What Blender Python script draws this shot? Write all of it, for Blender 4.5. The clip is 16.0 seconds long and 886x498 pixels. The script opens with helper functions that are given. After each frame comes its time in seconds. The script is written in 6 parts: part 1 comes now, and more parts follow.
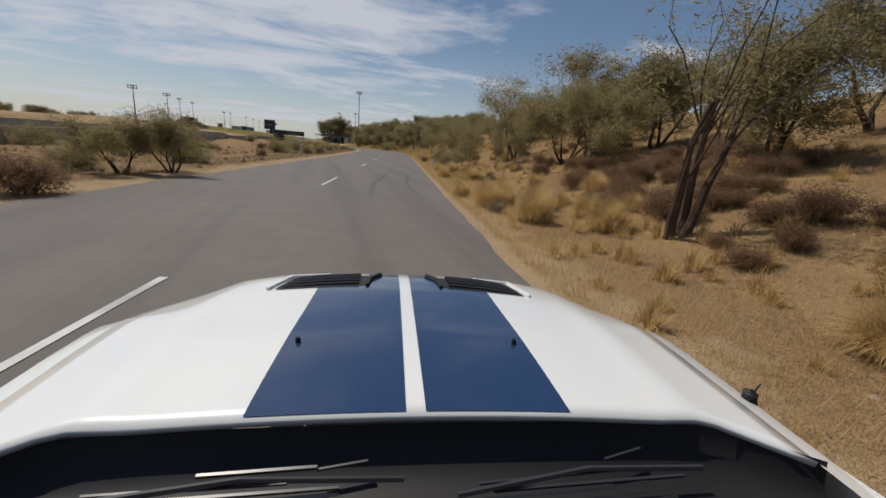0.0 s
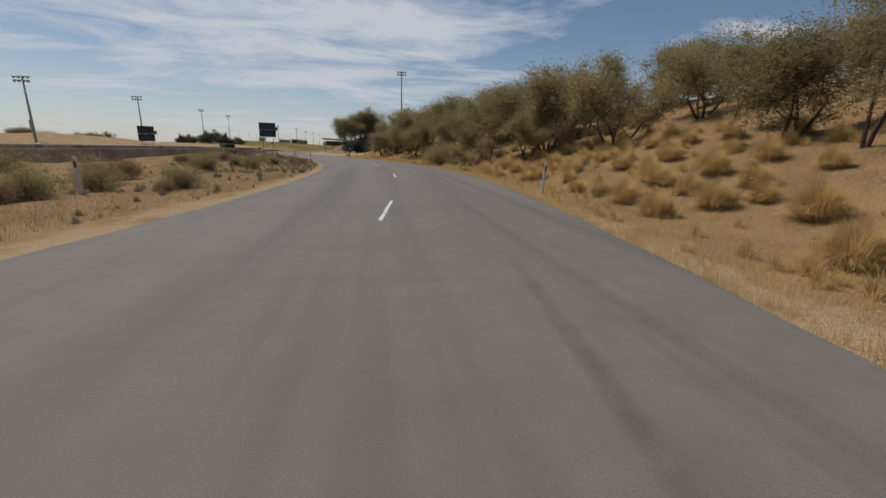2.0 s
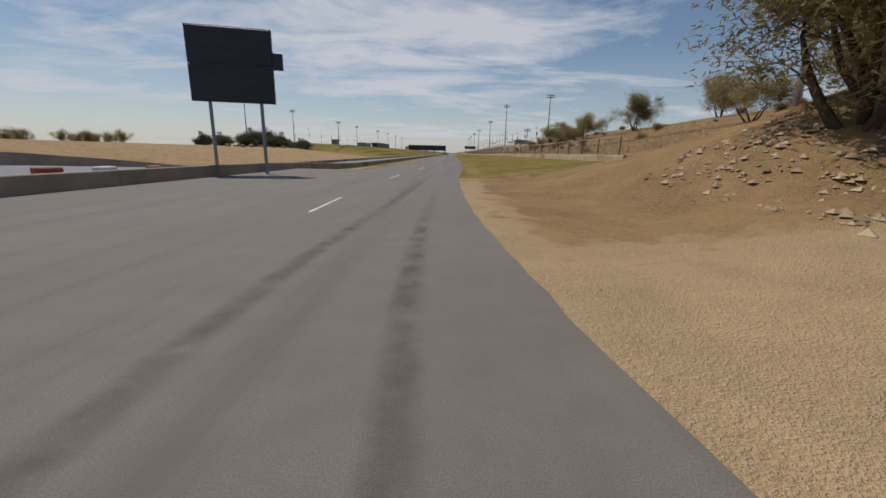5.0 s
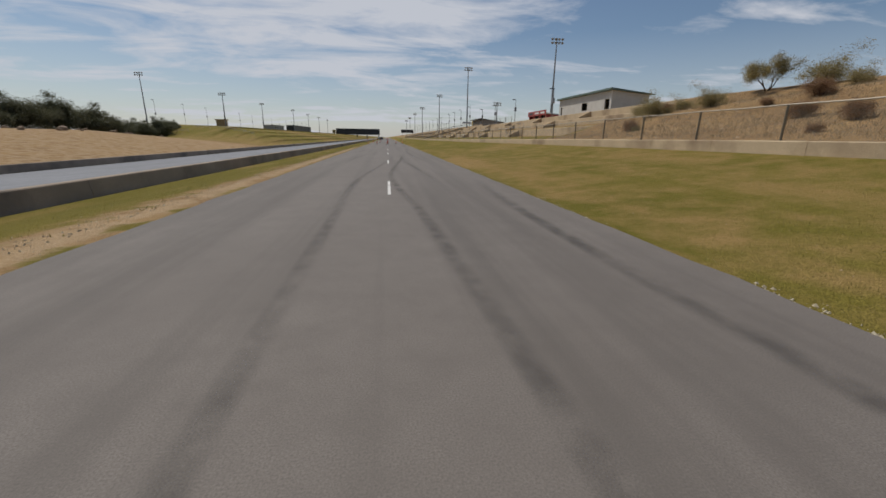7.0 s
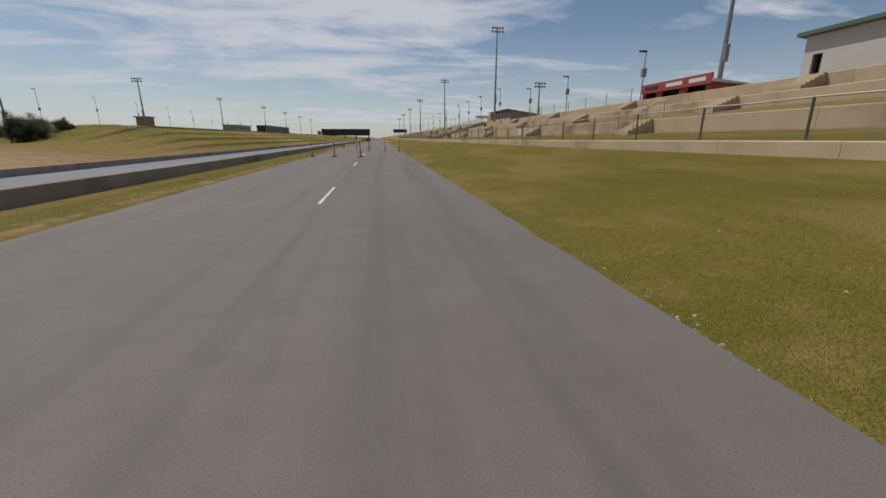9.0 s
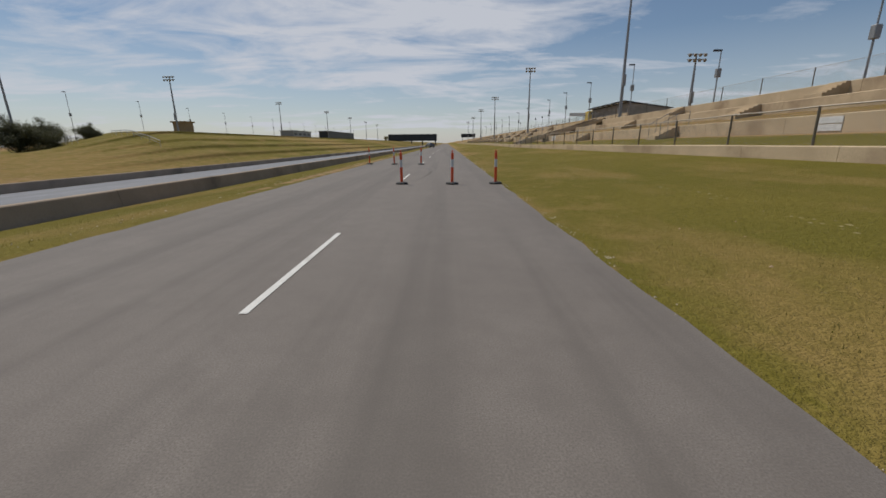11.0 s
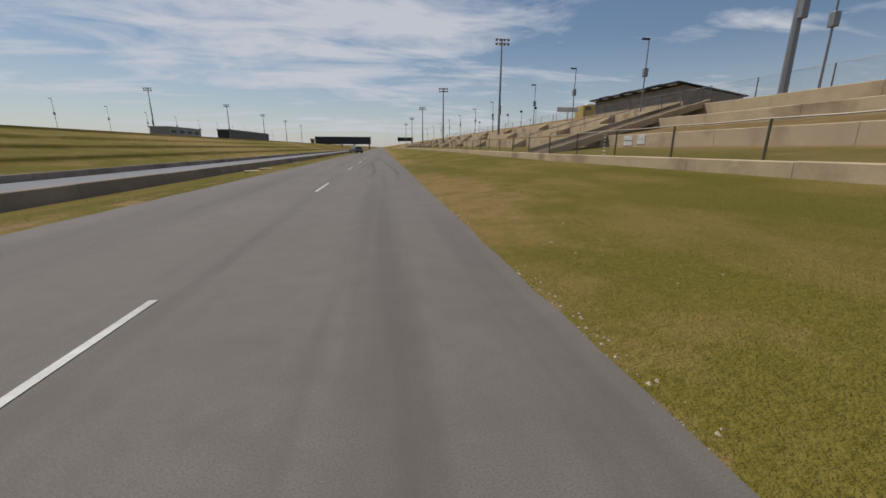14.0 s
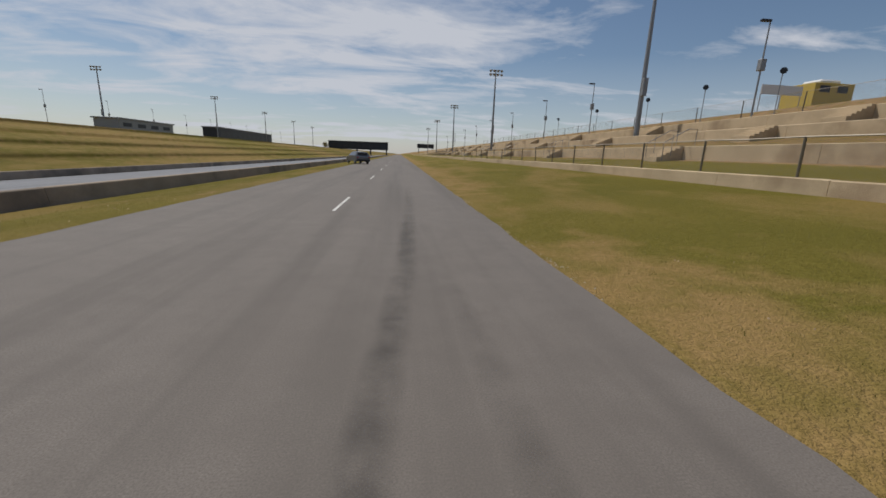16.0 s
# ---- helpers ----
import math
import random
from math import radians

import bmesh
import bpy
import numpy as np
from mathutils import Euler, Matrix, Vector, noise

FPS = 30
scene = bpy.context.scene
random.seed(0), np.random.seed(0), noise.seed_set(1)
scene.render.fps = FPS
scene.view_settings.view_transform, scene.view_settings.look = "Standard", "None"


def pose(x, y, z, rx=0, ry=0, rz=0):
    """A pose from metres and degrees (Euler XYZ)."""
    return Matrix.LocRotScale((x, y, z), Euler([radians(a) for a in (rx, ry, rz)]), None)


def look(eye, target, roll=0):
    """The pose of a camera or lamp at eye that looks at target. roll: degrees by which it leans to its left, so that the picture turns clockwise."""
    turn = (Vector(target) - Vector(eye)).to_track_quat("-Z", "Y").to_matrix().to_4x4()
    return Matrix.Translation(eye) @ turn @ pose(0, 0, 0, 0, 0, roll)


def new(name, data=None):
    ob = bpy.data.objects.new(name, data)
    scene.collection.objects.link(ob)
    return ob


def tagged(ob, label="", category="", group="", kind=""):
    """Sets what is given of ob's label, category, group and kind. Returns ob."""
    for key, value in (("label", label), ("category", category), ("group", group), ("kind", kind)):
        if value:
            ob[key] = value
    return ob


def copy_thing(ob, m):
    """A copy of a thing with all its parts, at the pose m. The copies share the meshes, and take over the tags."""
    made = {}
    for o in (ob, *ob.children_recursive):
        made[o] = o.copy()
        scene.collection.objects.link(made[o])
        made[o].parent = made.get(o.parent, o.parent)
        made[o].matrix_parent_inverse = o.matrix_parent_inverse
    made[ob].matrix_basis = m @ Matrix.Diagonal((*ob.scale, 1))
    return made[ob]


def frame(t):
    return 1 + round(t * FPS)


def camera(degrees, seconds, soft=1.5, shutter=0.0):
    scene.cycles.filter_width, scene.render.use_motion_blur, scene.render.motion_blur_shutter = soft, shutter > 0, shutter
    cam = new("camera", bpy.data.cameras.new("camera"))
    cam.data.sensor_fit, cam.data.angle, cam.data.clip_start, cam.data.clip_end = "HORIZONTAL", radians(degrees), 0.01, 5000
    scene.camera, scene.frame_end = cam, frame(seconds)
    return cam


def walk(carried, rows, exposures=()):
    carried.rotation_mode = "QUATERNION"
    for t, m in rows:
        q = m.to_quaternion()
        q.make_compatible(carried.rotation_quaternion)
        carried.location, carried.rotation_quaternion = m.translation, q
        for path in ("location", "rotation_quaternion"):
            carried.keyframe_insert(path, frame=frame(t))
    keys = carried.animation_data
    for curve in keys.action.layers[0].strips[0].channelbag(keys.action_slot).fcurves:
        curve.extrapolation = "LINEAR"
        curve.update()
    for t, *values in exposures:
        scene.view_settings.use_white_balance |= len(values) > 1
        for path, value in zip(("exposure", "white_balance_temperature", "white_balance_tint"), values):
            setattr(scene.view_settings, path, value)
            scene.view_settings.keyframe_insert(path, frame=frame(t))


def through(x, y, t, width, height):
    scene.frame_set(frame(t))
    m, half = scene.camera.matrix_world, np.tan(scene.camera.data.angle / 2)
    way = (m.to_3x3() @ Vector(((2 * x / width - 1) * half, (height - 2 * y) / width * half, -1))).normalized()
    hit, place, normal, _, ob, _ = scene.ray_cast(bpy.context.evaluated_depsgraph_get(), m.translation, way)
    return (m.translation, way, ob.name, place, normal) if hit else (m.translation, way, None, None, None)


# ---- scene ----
cam = camera(96.5, 16.0, soft=1.6)
PATH = [
    (0, (7.865, -297.776, 1.347), (10.956, -288.581, -1.083), 4.75),
    (0.5, (11.505, -280.194, 1.347), (14.477, -271.023, -1.309), 1.97),
    (1, (14.745, -264.202, 1.347), (17.646, -255.006, -1.301), 2.28),
    (1.5, (17.545, -248.985, 1.334), (20.062, -239.651, -1.223), 1.91),
    (2, (19.340, -233.843, 1.338), (20.922, -224.272, -1.092), 1.27),
    (2.5, (19.661, -218.462, 1.334), (19.930, -208.792, -1.201), 0.60),
    (3, (17.878, -203.367, 1.326), (17.040, -193.710, -1.131), 0.90),
    (3.5, (14.324, -187.509, 1.330), (12.500, -177.972, -1.060), 0.51),
    (4, (9.351, -171.125, 1.324), (7.642, -161.542, -0.967), 1.65),
    (4.2, (7.461, -164.632, 1.347), (6.002, -155.005, -0.932), 1.99),
    (6.3, (0.000, -103.332, 1.335), (1.159, -93.756, -1.303), 0.30),
    (6.5, (-0.050, -96.311, 1.335), (1.175, -86.750, -1.326), 0.58),
    (7, (-0.020, -81.620, 1.335), (1.312, -72.084, -1.366), 0.83),
    (7.5, (0.100, -67.742, 1.335), (1.506, -58.218, -1.368), 1.32),
    (8, (0.450, -54.949, 1.335), (1.957, -45.435, -1.350), 0.25),
    (8.2, (0.640, -50.159, 1.335), (2.132, -40.647, -1.367), 0.10),
    (10.3, (1.990, -11.478, 1.335), (3.441, -1.962, -1.374), -0.24),
    (10.5, (2.032, -9.228, 1.335), (3.379, 0.312, -1.342), -0.53),
    (11, (1.678, -2.971, 1.335), (1.565, 6.688, -1.252), -0.62),
    (11.5, (-0.004, 3.180, 1.335), (-1.783, 12.640, -1.375), 2.31),
    (12, (-1.125, 8.781, 1.335), (-1.139, 18.432, -1.285), 4.00),
    (12.5, (-0.556, 14.473, 1.335), (2.797, 23.556, -1.168), 1.65),
    (13, (0.991, 20.232, 1.335), (4.049, 29.367, -1.349), -2.80),
    (13.5, (1.851, 27.462, 1.335), (3.210, 37.050, -1.161), -0.57),
    (14, (2.054, 35.365, 1.335), (3.495, 44.944, -1.151), 0.32),
    (14.5, (1.880, 45.295, 1.335), (3.138, 54.877, -1.237), 1.05),
    (15, (2.015, 54.665, 1.335), (3.093, 64.298, -1.125), 1.39),
    (15.5, (1.805, 64.298, 1.335), (2.881, 73.948, -1.054), 1.72),
    (16, (1.502, 74.720, 1.335), (2.617, 84.387, -0.966), 2.09),
]
walk(cam, [(t, look(eye, target, roll)) for t, eye, target, roll in PATH], exposures=[(0.0, 0.0)])

# ---- world, sun ----
SUN_EL, SUN_AZ = radians(60), Vector((-0.67, 0.74))   # high sun, ahead and to the left of the straight
world = bpy.data.worlds.new("sky")
scene.world = world
world.use_nodes = True
wn, wl = world.node_tree.nodes, world.node_tree.links
bg = wn["Background"]
sky = wn.new("ShaderNodeTexSky")
sky.sky_type, sky.sun_disc = "NISHITA", False
sky.sun_elevation, sky.sun_rotation = SUN_EL, math.atan2(SUN_AZ.x, SUN_AZ.y)
sky.air_density, sky.dust_density, sky.ozone_density = 1.0, 0.45, 2.2
tc = wn.new("ShaderNodeTexCoord")
sep = wn.new("ShaderNodeSeparateXYZ")
wl.new(tc.outputs["Generated"], sep.inputs[0])


def wmath(op, a, b=0.0):
    n = wn.new("ShaderNodeMath")
    n.operation = op
    for k, v in enumerate((a, b)):
        if isinstance(v, (int, float)):
            n.inputs[k].default_value = v
        else:
            wl.new(v, n.inputs[k])
    return n.outputs[0]


# cirrus: the view direction laid onto a flat layer overhead, streaked noise in two sizes
lift = wmath("ADD", wmath("MAXIMUM", sep.outputs[2], 0.0), 0.10)
lay = wn.new("ShaderNodeCombineXYZ")
wl.new(wmath("DIVIDE", sep.outputs[0], lift), lay.inputs[0])
wl.new(wmath("DIVIDE", sep.outputs[1], lift), lay.inputs[1])
mapping = wn.new("ShaderNodeMapping")
mapping.inputs["Rotation"].default_value = (0, 0, radians(-28))
mapping.inputs["Scale"].default_value = (0.58, 1.0, 1.0)
mapping.inputs["Location"].default_value = (0.35, 0.2, 0.0)
wl.new(lay.outputs[0], mapping.inputs[0])
big = wn.new("ShaderNodeTexNoise")
big.inputs["Scale"].default_value, big.inputs["Detail"].default_value = 0.50, 10.0
big.inputs["Roughness"].default_value, big.inputs["Distortion"].default_value = 0.55, 1.4
wl.new(mapping.outputs[0], big.inputs["Vector"])
ramp = wn.new("ShaderNodeValToRGB")
ramp.color_ramp.elements[0].position, ramp.color_ramp.elements[1].position = 0.49, 0.77
# one broad sheet of cloud ahead of the straight, and fibres torn out of it
spread = wn.new("ShaderNodeMapping")
spread.vector_type = "POINT"
spread.inputs["Location"].default_value, spread.inputs["Scale"].default_value = (0.33, -1.36, 0.0), (0.50, 0.50, 0.0)
wl.new(lay.outputs[0], spread.inputs[0])
reach = wn.new("ShaderNodeVectorMath")
reach.operation = "LENGTH"
wl.new(spread.outputs[0], reach.inputs[0])
sheet = wn.new("ShaderNodeMapRange")
sheet.interpolation_type = "SMOOTHSTEP"
sheet.inputs["From Min"].default_value, sheet.inputs["From Max"].default_value = 0.15, 1.35
sheet.inputs["To Min"].default_value, sheet.inputs["To Max"].default_value = 0.25, -0.03
wl.new(reach.outputs["Value"], sheet.inputs["Value"])
fibre = wn.new("ShaderNodeTexNoise")
fibre.inputs["Scale"].default_value, fibre.inputs["Detail"].default_value = 1.9, 12.0
fibre.inputs["Roughness"].default_value, fibre.inputs["Distortion"].default_value = 0.62, 0.6
wl.new(mapping.outputs[0], fibre.inputs["Vector"])
torn = wmath("MULTIPLY", wmath("SUBTRACT", fibre.outputs["Fac"], 0.5), 1.05)
wl.new(wmath("ADD", wmath("ADD", big.outputs["Fac"], sheet.outputs[0]), torn), ramp.inputs[0])
haze = wn.new("ShaderNodeMapRange")          # the layer thickens to a pale veil at the horizon
haze.inputs["From Min"].default_value, haze.inputs["From Max"].default_value = 0.0, 0.22
haze.inputs["To Min"].default_value, haze.inputs["To Max"].default_value = 0.46, 0.0
wl.new(sep.outputs[2], haze.inputs["Value"])
cover = wmath("MINIMUM", wmath("ADD", wmath("MULTIPLY", ramp.outputs[0], 0.92), haze.outputs[0]), 0.92)
mix = wn.new("ShaderNodeMix")
mix.data_type = "RGBA"
wl.new(cover, mix.inputs["Factor"])
wl.new(sky.outputs[0], mix.inputs["A"])
mix.inputs["B"].default_value = (8.0, 8.3, 9.1, 1)
wl.new(mix.outputs["Result"], bg.inputs["Color"])
bg.inputs["Strength"].default_value = 0.068

sun = new("sun", bpy.data.lights.new("sun", "SUN"))
sun.data.energy, sun.data.angle, sun.data.color = 3.2, radians(0.6), (1.0, 0.94, 0.85)
sun_dir = Vector((SUN_AZ.x * math.cos(SUN_EL), SUN_AZ.y * math.cos(SUN_EL), math.sin(SUN_EL)))
sun.matrix_world = look(sun_dir * 200, (0, 0, 0))


# ---- materials ----
def material(name, rough=0.8, metal=0.0):
    m = bpy.data.materials.new(name)
    m.use_nodes = True
    b = m.node_tree.nodes["Principled BSDF"]
    b.inputs["Roughness"].default_value, b.inputs["Metallic"].default_value = rough, metal
    return m, m.node_tree.nodes, m.node_tree.links, b


def link_or_set(lk, value, socket):
    if isinstance(value, (int, float)):
        socket.default_value = value
    elif isinstance(value, tuple):
        socket.default_value = (*value, 1.0) if len(value) == 3 else value
    else:
        lk.new(value, socket)


def blend(nd, lk, fac, a, b):
    n = nd.new("ShaderNodeMix")
    n.data_type = "RGBA"
    link_or_set(lk, fac, n.inputs["Factor"])
    link_or_set(lk, a, n.inputs["A"])
    link_or_set(lk, b, n.inputs["B"])
    return n.outputs["Result"]


def noise_of(nd, lk, scale, detail=4.0, rough=0.6, vector=None, stretch=None, lo=0.35, hi=0.65, distort=0.0):
    """A noise in metres, sharpened between lo and hi."""
    if vector is None:
        vector = nd.new("ShaderNodeTexCoord").outputs["Object"]
    if stretch:
        mp = nd.new("ShaderNodeMapping")
        mp.inputs["Scale"].default_value = stretch
        lk.new(vector, mp.inputs[0])
        vector = mp.outputs[0]
    n = nd.new("ShaderNodeTexNoise")
    n.inputs["Scale"].default_value, n.inputs["Detail"].default_value = scale, detail
    n.inputs["Roughness"].default_value, n.inputs["Distortion"].default_value = rough, distort
    lk.new(vector, n.inputs["Vector"])
    r = nd.new("ShaderNodeMapRange")
    r.inputs["From Min"].default_value, r.inputs["From Max"].default_value = lo, hi
    lk.new(n.outputs["Fac"], r.inputs["Value"])
    return r.outputs[0]


def bump(nd, lk, b, height, strength=0.3, distance=0.02):
    n = nd.new("ShaderNodeBump")
    n.inputs["Strength"].default_value, n.inputs["Distance"].default_value = strength, distance
    lk.new(height, n.inputs["Height"])
    lk.new(n.outputs[0], b.inputs["Normal"])


def surface(name, a, b, scale=6.0, fine=60.0, rough=0.85, metal=0.0, stain=None, relief=0.25, depth=0.01, stretch=None):
    """Two tones in patches and grain, an optional stain colour, fine relief."""
    m, nd, lk, bs = material(name, rough, metal)
    bs.inputs["Specular IOR Level"].default_value = 0.18
    n1, n2 = noise_of(nd, lk, scale, stretch=stretch), noise_of(nd, lk, fine, 3.0, stretch=stretch)
    col = blend(nd, lk, n1, a, b)
    dark = tuple(c * 0.72 for c in a)
    grain = nd.new("ShaderNodeMath")
    grain.operation = "MULTIPLY"
    lk.new(n2, grain.inputs[0])
    grain.inputs[1].default_value = 0.45
    col = blend(nd, lk, grain.outputs[0], col, dark)
    if stain:
        col = blend(nd, lk, noise_of(nd, lk, scale * 0.33, 6.0, lo=0.52, hi=0.7), col, stain)
    lk.new(col, bs.inputs["Base Color"])
    if relief:
        bump(nd, lk, bs, n2, relief, depth)
    return m


def plain(name, colour, rough=0.5, metal=0.0, coat=0.0, vary=0.86):
    m, nd, lk, bs = material(name, rough, metal)
    n = noise_of(nd, lk, 9.0, 4.0)
    lk.new(blend(nd, lk, n, colour, tuple(c * vary for c in colour)), bs.inputs["Base Color"])
    bs.inputs["Coat Weight"].default_value = coat
    bs.inputs["Coat Roughness"].default_value = 0.04
    return m


def asphalt_material(name, base, light, streak=0.0):
    m, nd, lk, bs = material(name, 0.82)
    obj = nd.new("ShaderNodeTexCoord").outputs["Object"]
    patch = noise_of(nd, lk, 0.35, 5.0, vector=obj)
    grain = noise_of(nd, lk, 90.0, 2.0, vector=obj, lo=0.3, hi=0.7)
    blot = noise_of(nd, lk, 2.2, 6.0, 0.7, vector=obj, lo=0.40, hi=0.75)
    col = blend(nd, lk, patch, base, light)
    col = blend(nd, lk, blot, col, tuple(c * 0.84 for c in base))
    col = blend(nd, lk, grain, tuple(c * 0.7 for c in base), col)
    if streak:
        worn = noise_of(nd, lk, 1.0, 4.0, vector=obj, stretch=(1.1, 0.035, 1.0), lo=0.48, hi=0.66)
        s = nd.new("ShaderNodeMath")
        s.operation = "MULTIPLY"
        lk.new(worn, s.inputs[0])
        s.inputs[1].default_value = streak
        col = blend(nd, lk, s.outputs[0], col, tuple(c * 0.55 for c in base))
    lk.new(col, bs.inputs["Base Color"])
    bump(nd, lk, bs, grain, 0.22, 0.005)
    return m


M_ROAD = asphalt_material("asphalt", (0.171, 0.148, 0.128), (0.211, 0.186, 0.162), 0.62)
M_STRIP = asphalt_material("strip_asphalt", (0.20, 0.205, 0.22), (0.29, 0.295, 0.31), 0.5)
M_PAINT = surface("road_paint", (0.72, 0.71, 0.67), (0.60, 0.59, 0.55), 3.0, 40.0, 0.7, stain=(0.35, 0.33, 0.30))
M_CONCRETE = surface("concrete_tan", (0.60, 0.47, 0.31), (0.49, 0.38, 0.25), 0.7, 25.0, 0.9, stain=(0.27, 0.195, 0.125))
M_CONCRETE_GREY = surface("concrete_grey", (0.42, 0.335, 0.255), (0.31, 0.25, 0.19), 0.5, 20.0, 0.9, stain=(0.12, 0.105, 0.09))
M_STEEL = plain("galvanised_steel", (0.30, 0.30, 0.30), 0.5, 0.6)
M_STEEL_DARK = plain("dark_steel", (0.045, 0.045, 0.05), 0.5, 0.3)
M_RAIL = plain("fence_rail", (0.40, 0.35, 0.28), 0.6, 0.2)
M_POST = plain("fence_post_paint", (0.17, 0.145, 0.105), 0.7, 0.1)
M_ORANGE = plain("orange_plastic", (0.78, 0.085, 0.018), 0.45)
M_WHITEBAND = plain("reflective_band", (0.70, 0.70, 0.70), 0.35)
M_RUBBER = plain("black_rubber", (0.025, 0.025, 0.025), 0.7)
M_WHITE = plain("white_paint", (0.74, 0.74, 0.72), 0.5)
M_BOARD = plain("scoreboard_black", (0.022, 0.024, 0.03), 0.45)
M_RENDER = surface("pale_render", (0.62, 0.60, 0.55), (0.54, 0.52, 0.47), 0.8, 30.0, 0.85)
M_GREEN_ROOF = plain("green_fascia", (0.10, 0.15, 0.12), 0.5)
M_DARK_OPEN = plain("dark_opening", (0.02, 0.02, 0.02), 0.8)
M_RED = plain("red_sign_paint", (0.36, 0.06, 0.05), 0.6)
M_BARK = surface("bark", (0.11, 0.075, 0.05), (0.06, 0.04, 0.03), 5.0, 40.0, 0.9, relief=0.5)


def leaf_material(name, a, b, through=0.35):
    m, nd, lk, bs = material(name, 0.6)
    bs.inputs["Specular IOR Level"].default_value = 0.3 if through else 0.1
    info = nd.new("ShaderNodeNewGeometry")
    col = blend(nd, lk, info.outputs["Random Per Island"], a, b)
    lk.new(col, bs.inputs["Base Color"])
    tr = nd.new("ShaderNodeBsdfTranslucent")
    lk.new(col, tr.inputs["Color"])
    ms = nd.new("ShaderNodeMixShader")
    ms.inputs[0].default_value = through
    lk.new(bs.outputs[0], ms.inputs[1])
    lk.new(tr.outputs[0], ms.inputs[2])
    lk.new(ms.outputs[0], nd["Material Output"].inputs["Surface"])
    return m


M_LEAF = leaf_material("olive_leaf", (0.22, 0.186, 0.084), (0.40, 0.33, 0.16), 0.55)
M_LEAF_DARK = leaf_material("dark_leaf", (0.185, 0.16, 0.072), (0.33, 0.275, 0.132), 0.52)
M_LEAF_GUM = leaf_material("gum_leaf", (0.075, 0.08, 0.04), (0.14, 0.138, 0.075), 0.32)
M_LEAF_BRONZE = leaf_material("bronze_leaf", (0.21, 0.125, 0.07), (0.36, 0.225, 0.125), 0.45)
M_STRAW = leaf_material("straw", (0.50, 0.34, 0.135), (0.68, 0.50, 0.235), 0.5)
M_STRAW_GREY = leaf_material("grey_straw", (0.26, 0.20, 0.12), (0.38, 0.30, 0.18), 0.25)


def ground_material():
    """Earth, dry straw and lawn, laid out by what grows where (attribute 'cover': red lawn, green bare earth)."""
    m, nd, lk, bs = material("ground_cover", 0.95)
    bs.inputs["Specular IOR Level"].default_value = 0.1
    obj = nd.new("ShaderNodeTexCoord").outputs["Object"]
    att = nd.new("ShaderNodeAttribute")
    att.attribute_name = "cover"
    sp = nd.new("ShaderNodeSeparateColor")
    lk.new(att.outputs["Color"], sp.inputs[0])
    n_big, n_mid = noise_of(nd, lk, 0.16, 6.0, vector=obj), noise_of(nd, lk, 1.1, 6.0, vector=obj)
    n_fine = noise_of(nd, lk, 14.0, 4.0, vector=obj, lo=0.3, hi=0.7)
    n_pebble = noise_of(nd, lk, 45.0, 2.0, vector=obj, lo=0.45, hi=0.7)
    straw = blend(nd, lk, n_mid, (0.35, 0.232, 0.108), (0.23, 0.142, 0.073))
    # dark brown patches: leaf litter, and scrub shade painted into the straw colour
    straw = blend(nd, lk, noise_of(nd, lk, 0.45, 6.0, vector=obj, lo=0.42, hi=0.62), straw, (0.165, 0.10, 0.056))
    straw = blend(nd, lk, n_fine, straw, (0.36, 0.235, 0.115))
    earth = blend(nd, lk, n_mid, (0.45, 0.315, 0.175), (0.345, 0.238, 0.132))
    earth = blend(nd, lk, n_pebble, earth, (0.50, 0.375, 0.24))
    lawn = blend(nd, lk, n_big, (0.150, 0.135, 0.024), (0.226, 0.180, 0.040))
    lawn = blend(nd, lk, n_fine, lawn, (0.132, 0.110, 0.018))
    dry = blend(nd, lk, n_fine, (0.335, 0.218, 0.088), (0.255, 0.175, 0.06))

    def eroded(weight, soft):
        # a border eaten by patches rather than a smooth fade
        s = nd.new("ShaderNodeMath")
        s.operation = "MULTIPLY_ADD"
        lk.new(n_mid, s.inputs[0])
        s.inputs[1].default_value = 0.55
        lk.new(weight, s.inputs[2])
        r = nd.new("ShaderNodeMapRange")
        r.inputs["From Min"].default_value, r.inputs["From Max"].default_value = 0.78 - soft, 0.78 + soft
        lk.new(s.outputs[0], r.inputs["Value"])
        return r.outputs[0]

    patch = noise_of(nd, lk, 0.22, 5.0, vector=obj, lo=0.49, hi=0.61, stretch=(1.5, 0.6, 1.0))
    pm = nd.new("ShaderNodeMath")
    pm.operation = "MULTIPLY"
    lk.new(patch, pm.inputs[0])
    pm.inputs[1].default_value = 0.5
    lawn = blend(nd, lk, pm.outputs[0], lawn, dry)
    lawn = blend(nd, lk, eroded(sp.outputs["Blue"], 0.3), lawn, dry)
    col = blend(nd, lk, eroded(sp.outputs["Green"], 0.13), straw, earth)
    col = blend(nd, lk, eroded(sp.outputs["Red"], 0.12), col, lawn)
    lk.new(col, bs.inputs["Base Color"])
    add = nd.new("ShaderNodeMath")
    lk.new(n_fine, add.inputs[0])
    lk.new(n_pebble, add.inputs[1])
    bump(nd, lk, bs, add.outputs[0], 0.6, 0.04)
    return m


M_GROUND = ground_material()


# ---- mesh helpers ----
def mesh_from(name, bm, mat):
    me = bpy.data.meshes.new(name)
    bm.to_mesh(me)
    bm.free()
    for one in (mat if isinstance(mat, (list, tuple)) else [mat]):
        me.materials.append(one)
    return me


def part(name, bm, mat, parent=None, label="", smooth=False):
    ob = new(name, mesh_from(name, bm, mat))
    if smooth:
        for p in ob.data.polygons:
            p.use_smooth = True
    if parent is not None:
        ob.parent = parent
    return tagged(ob, label)


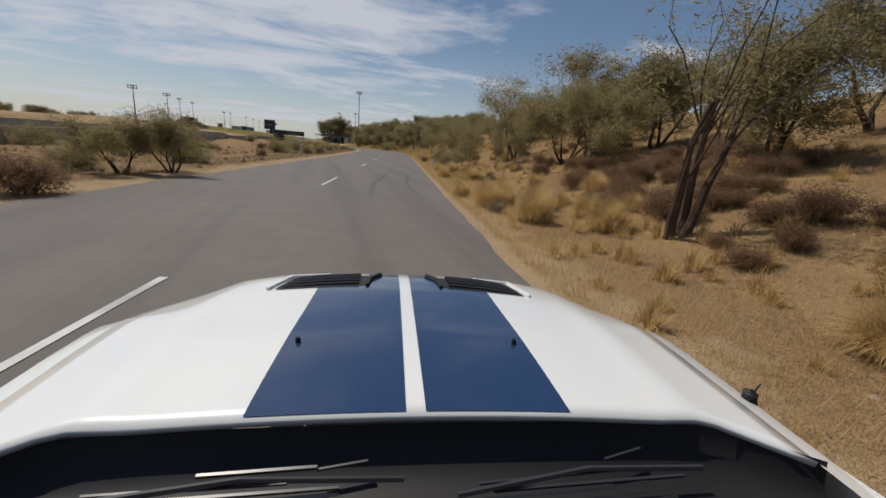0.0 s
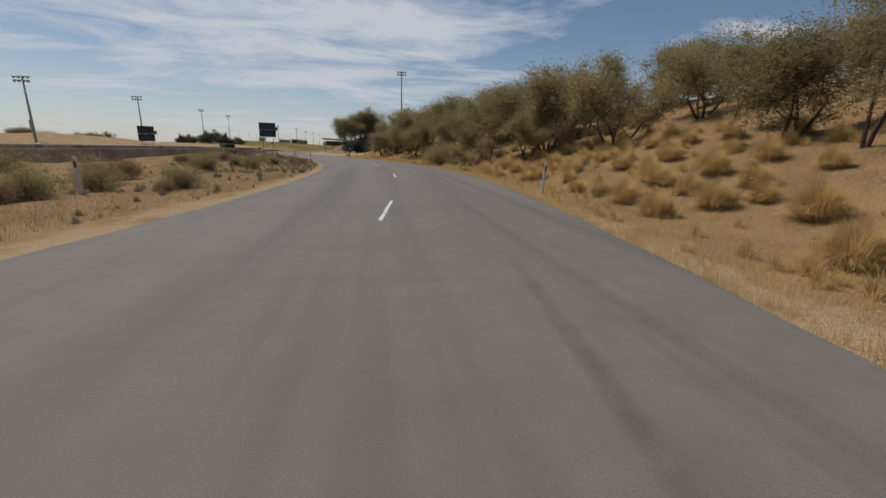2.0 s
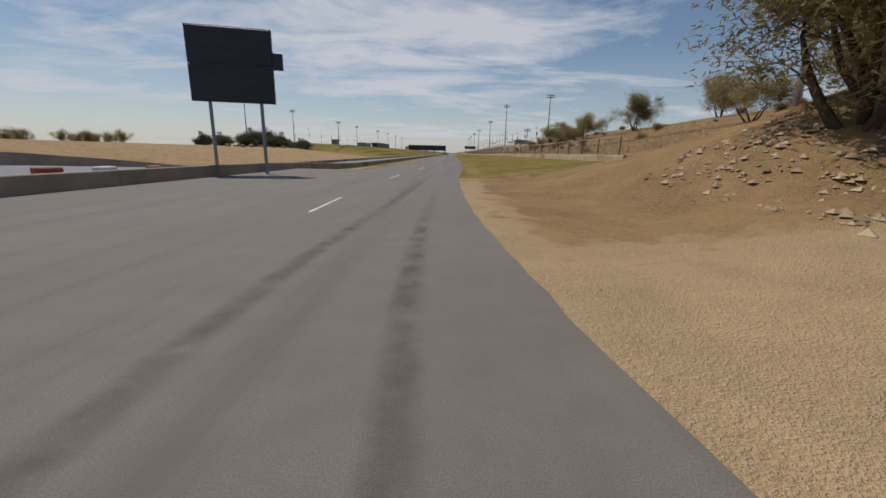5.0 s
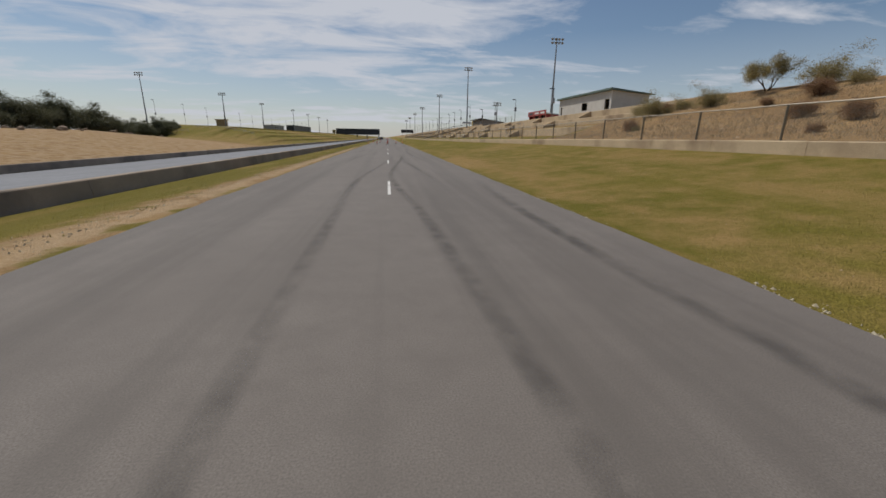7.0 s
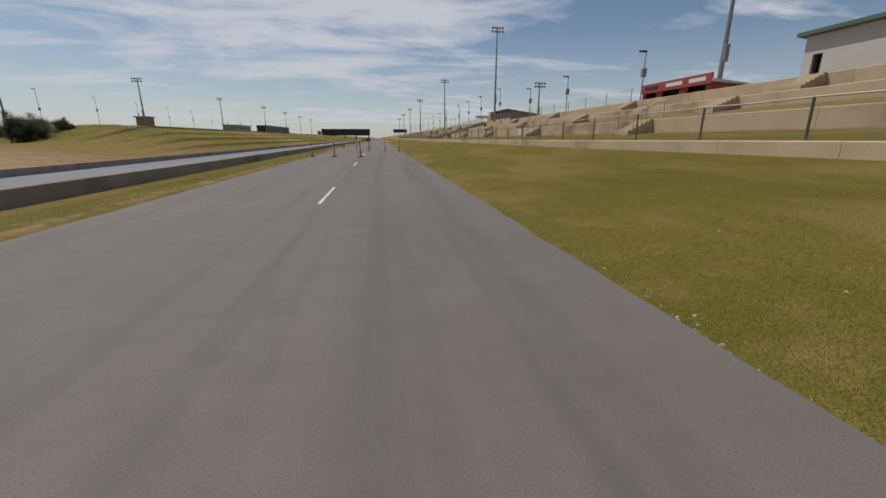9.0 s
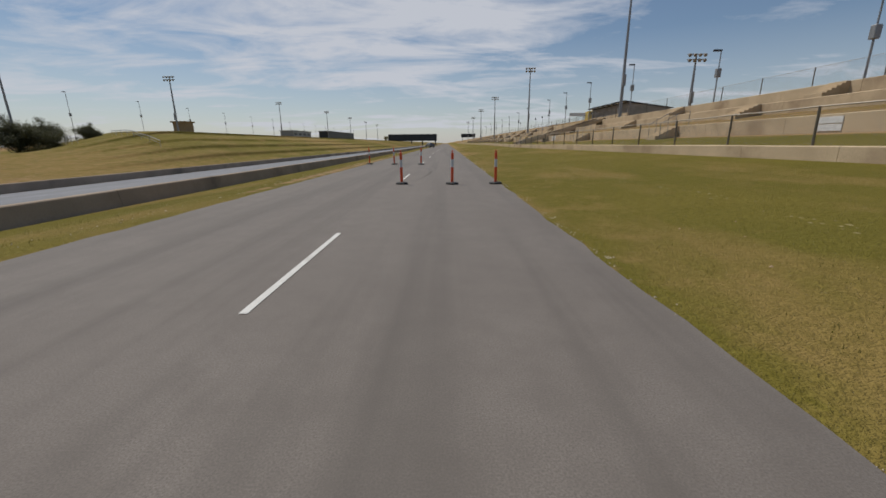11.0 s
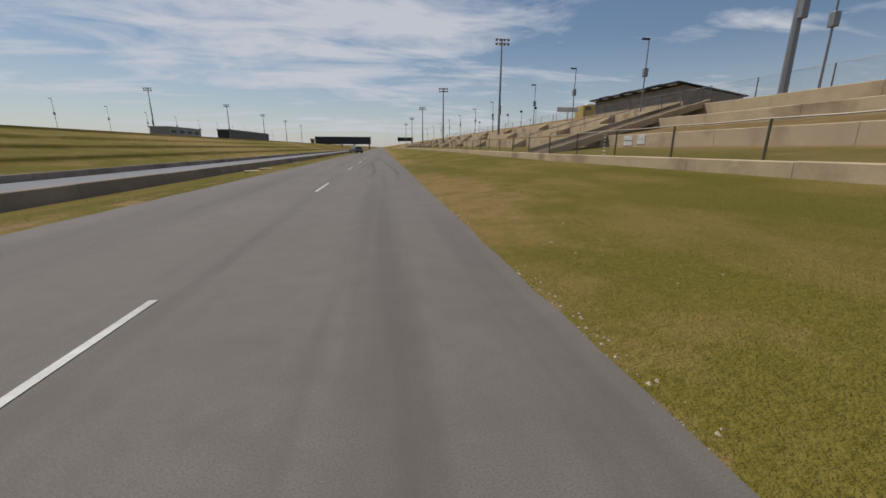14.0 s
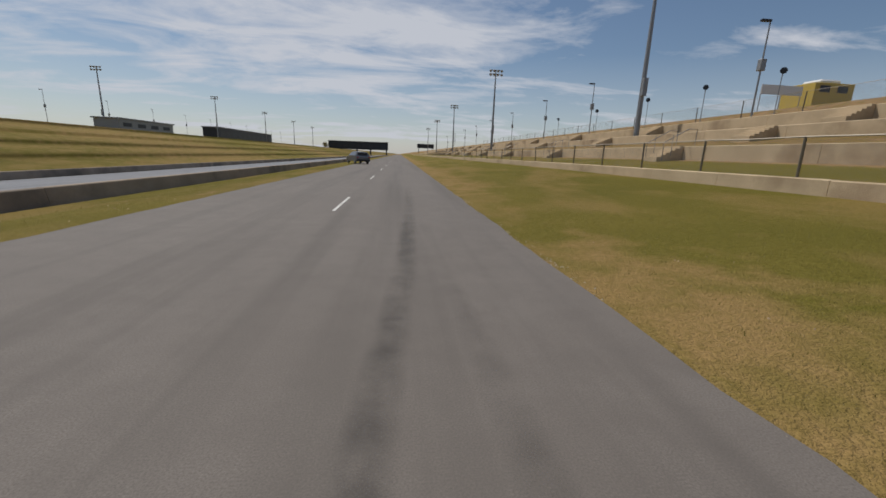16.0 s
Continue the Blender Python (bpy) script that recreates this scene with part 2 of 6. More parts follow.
def share(name, mesh, parent, m):
    ob = new(name, mesh)
    ob.parent = parent
    ob.matrix_local = m
    return ob


def box(bm, x0, x1, y0, y1, z0, z1, bevel=0.0, m=None):
    made = bmesh.ops.create_cube(bm, size=1.0)
    vs = made["verts"]
    for v in vs:
        v.co = Vector(((x0 + x1) / 2 + v.co.x * (x1 - x0), (y0 + y1) / 2 + v.co.y * (y1 - y0), (z0 + z1) / 2 + v.co.z * (z1 - z0)))
    if bevel:
        es = list({e for v in vs for e in v.link_edges})
        out = bmesh.ops.bevel(bm, geom=es, offset=bevel, segments=1, affect="EDGES")
        vs = list({v for f in out["faces"] for v in f.verts} | {v for v in vs if v.is_valid})
    if m is not None:
        for v in vs:
            v.co = m @ v.co
    return vs


def boxed(x0, x1, y0, y1, z0, z1, bevel=0.0, m=None):
    bm = bmesh.new()
    box(bm, x0, x1, y0, y1, z0, z1, bevel, m)
    return bm


def tube(bm, points, radii, sides=6, cap=True):
    """A tapered tube along points."""
    rings = []
    for k, p in enumerate(points):
        p = Vector(p)
        a = Vector(points[max(k - 1, 0)])
        b = Vector(points[min(k + 1, len(points) - 1)])
        q = (b - a).to_track_quat("Z", "Y")
        r = radii[k] if isinstance(radii, (list, tuple)) else radii
        rings.append([bm.verts.new(p + q @ Vector((r * math.cos(math.tau * s / sides), r * math.sin(math.tau * s / sides), 0))) for s in range(sides)])
    for a, b in zip(rings, rings[1:]):
        for s in range(sides):
            bm.faces.new((a[s], a[(s + 1) % sides], b[(s + 1) % sides], b[s]))
    if cap:
        bm.faces.new(rings[-1])
        bm.faces.new(list(reversed(rings[0])))


def tubed(points, radii, sides=6):
    bm = bmesh.new()
    tube(bm, points, radii, sides)
    return bm


def empty(name, m, label, category, group=""):
    ob = new(name)
    ob.empty_display_size = 0.3
    ob.matrix_world = m
    return tagged(ob, label, category, group)


# ---- plan of the ground ----
# centre line of the road: a bend through the scrub, then the long straight
CENTRE = [(-22, -440), (-10, -382), (-0.5, -330), (3.9, -306), (6.2, -294.6), (8.1, -285), (10.5, -273.3), (12.9, -261.6), (15.2, -249.8), (17.5, -238.1), (19.4, -226.3),
          (20.2, -214.4), (19.5, -202.4), (17.0, -190.7), (13.3, -179.3), (8.6, -168.2), (4.1, -157.1), (0.8, -145.5), (-0.7, -134), (-0.9, -122), (-0.4, -110), (0, -98), (0, -80), (0, 300), (0, 900)]


def smooth_line(pts, step=2.0):
    out = []
    p = [Vector(q) for q in pts]
    for k in range(len(p) - 1):
        a, b, c, d = p[max(k - 1, 0)], p[k], p[k + 1], p[min(k + 2, len(p) - 1)]
        n = max(1, int((c - b).length / step))
        l = (c - b).length
        ta = (c - a).normalized() * l if k else (c - b)
        tb = (d - b).normalized() * l if k + 2 < len(p) else (c - b)
        for s in range(n):
            u = s / n
            h = (2 * u**3 - 3 * u**2 + 1, u**3 - 2 * u**2 + u, -2 * u**3 + 3 * u**2, u**3 - u**2)
            out.append(h[0] * b + h[1] * ta + h[2] * c + h[3] * tb)
    out.append(p[-1])
    return out


LINE = smooth_line(CENTRE)
LX = np.array([p.x for p in LINE])
LY = np.array([p.y for p in LINE])


def smoothstep(a, b, v):
    u = np.clip((np.asarray(v, float) - a) / (b - a), 0, 1)
    return u * u * (3 - 2 * u)


def centre_x(y):
    return np.interp(y, LY, LX)


def across(x, y):
    """Signed distance from the centre line, to the right of the way of travel."""
    y = np.asarray(y, float)
    slope = (centre_x(y + 2) - centre_x(y - 2)) / 4
    return (np.asarray(x, float) - centre_x(y)) / np.sqrt(1 + slope**2)


def wall_foot(y):
    return np.interp(y, [-140, -60, -10, 30, 60, 100, 300], [1.0, 0.98, 0.78, 0.68, 0.58, 0.72, 0.8])


WALL_X, RISER1, RISER2, RISER3, TERRACE_Y = 12.3, 18.0, 22.5, 27.0, -49.0
# foot and top of the three terrace walls, above the lawn at the fence wall
RISES = ((RISER1, 0.86, 1.64), (RISER2, 2.2, 2.9), (RISER3, 3.34, 4.15))


def sunk(y):
    """How far the strip has sunk below the road: not at all beside the bend, fully along the straight."""
    return smoothstep(-120, -92, y)


def strip_z(x, y):
    return sunk(y) * np.interp(-np.asarray(x, float), [9.5, 26.2], [-0.62, -1.5])


def rough_noise(x, y, scale, seed=0.0):
    return np.array([noise.noise((float(a) / scale, float(b) / scale, seed)) for a, b in zip(np.ravel(x), np.ravel(y))]).reshape(np.shape(x))


def height(x, y, detail=True):
    x, y = np.broadcast_arrays(np.asarray(x, float), np.asarray(y, float))
    d = across(x, y)
    foot = wall_foot(y)
    # along the straight, right side
    lawn = foot * np.clip((d - 3.8) / (WALL_X - 0.2 - 3.8), 0, 1) ** 1.15
    shelf = np.interp(x, [12.3, RISER1 - 0.1], [0.36, 0.86])
    terr = np.where(x < RISER1 + 0.05, shelf, np.where(x < RISER2 + 0.05, np.interp(x, [RISER1, RISER2], [1.6, 2.2]), np.where(x < RISER3 + 0.05, np.interp(x, [RISER2, RISER3], [2.86, 3.34]), np.interp(x, [27.0, 31.0, 60, 140], [4.12, 4.2, 4.2, 1.0]) + 1.6 * smoothstep(31, 36, x) * smoothstep(88, 100, y) * (1 - smoothstep(50, 70, x)))))
    bank = np.interp(x, [12.3, 14.5, 18, 22, 26, 34, 60, 140], [0.36, 0.75, 1.7, 2.8, 3.8, 4.4, 4.3, 1.0])
    bank = bank + 0.25 * np.sin(x * 0.7 + y * 0.21) * smoothstep(14, 20, x)
    right_b = np.where(x < WALL_X, lawn, foot + np.where(y > TERRACE_Y, terr, bank))
    # the wooded hill beside the bend, with a flat yard in front of the shelter
    hill = (np.clip(0.27 * (d - 6.5), 0, 6.0) + 2.6 * smoothstep(22, 50, d)) * (1 - 0.5 * smoothstep(-168, -142, y))
    yard = smoothstep(-166, -158, y) * (1 - smoothstep(-139.5, -136, y)) * (1 - smoothstep(36, 50, x))
    yard = np.maximum(yard, smoothstep(-176, -150, y) * (1 - smoothstep(-150, -140, y)) * (1 - smoothstep(16, 22, x)))
    right_a = hill * (1 - yard) + 0.25 * yard * smoothstep(4.5, 8.0, d)
    mound = smoothstep(-139, -131.5, y + 0.25 * (x - 15)) * np.interp(x, [7, 10, 15.5, 20, 26, 34, 42, 60], [0, 1.8, 4.1, 4.5, 4.45, 4.2, 4.1, 4.1])
    right_a = np.maximum(right_a, mound)
    kb = smoothstep(-132, -116, y)
    right = right_a * (1 - kb) + right_b * kb
    # left side: verge, strip, bare mound and far grass terraces
    low = sunk(y)
    verge = -(0.12 + 0.47 * low) * smoothstep(4.0, 9.2, -d)
    dirt = np.interp(-x, [27, 32, 45, 62, 80, 140], [0.3, 0.8, 2.6, 3.6, 2.6, 1.5]) * (1 - low) + low * np.interp(-x, [26.3, 30, 45, 60, 80, 140], [-1.5, -1.1, 0.6, 1.9, 1.4, 0.8])
    dirt = dirt - (dirt + 1.5) * 0.42 * low * smoothstep(8, 38, y)
    steps = np.interp(-x, [27, 33.9, 34.1, 39.9, 40.1, 46.9, 47.1, 55.9, 56.1, 90, 140], [-1.5, -0.3, 0.1, 1.0, 1.4, 2.3, 2.7, 3.9, 4.4, 5.5, 3.5])
    kt = smoothstep(52, 88, y + 0.9 * (x + 60))
    left_b = np.where(x < -26.45, dirt * (1 - kt) + steps * kt, verge)
    scrub = 0.25 * np.sin(x * 0.31 + y * 0.13) * smoothstep(6, 16, -d) - 0.25 * smoothstep(5, 12, -d)
    scrub = np.where(x < -26.5, np.interp(-x, [27, 45, 70, 140], [0.2, 1.0, 1.6, 1.2]), scrub)
    kl = smoothstep(-150, -110, y)
    left = scrub * (1 - kl) + left_b * kl
    z = np.where(d > 0, right, left)
    far = smoothstep(150, 320, np.abs(x))
    z = z * (1 - far)
    if detail:
        wild = smoothstep(5, 9, np.abs(d)) * (1 - smoothstep(-125, -110, y) * (x < 40))
        wild = wild * (1 - np.clip(yard, 0, 1) * (d > 0) * 0.9)
        z = z + wild * (0.35 * rough_noise(x, y, 5.0) + 0.16 * rough_noise(x, y, 1.7, 3.0))
    on_road = np.abs(d) < 3.0
    strip = (x < -9.2) & (x > -26.45) & (y > -420)
    apron = (d < 0) & (x > -9.5) & (y > -163) & (y < -112)
    edge = (np.abs(d) < 4.3) & ~on_road
    return np.where(strip, strip_z(x, y) - 0.06, np.where(on_road | apron, -0.06, np.where(edge, np.minimum(z, -0.012), z)))


def ground_z(x, y):
    return float(height(np.array([x]), np.array([y]))[0])


# ---- large structure ----
def build_ground():
    xs = np.unique(np.concatenate([[-4500, -2500, -1200, -700, -450, -320, -240, -180, -140, -115, -100, -90], np.arange(-84, -28, 2.0), [-34.1, -33.9, -40.1, -39.9, -47.1, -46.9, -56.1, -55.9],
                                   [-26.6, -26.4, -22, -15, -9.7, -9.45], np.arange(-9, 46, 0.8), [12.15, 12.45, 17.9, 18.1, 22.4, 22.6, 26.9, 27.1], np.arange(47, 80, 3.0), [85, 100, 120, 140, 180, 240, 320, 450, 700, 1200, 2500, 4500]]))
    ys = np.unique(np.concatenate([[-4500, -2500, -1200, -800, -600, -500, -450, -420, -390, -370], np.arange(-355, -310, 3.0), np.arange(-310, 130, 1.0), np.arange(130, 300, 4.0), np.arange(300, 700, 25.0), [700, 800, 1000, 1400, 2500, 4500]]))
    gx, gy = np.meshgrid(xs, ys)
    z = height(gx, gy)
    n, m = gx.shape
    verts = np.stack([gx.ravel(), gy.ravel(), z.ravel()], -1)
    k = np.arange(n * m).reshape(n, m)
    faces = np.stack([k[:-1, :-1].ravel(), k[:-1, 1:].ravel(), k[1:, 1:].ravel(), k[1:, :-1].ravel()], -1)
    me = bpy.data.meshes.new("ground")
    me.from_pydata(verts.tolist(), [], faces.tolist())
    for p in me.polygons:
        p.use_smooth = True
    me.materials.append(M_GROUND)
    # what grows where: lawn beside the straight, bare earth on shoulders and yard, the rest dry straw
    x, y = gx.ravel(), gy.ravel()
    d = across(x, y)
    kb = smoothstep(-128, -112, y)
    lawn_r = kb * smoothstep(2.8, 3.4, d) * (1 - smoothstep(16.8, 17.8, x))
    lawn_r = np.where((y < TERRACE_Y) & (x > WALL_X), 0.0, lawn_r)
    terr = kb * (y > TERRACE_Y) * (x > RISER1) * (x < 60) * np.where(x < RISER3, 0.5, 0.4)
    worn = np.interp(y, [-110, -45, -15, 6, 15, 40, 65], [1, 1, 0.55, 0.2, 0.8, 0.7, 0.3])
    lawn_l = kb * smoothstep(2.8, 3.4, -d) * (x > -9.5) * (1 - 0.95 * worn * np.exp(-((-d - np.interp(y, [-90, -70, -40, 0, 60], [4.75, 4.35, 4.3, 4.3, 4.3])) / (0.4 + 0.35 * smoothstep(-45, -75, y))) ** 2))
    far_l = smoothstep(16, 40, y + 0.35 * (x + 40)) * (x < -26.5) * (x > -140) * 0.85
    red = np.clip(np.maximum.reduce([lawn_r, terr, lawn_l, far_l]), 0, 1)
    worn_x = np.interp(y, [-90, -70, -40, 0, 60], [4.75, 4.35, 4.3, 4.3, 4.3])
    shoulder = np.exp(-((np.abs(d) - np.where((kb > 0.5) & (d < 0), worn_x, 4.1)) / np.where(kb > 0.5, np.where(d > 0, 0.3, 0.42 + 0.35 * smoothstep(-45, -75, y)), 0.9)) ** 2)
    yard = smoothstep(-172, -160, y) * (1 - smoothstep(-138, -133, y)) * (d > 0) * (1 - smoothstep(22, 30, x))
    bare_l = (x < -26.5) * (x > -120) * (1 - smoothstep(14, 36, y + 0.35 * (x + 40))) * smoothstep(-260, -150, y)
    verge_a = (1 - kb) * (1 - smoothstep(np.where(d > 0, 4.0, 4.3), np.where(d > 0, 5.0, 5.5), np.abs(d)))
    green = np.clip(np.maximum.reduce([np.where((kb > 0.5) & (d > 0), 0.55, 0.75 * np.where(kb > 0.5, worn, 1.0)) * shoulder, yard, 0.5 * bare_l, np.where(d > 0, 0.8, 0.55) * verge_a]), 0, 1)
    far = smoothstep(130, 200, np.abs(x))
    green = np.maximum(green, 0.3 * far)
    patchy = np.clip(np.interp(y, [-40, -25, 38, 46], [0.6, 0.2, 0.2, 0.6]) * rough_noise(y, np.zeros_like(y), 13.0, 2.0) - 0.08 + 0.55 * np.exp(-((y - 50) / 6) ** 2) + 0.5 * np.exp(-((y - 77) / 6) ** 2) + 0.4 * smoothstep(82, 95, y), 0, 1)
    blue = np.clip(np.exp(-((d - 4.2) / (0.35 + 3.6 * patchy)) ** 2) * 0.75 * kb + 0.38 * lawn_r * (1 - smoothstep(-50, -25, y)) * smoothstep(3, 5, d) + terr * 0.8 + 0.35 * far_l * (1 + np.sin(y * 0.05)), 0, 1)
    col = np.stack([red, green, blue, np.ones_like(red)], -1)
    at = me.color_attributes.new("cover", "FLOAT_COLOR", "POINT")
    at.data.foreach_set("color", col.ravel())
    return tagged(new("ground", me), "dry sloping ground with straw grass, bare earth and green verge", "ground", kind="structure")


build_ground()


def strip_mesh(name, line, lo, hi, z, mat, cross=6, crown=0.0):
    """A band along a line, from lo to hi metres to its right."""
    bm = bmesh.new()
    rows = []
    for k, p in enumerate(line):
        a, b = line[max(k - 1, 0)], line[min(k + 1, len(line) - 1)]
        t = (b - a).normalized()
        n = Vector((t.y, -t.x))
        l, h = (f(p.y) if callable(f) else f for f in (lo, hi))
        rows.append([bm.verts.new((*(p + n * (l + (h - l) * s / cross)), z + crown * (1 - (2 * s / cross - 1) ** 2))) for s in range(cross + 1)])
    for a, b in zip(rows, rows[1:]):
        for s in range(cross):
            bm.faces.new((a[s], a[s + 1], b[s + 1], b[s]))
    bmesh.ops.recalc_face_normals(bm, faces=bm.faces)
    ob = new(name, mesh_from(name, bm, mat))
    if ob.data.polygons[0].normal.z < 0:
        ob.data.flip_normals()
    return ob


road_line = [p for p in smooth_line(CENTRE, 0.6) if p.y < 640]
road = tagged(strip_mesh("road", road_line, lambda y: -(3.75 + 0.45 * math.exp(-((y + 205) / 30) ** 2)) + 0.06 * noise.noise((y * 0.6, 1, 0)) + 0.06 * noise.noise((y * 1.9, 7, 0)),
                         lambda y: 3.72 - 0.24 * float(smoothstep(-135, -105, y)) + 0.55 * math.exp(-((y + 205) / 30) ** 2) + 0.06 * noise.noise((y * 0.6, 2, 0)) + 0.06 * noise.noise((y * 1.9, 8, 0)), 0.0, M_ROAD), "worn grey asphalt road with tyre marks", "road", kind="structure")
apron_line = [Vector((x, y)) for x, y in smooth_line([(-5.2, -164), (-5.0, -156), (-4.9, -146), (-5.2, -134), (-6.0, -122), (-6.6, -112)], 1.0)]
tagged(strip_mesh("apron", apron_line, -4.3, 7.0, -0.012, M_ROAD), "grey asphalt apron between road and strip", "pavement", kind="structure")
bm = bmesh.new()
rows = [[bm.verts.new((x, y, float(strip_z(x, y)) + 0.03)) for x in (-25.95, -21.8, -17.7, -13.6, -9.55)] for y in [-420, -300, -200, -150, *range(-124, -88, 3), -60, 0, 100, 250, 450, 640]]
for a, b in zip(rows, rows[1:]):
    for i in range(4):
        bm.faces.new((a[i], a[i + 1], b[i + 1], b[i]))
tagged(part("drag_strip", bm, M_STRIP), "pale grey rubbered asphalt drag strip", "pavement", kind="structure")
bm = bmesh.new()
rows = [[bm.verts.new((x, y, float(strip_z(x, y)) + 0.036)) for x in (-14.55, -14.4)] for y in [-420, -300, -200, -150, *range(-124, -88, 3), -60, 0, 100, 250, 450, 640]]
for a, b in zip(rows, rows[1:]):
    bm.faces.new((a[0], a[1], b[1], b[0]))
tagged(part("lane_line", bm, M_PAINT), "long white painted lane line on the drag strip", "road marking", kind="structure")
# side road across the dusty yard
side = smooth_line([(5.2, -154.8), (7.5, -154.5), (9.6, -154.2), (12.8, -153.0), (18, -151.0), (26, -149.2), (36, -148.6), (44, -148.6)], 0.8)
bm = bmesh.new()
rows = []
for k, p in enumerate(side):
    a, b = side[max(k - 1, 0)], side[min(k + 1, len(side) - 1)]
    t = (b - a).normalized()
    nrm = Vector((t.y, -t.x))
    w = 1.55 + 0.12 * noise.noise((p.x * 0.5, 0, 0)) + 2.2 * math.exp(-((p.x - 5.0) / 2.3) ** 2)
    rows.append([bm.verts.new((*(p + nrm * w * s), max(ground_z(*(p + nrm * w * s)) + 0.006, -0.006))) for s in (1, 0.6, 0.2, -0.2, -0.6, -1)])
for a, b in zip(rows, rows[1:]):
    for s in range(5):
        bm.faces.new((a[s], a[s + 1], b[s + 1], b[s]))
tagged(part("side_road", bm, M_ROAD), "narrow asphalt driveway crossing the sandy yard", "road", kind="structure")

# centre dashes: 3 m long, 12 m apart, followed along the line
def dash(p, t):
    bm = bmesh.new()
    n = Vector((t.y, -t.x))
    jag = [0.038 + 0.006 * noise.noise((p.x + k, p.y, 1)) for k in range(14)]
    lo = [bm.verts.new((*(p + t * (3.0 * k / 6) - n * jag[k]), 0.006)) for k in range(7)]
    hi = [bm.verts.new((*(p + t * (3.0 * k / 6) + n * jag[k + 7]), 0.006)) for k in range(7)]
    for k in range(6):
        bm.faces.new((lo[k], hi[k], hi[k + 1], lo[k + 1]))
    return tagged(part("centre_line_dash", bm, M_PAINT), "white painted centre line dash on asphalt", "road marking", "centre line dashes", "structure")


for p in [(4.6, -302.7), (5.95, -296.66), (8.08, -285), (10.52, -273.28), (12.93, -261.58), (15.18, -249.84), (17.53, -238.09), (19.36, -226.28), (20.18, -214.36),
          (19.46, -202.41), (17.02, -190.68), (13.27, -179.29), (8.34, -168.25), (4.08, -157.1), (0.77, -145.53), (-0.75, -133.0), (-0.85, -121.0), (-0.35, -109.0)]:
    slope = float(centre_x(p[1] + 1.5 + 0.5) - centre_x(p[1] + 1.5 - 0.5))
    dash(Vector(p), Vector((slope, 1)).normalized())
for k in range(-8, 36):
    dash(Vector((0.0, 12.0 * k)), Vector((0, 1)))


def wall_run(name, x, y0, y1, foot, top, thick, mat, label, step=4.0, lean=0.0, parent=None, gap=0.02):
    """A wall along the straight, of panels with open joints, following the ground. Returns its panels under one object."""
    root = empty(name, pose(x, y0, 0), label, "wall") if parent is None else parent
    root["kind"] = "structure"
    y = y0
    while y < y1 - 0.01:
        e = min(y + step, y1)
        bm = bmesh.new()
        vs = []
        dz = 0.015 * noise.noise((x, y, 3))
        for yy in (y + gap / 2, e - gap / 2):
            f, t = foot(yy), top(yy) + dz
            vs.append([bm.verts.new(q) for q in ((-thick / 2 - lean, yy - y0, f), (thick / 2 + lean, yy - y0, f), (thick / 2, yy - y0, t - 0.03), (thick / 2 - 0.03, yy - y0, t), (-thick / 2 + 0.03, yy - y0, t), (-thick / 2, yy - y0, t - 0.03))])
        a, b = vs
        for s in range(6):
            bm.faces.new((a[s], a[(s + 1) % 6], b[(s + 1) % 6], b[s]))
        bm.faces.new(list(reversed(a)))
        bm.faces.new(b)
        bmesh.ops.recalc_face_normals(bm, faces=bm.faces)
        part("panel", bm, mat, root)
        y = e
    return root


# concrete barriers of the strip
wall_run("barrier_near", -9.3, -146, 500, lambda y: -0.35 - 0.4 * float(sunk(y)), lambda y: 0.52 - 0.56 * float(sunk(y)), 0.25, M_CONCRETE_GREY, "long dark weathered concrete barrier beside the strip", 6.0, 0.12)
wall_run("barrier_far", -26.3, -420, 500, lambda y: -0.1 - 1.6 * float(sunk(y)), lambda y: 0.9 - 1.77 * float(sunk(y)), 0.25, M_CONCRETE_GREY, "far weathered concrete barrier along the strip", 8.0, 0.12)
wall_run("barrier_scrub", -8.2, -420, -165, lambda y: -0.5, lambda y: 0.72, 0.25, M_CONCRETE_GREY, "grey concrete barrier beyond the scrub", 8.0, 0.12)
# low retaining wall under the chain fence
wall_run("wall_fence", WALL_X, -118, 420, lambda y: float(wall_foot(y)) - 0.5, lambda y: float(wall_foot(y)) + 0.42, 0.3, M_CONCRETE, "low tan concrete retaining wall under a chain-link fence", 3.6, gap=0.014)
for word, (x, lo, hi) in zip(("lower", "middle", "upper"), RISES):
    wall_run("wall_terrace_" + word, x, TERRACE_Y, 420, lambda y: float(wall_foot(y)) + lo - 0.4, lambda y: float(wall_foot(y)) + hi, 0.25, M_CONCRETE, word + " tan concrete terrace wall of the spectator bank", 6.0)


# ---- things ----
def bollard_meshes():
    base = bmesh.new()
    tube(base, [(0, 0, 0), (0, 0, 0.035), (0, 0, 0.06), (0, 0, 0.075)], [0.215, 0.215, 0.19, 0.06], 8)
    post = bmesh.new()
    tube(post, [(0, 0, 0.06), (0, 0, 0.1), (0, 0, 1.0), (0, 0, 1.02)], [0.05, 0.046, 0.045, 0.038], 12)
    top = bmesh.new()
    ring = [(0.026 * math.cos(a), 0, 1.066 + 0.036 * math.sin(a)) for a in (math.tau * k / 12 - math.pi / 2 for k in range(13))]
    tube(top, ring, 0.011, 6)
    tube(top, [(0, 0, 1.01), (0, 0, 1.035)], [0.034, 0.02], 10)
    band = bmesh.new()
    tube(band, [(0, 0, 0.56), (0, 0, 0.81)], 0.0485, 12, False)
    return [mesh_from(n, b, m) for n, b, m in (("base", base, M_RUBBER), ("post", post, M_ORANGE), ("handle", top, M_ORANGE), ("reflective_band", band, M_WHITEBAND))]


BOLLARD = bollard_meshes()


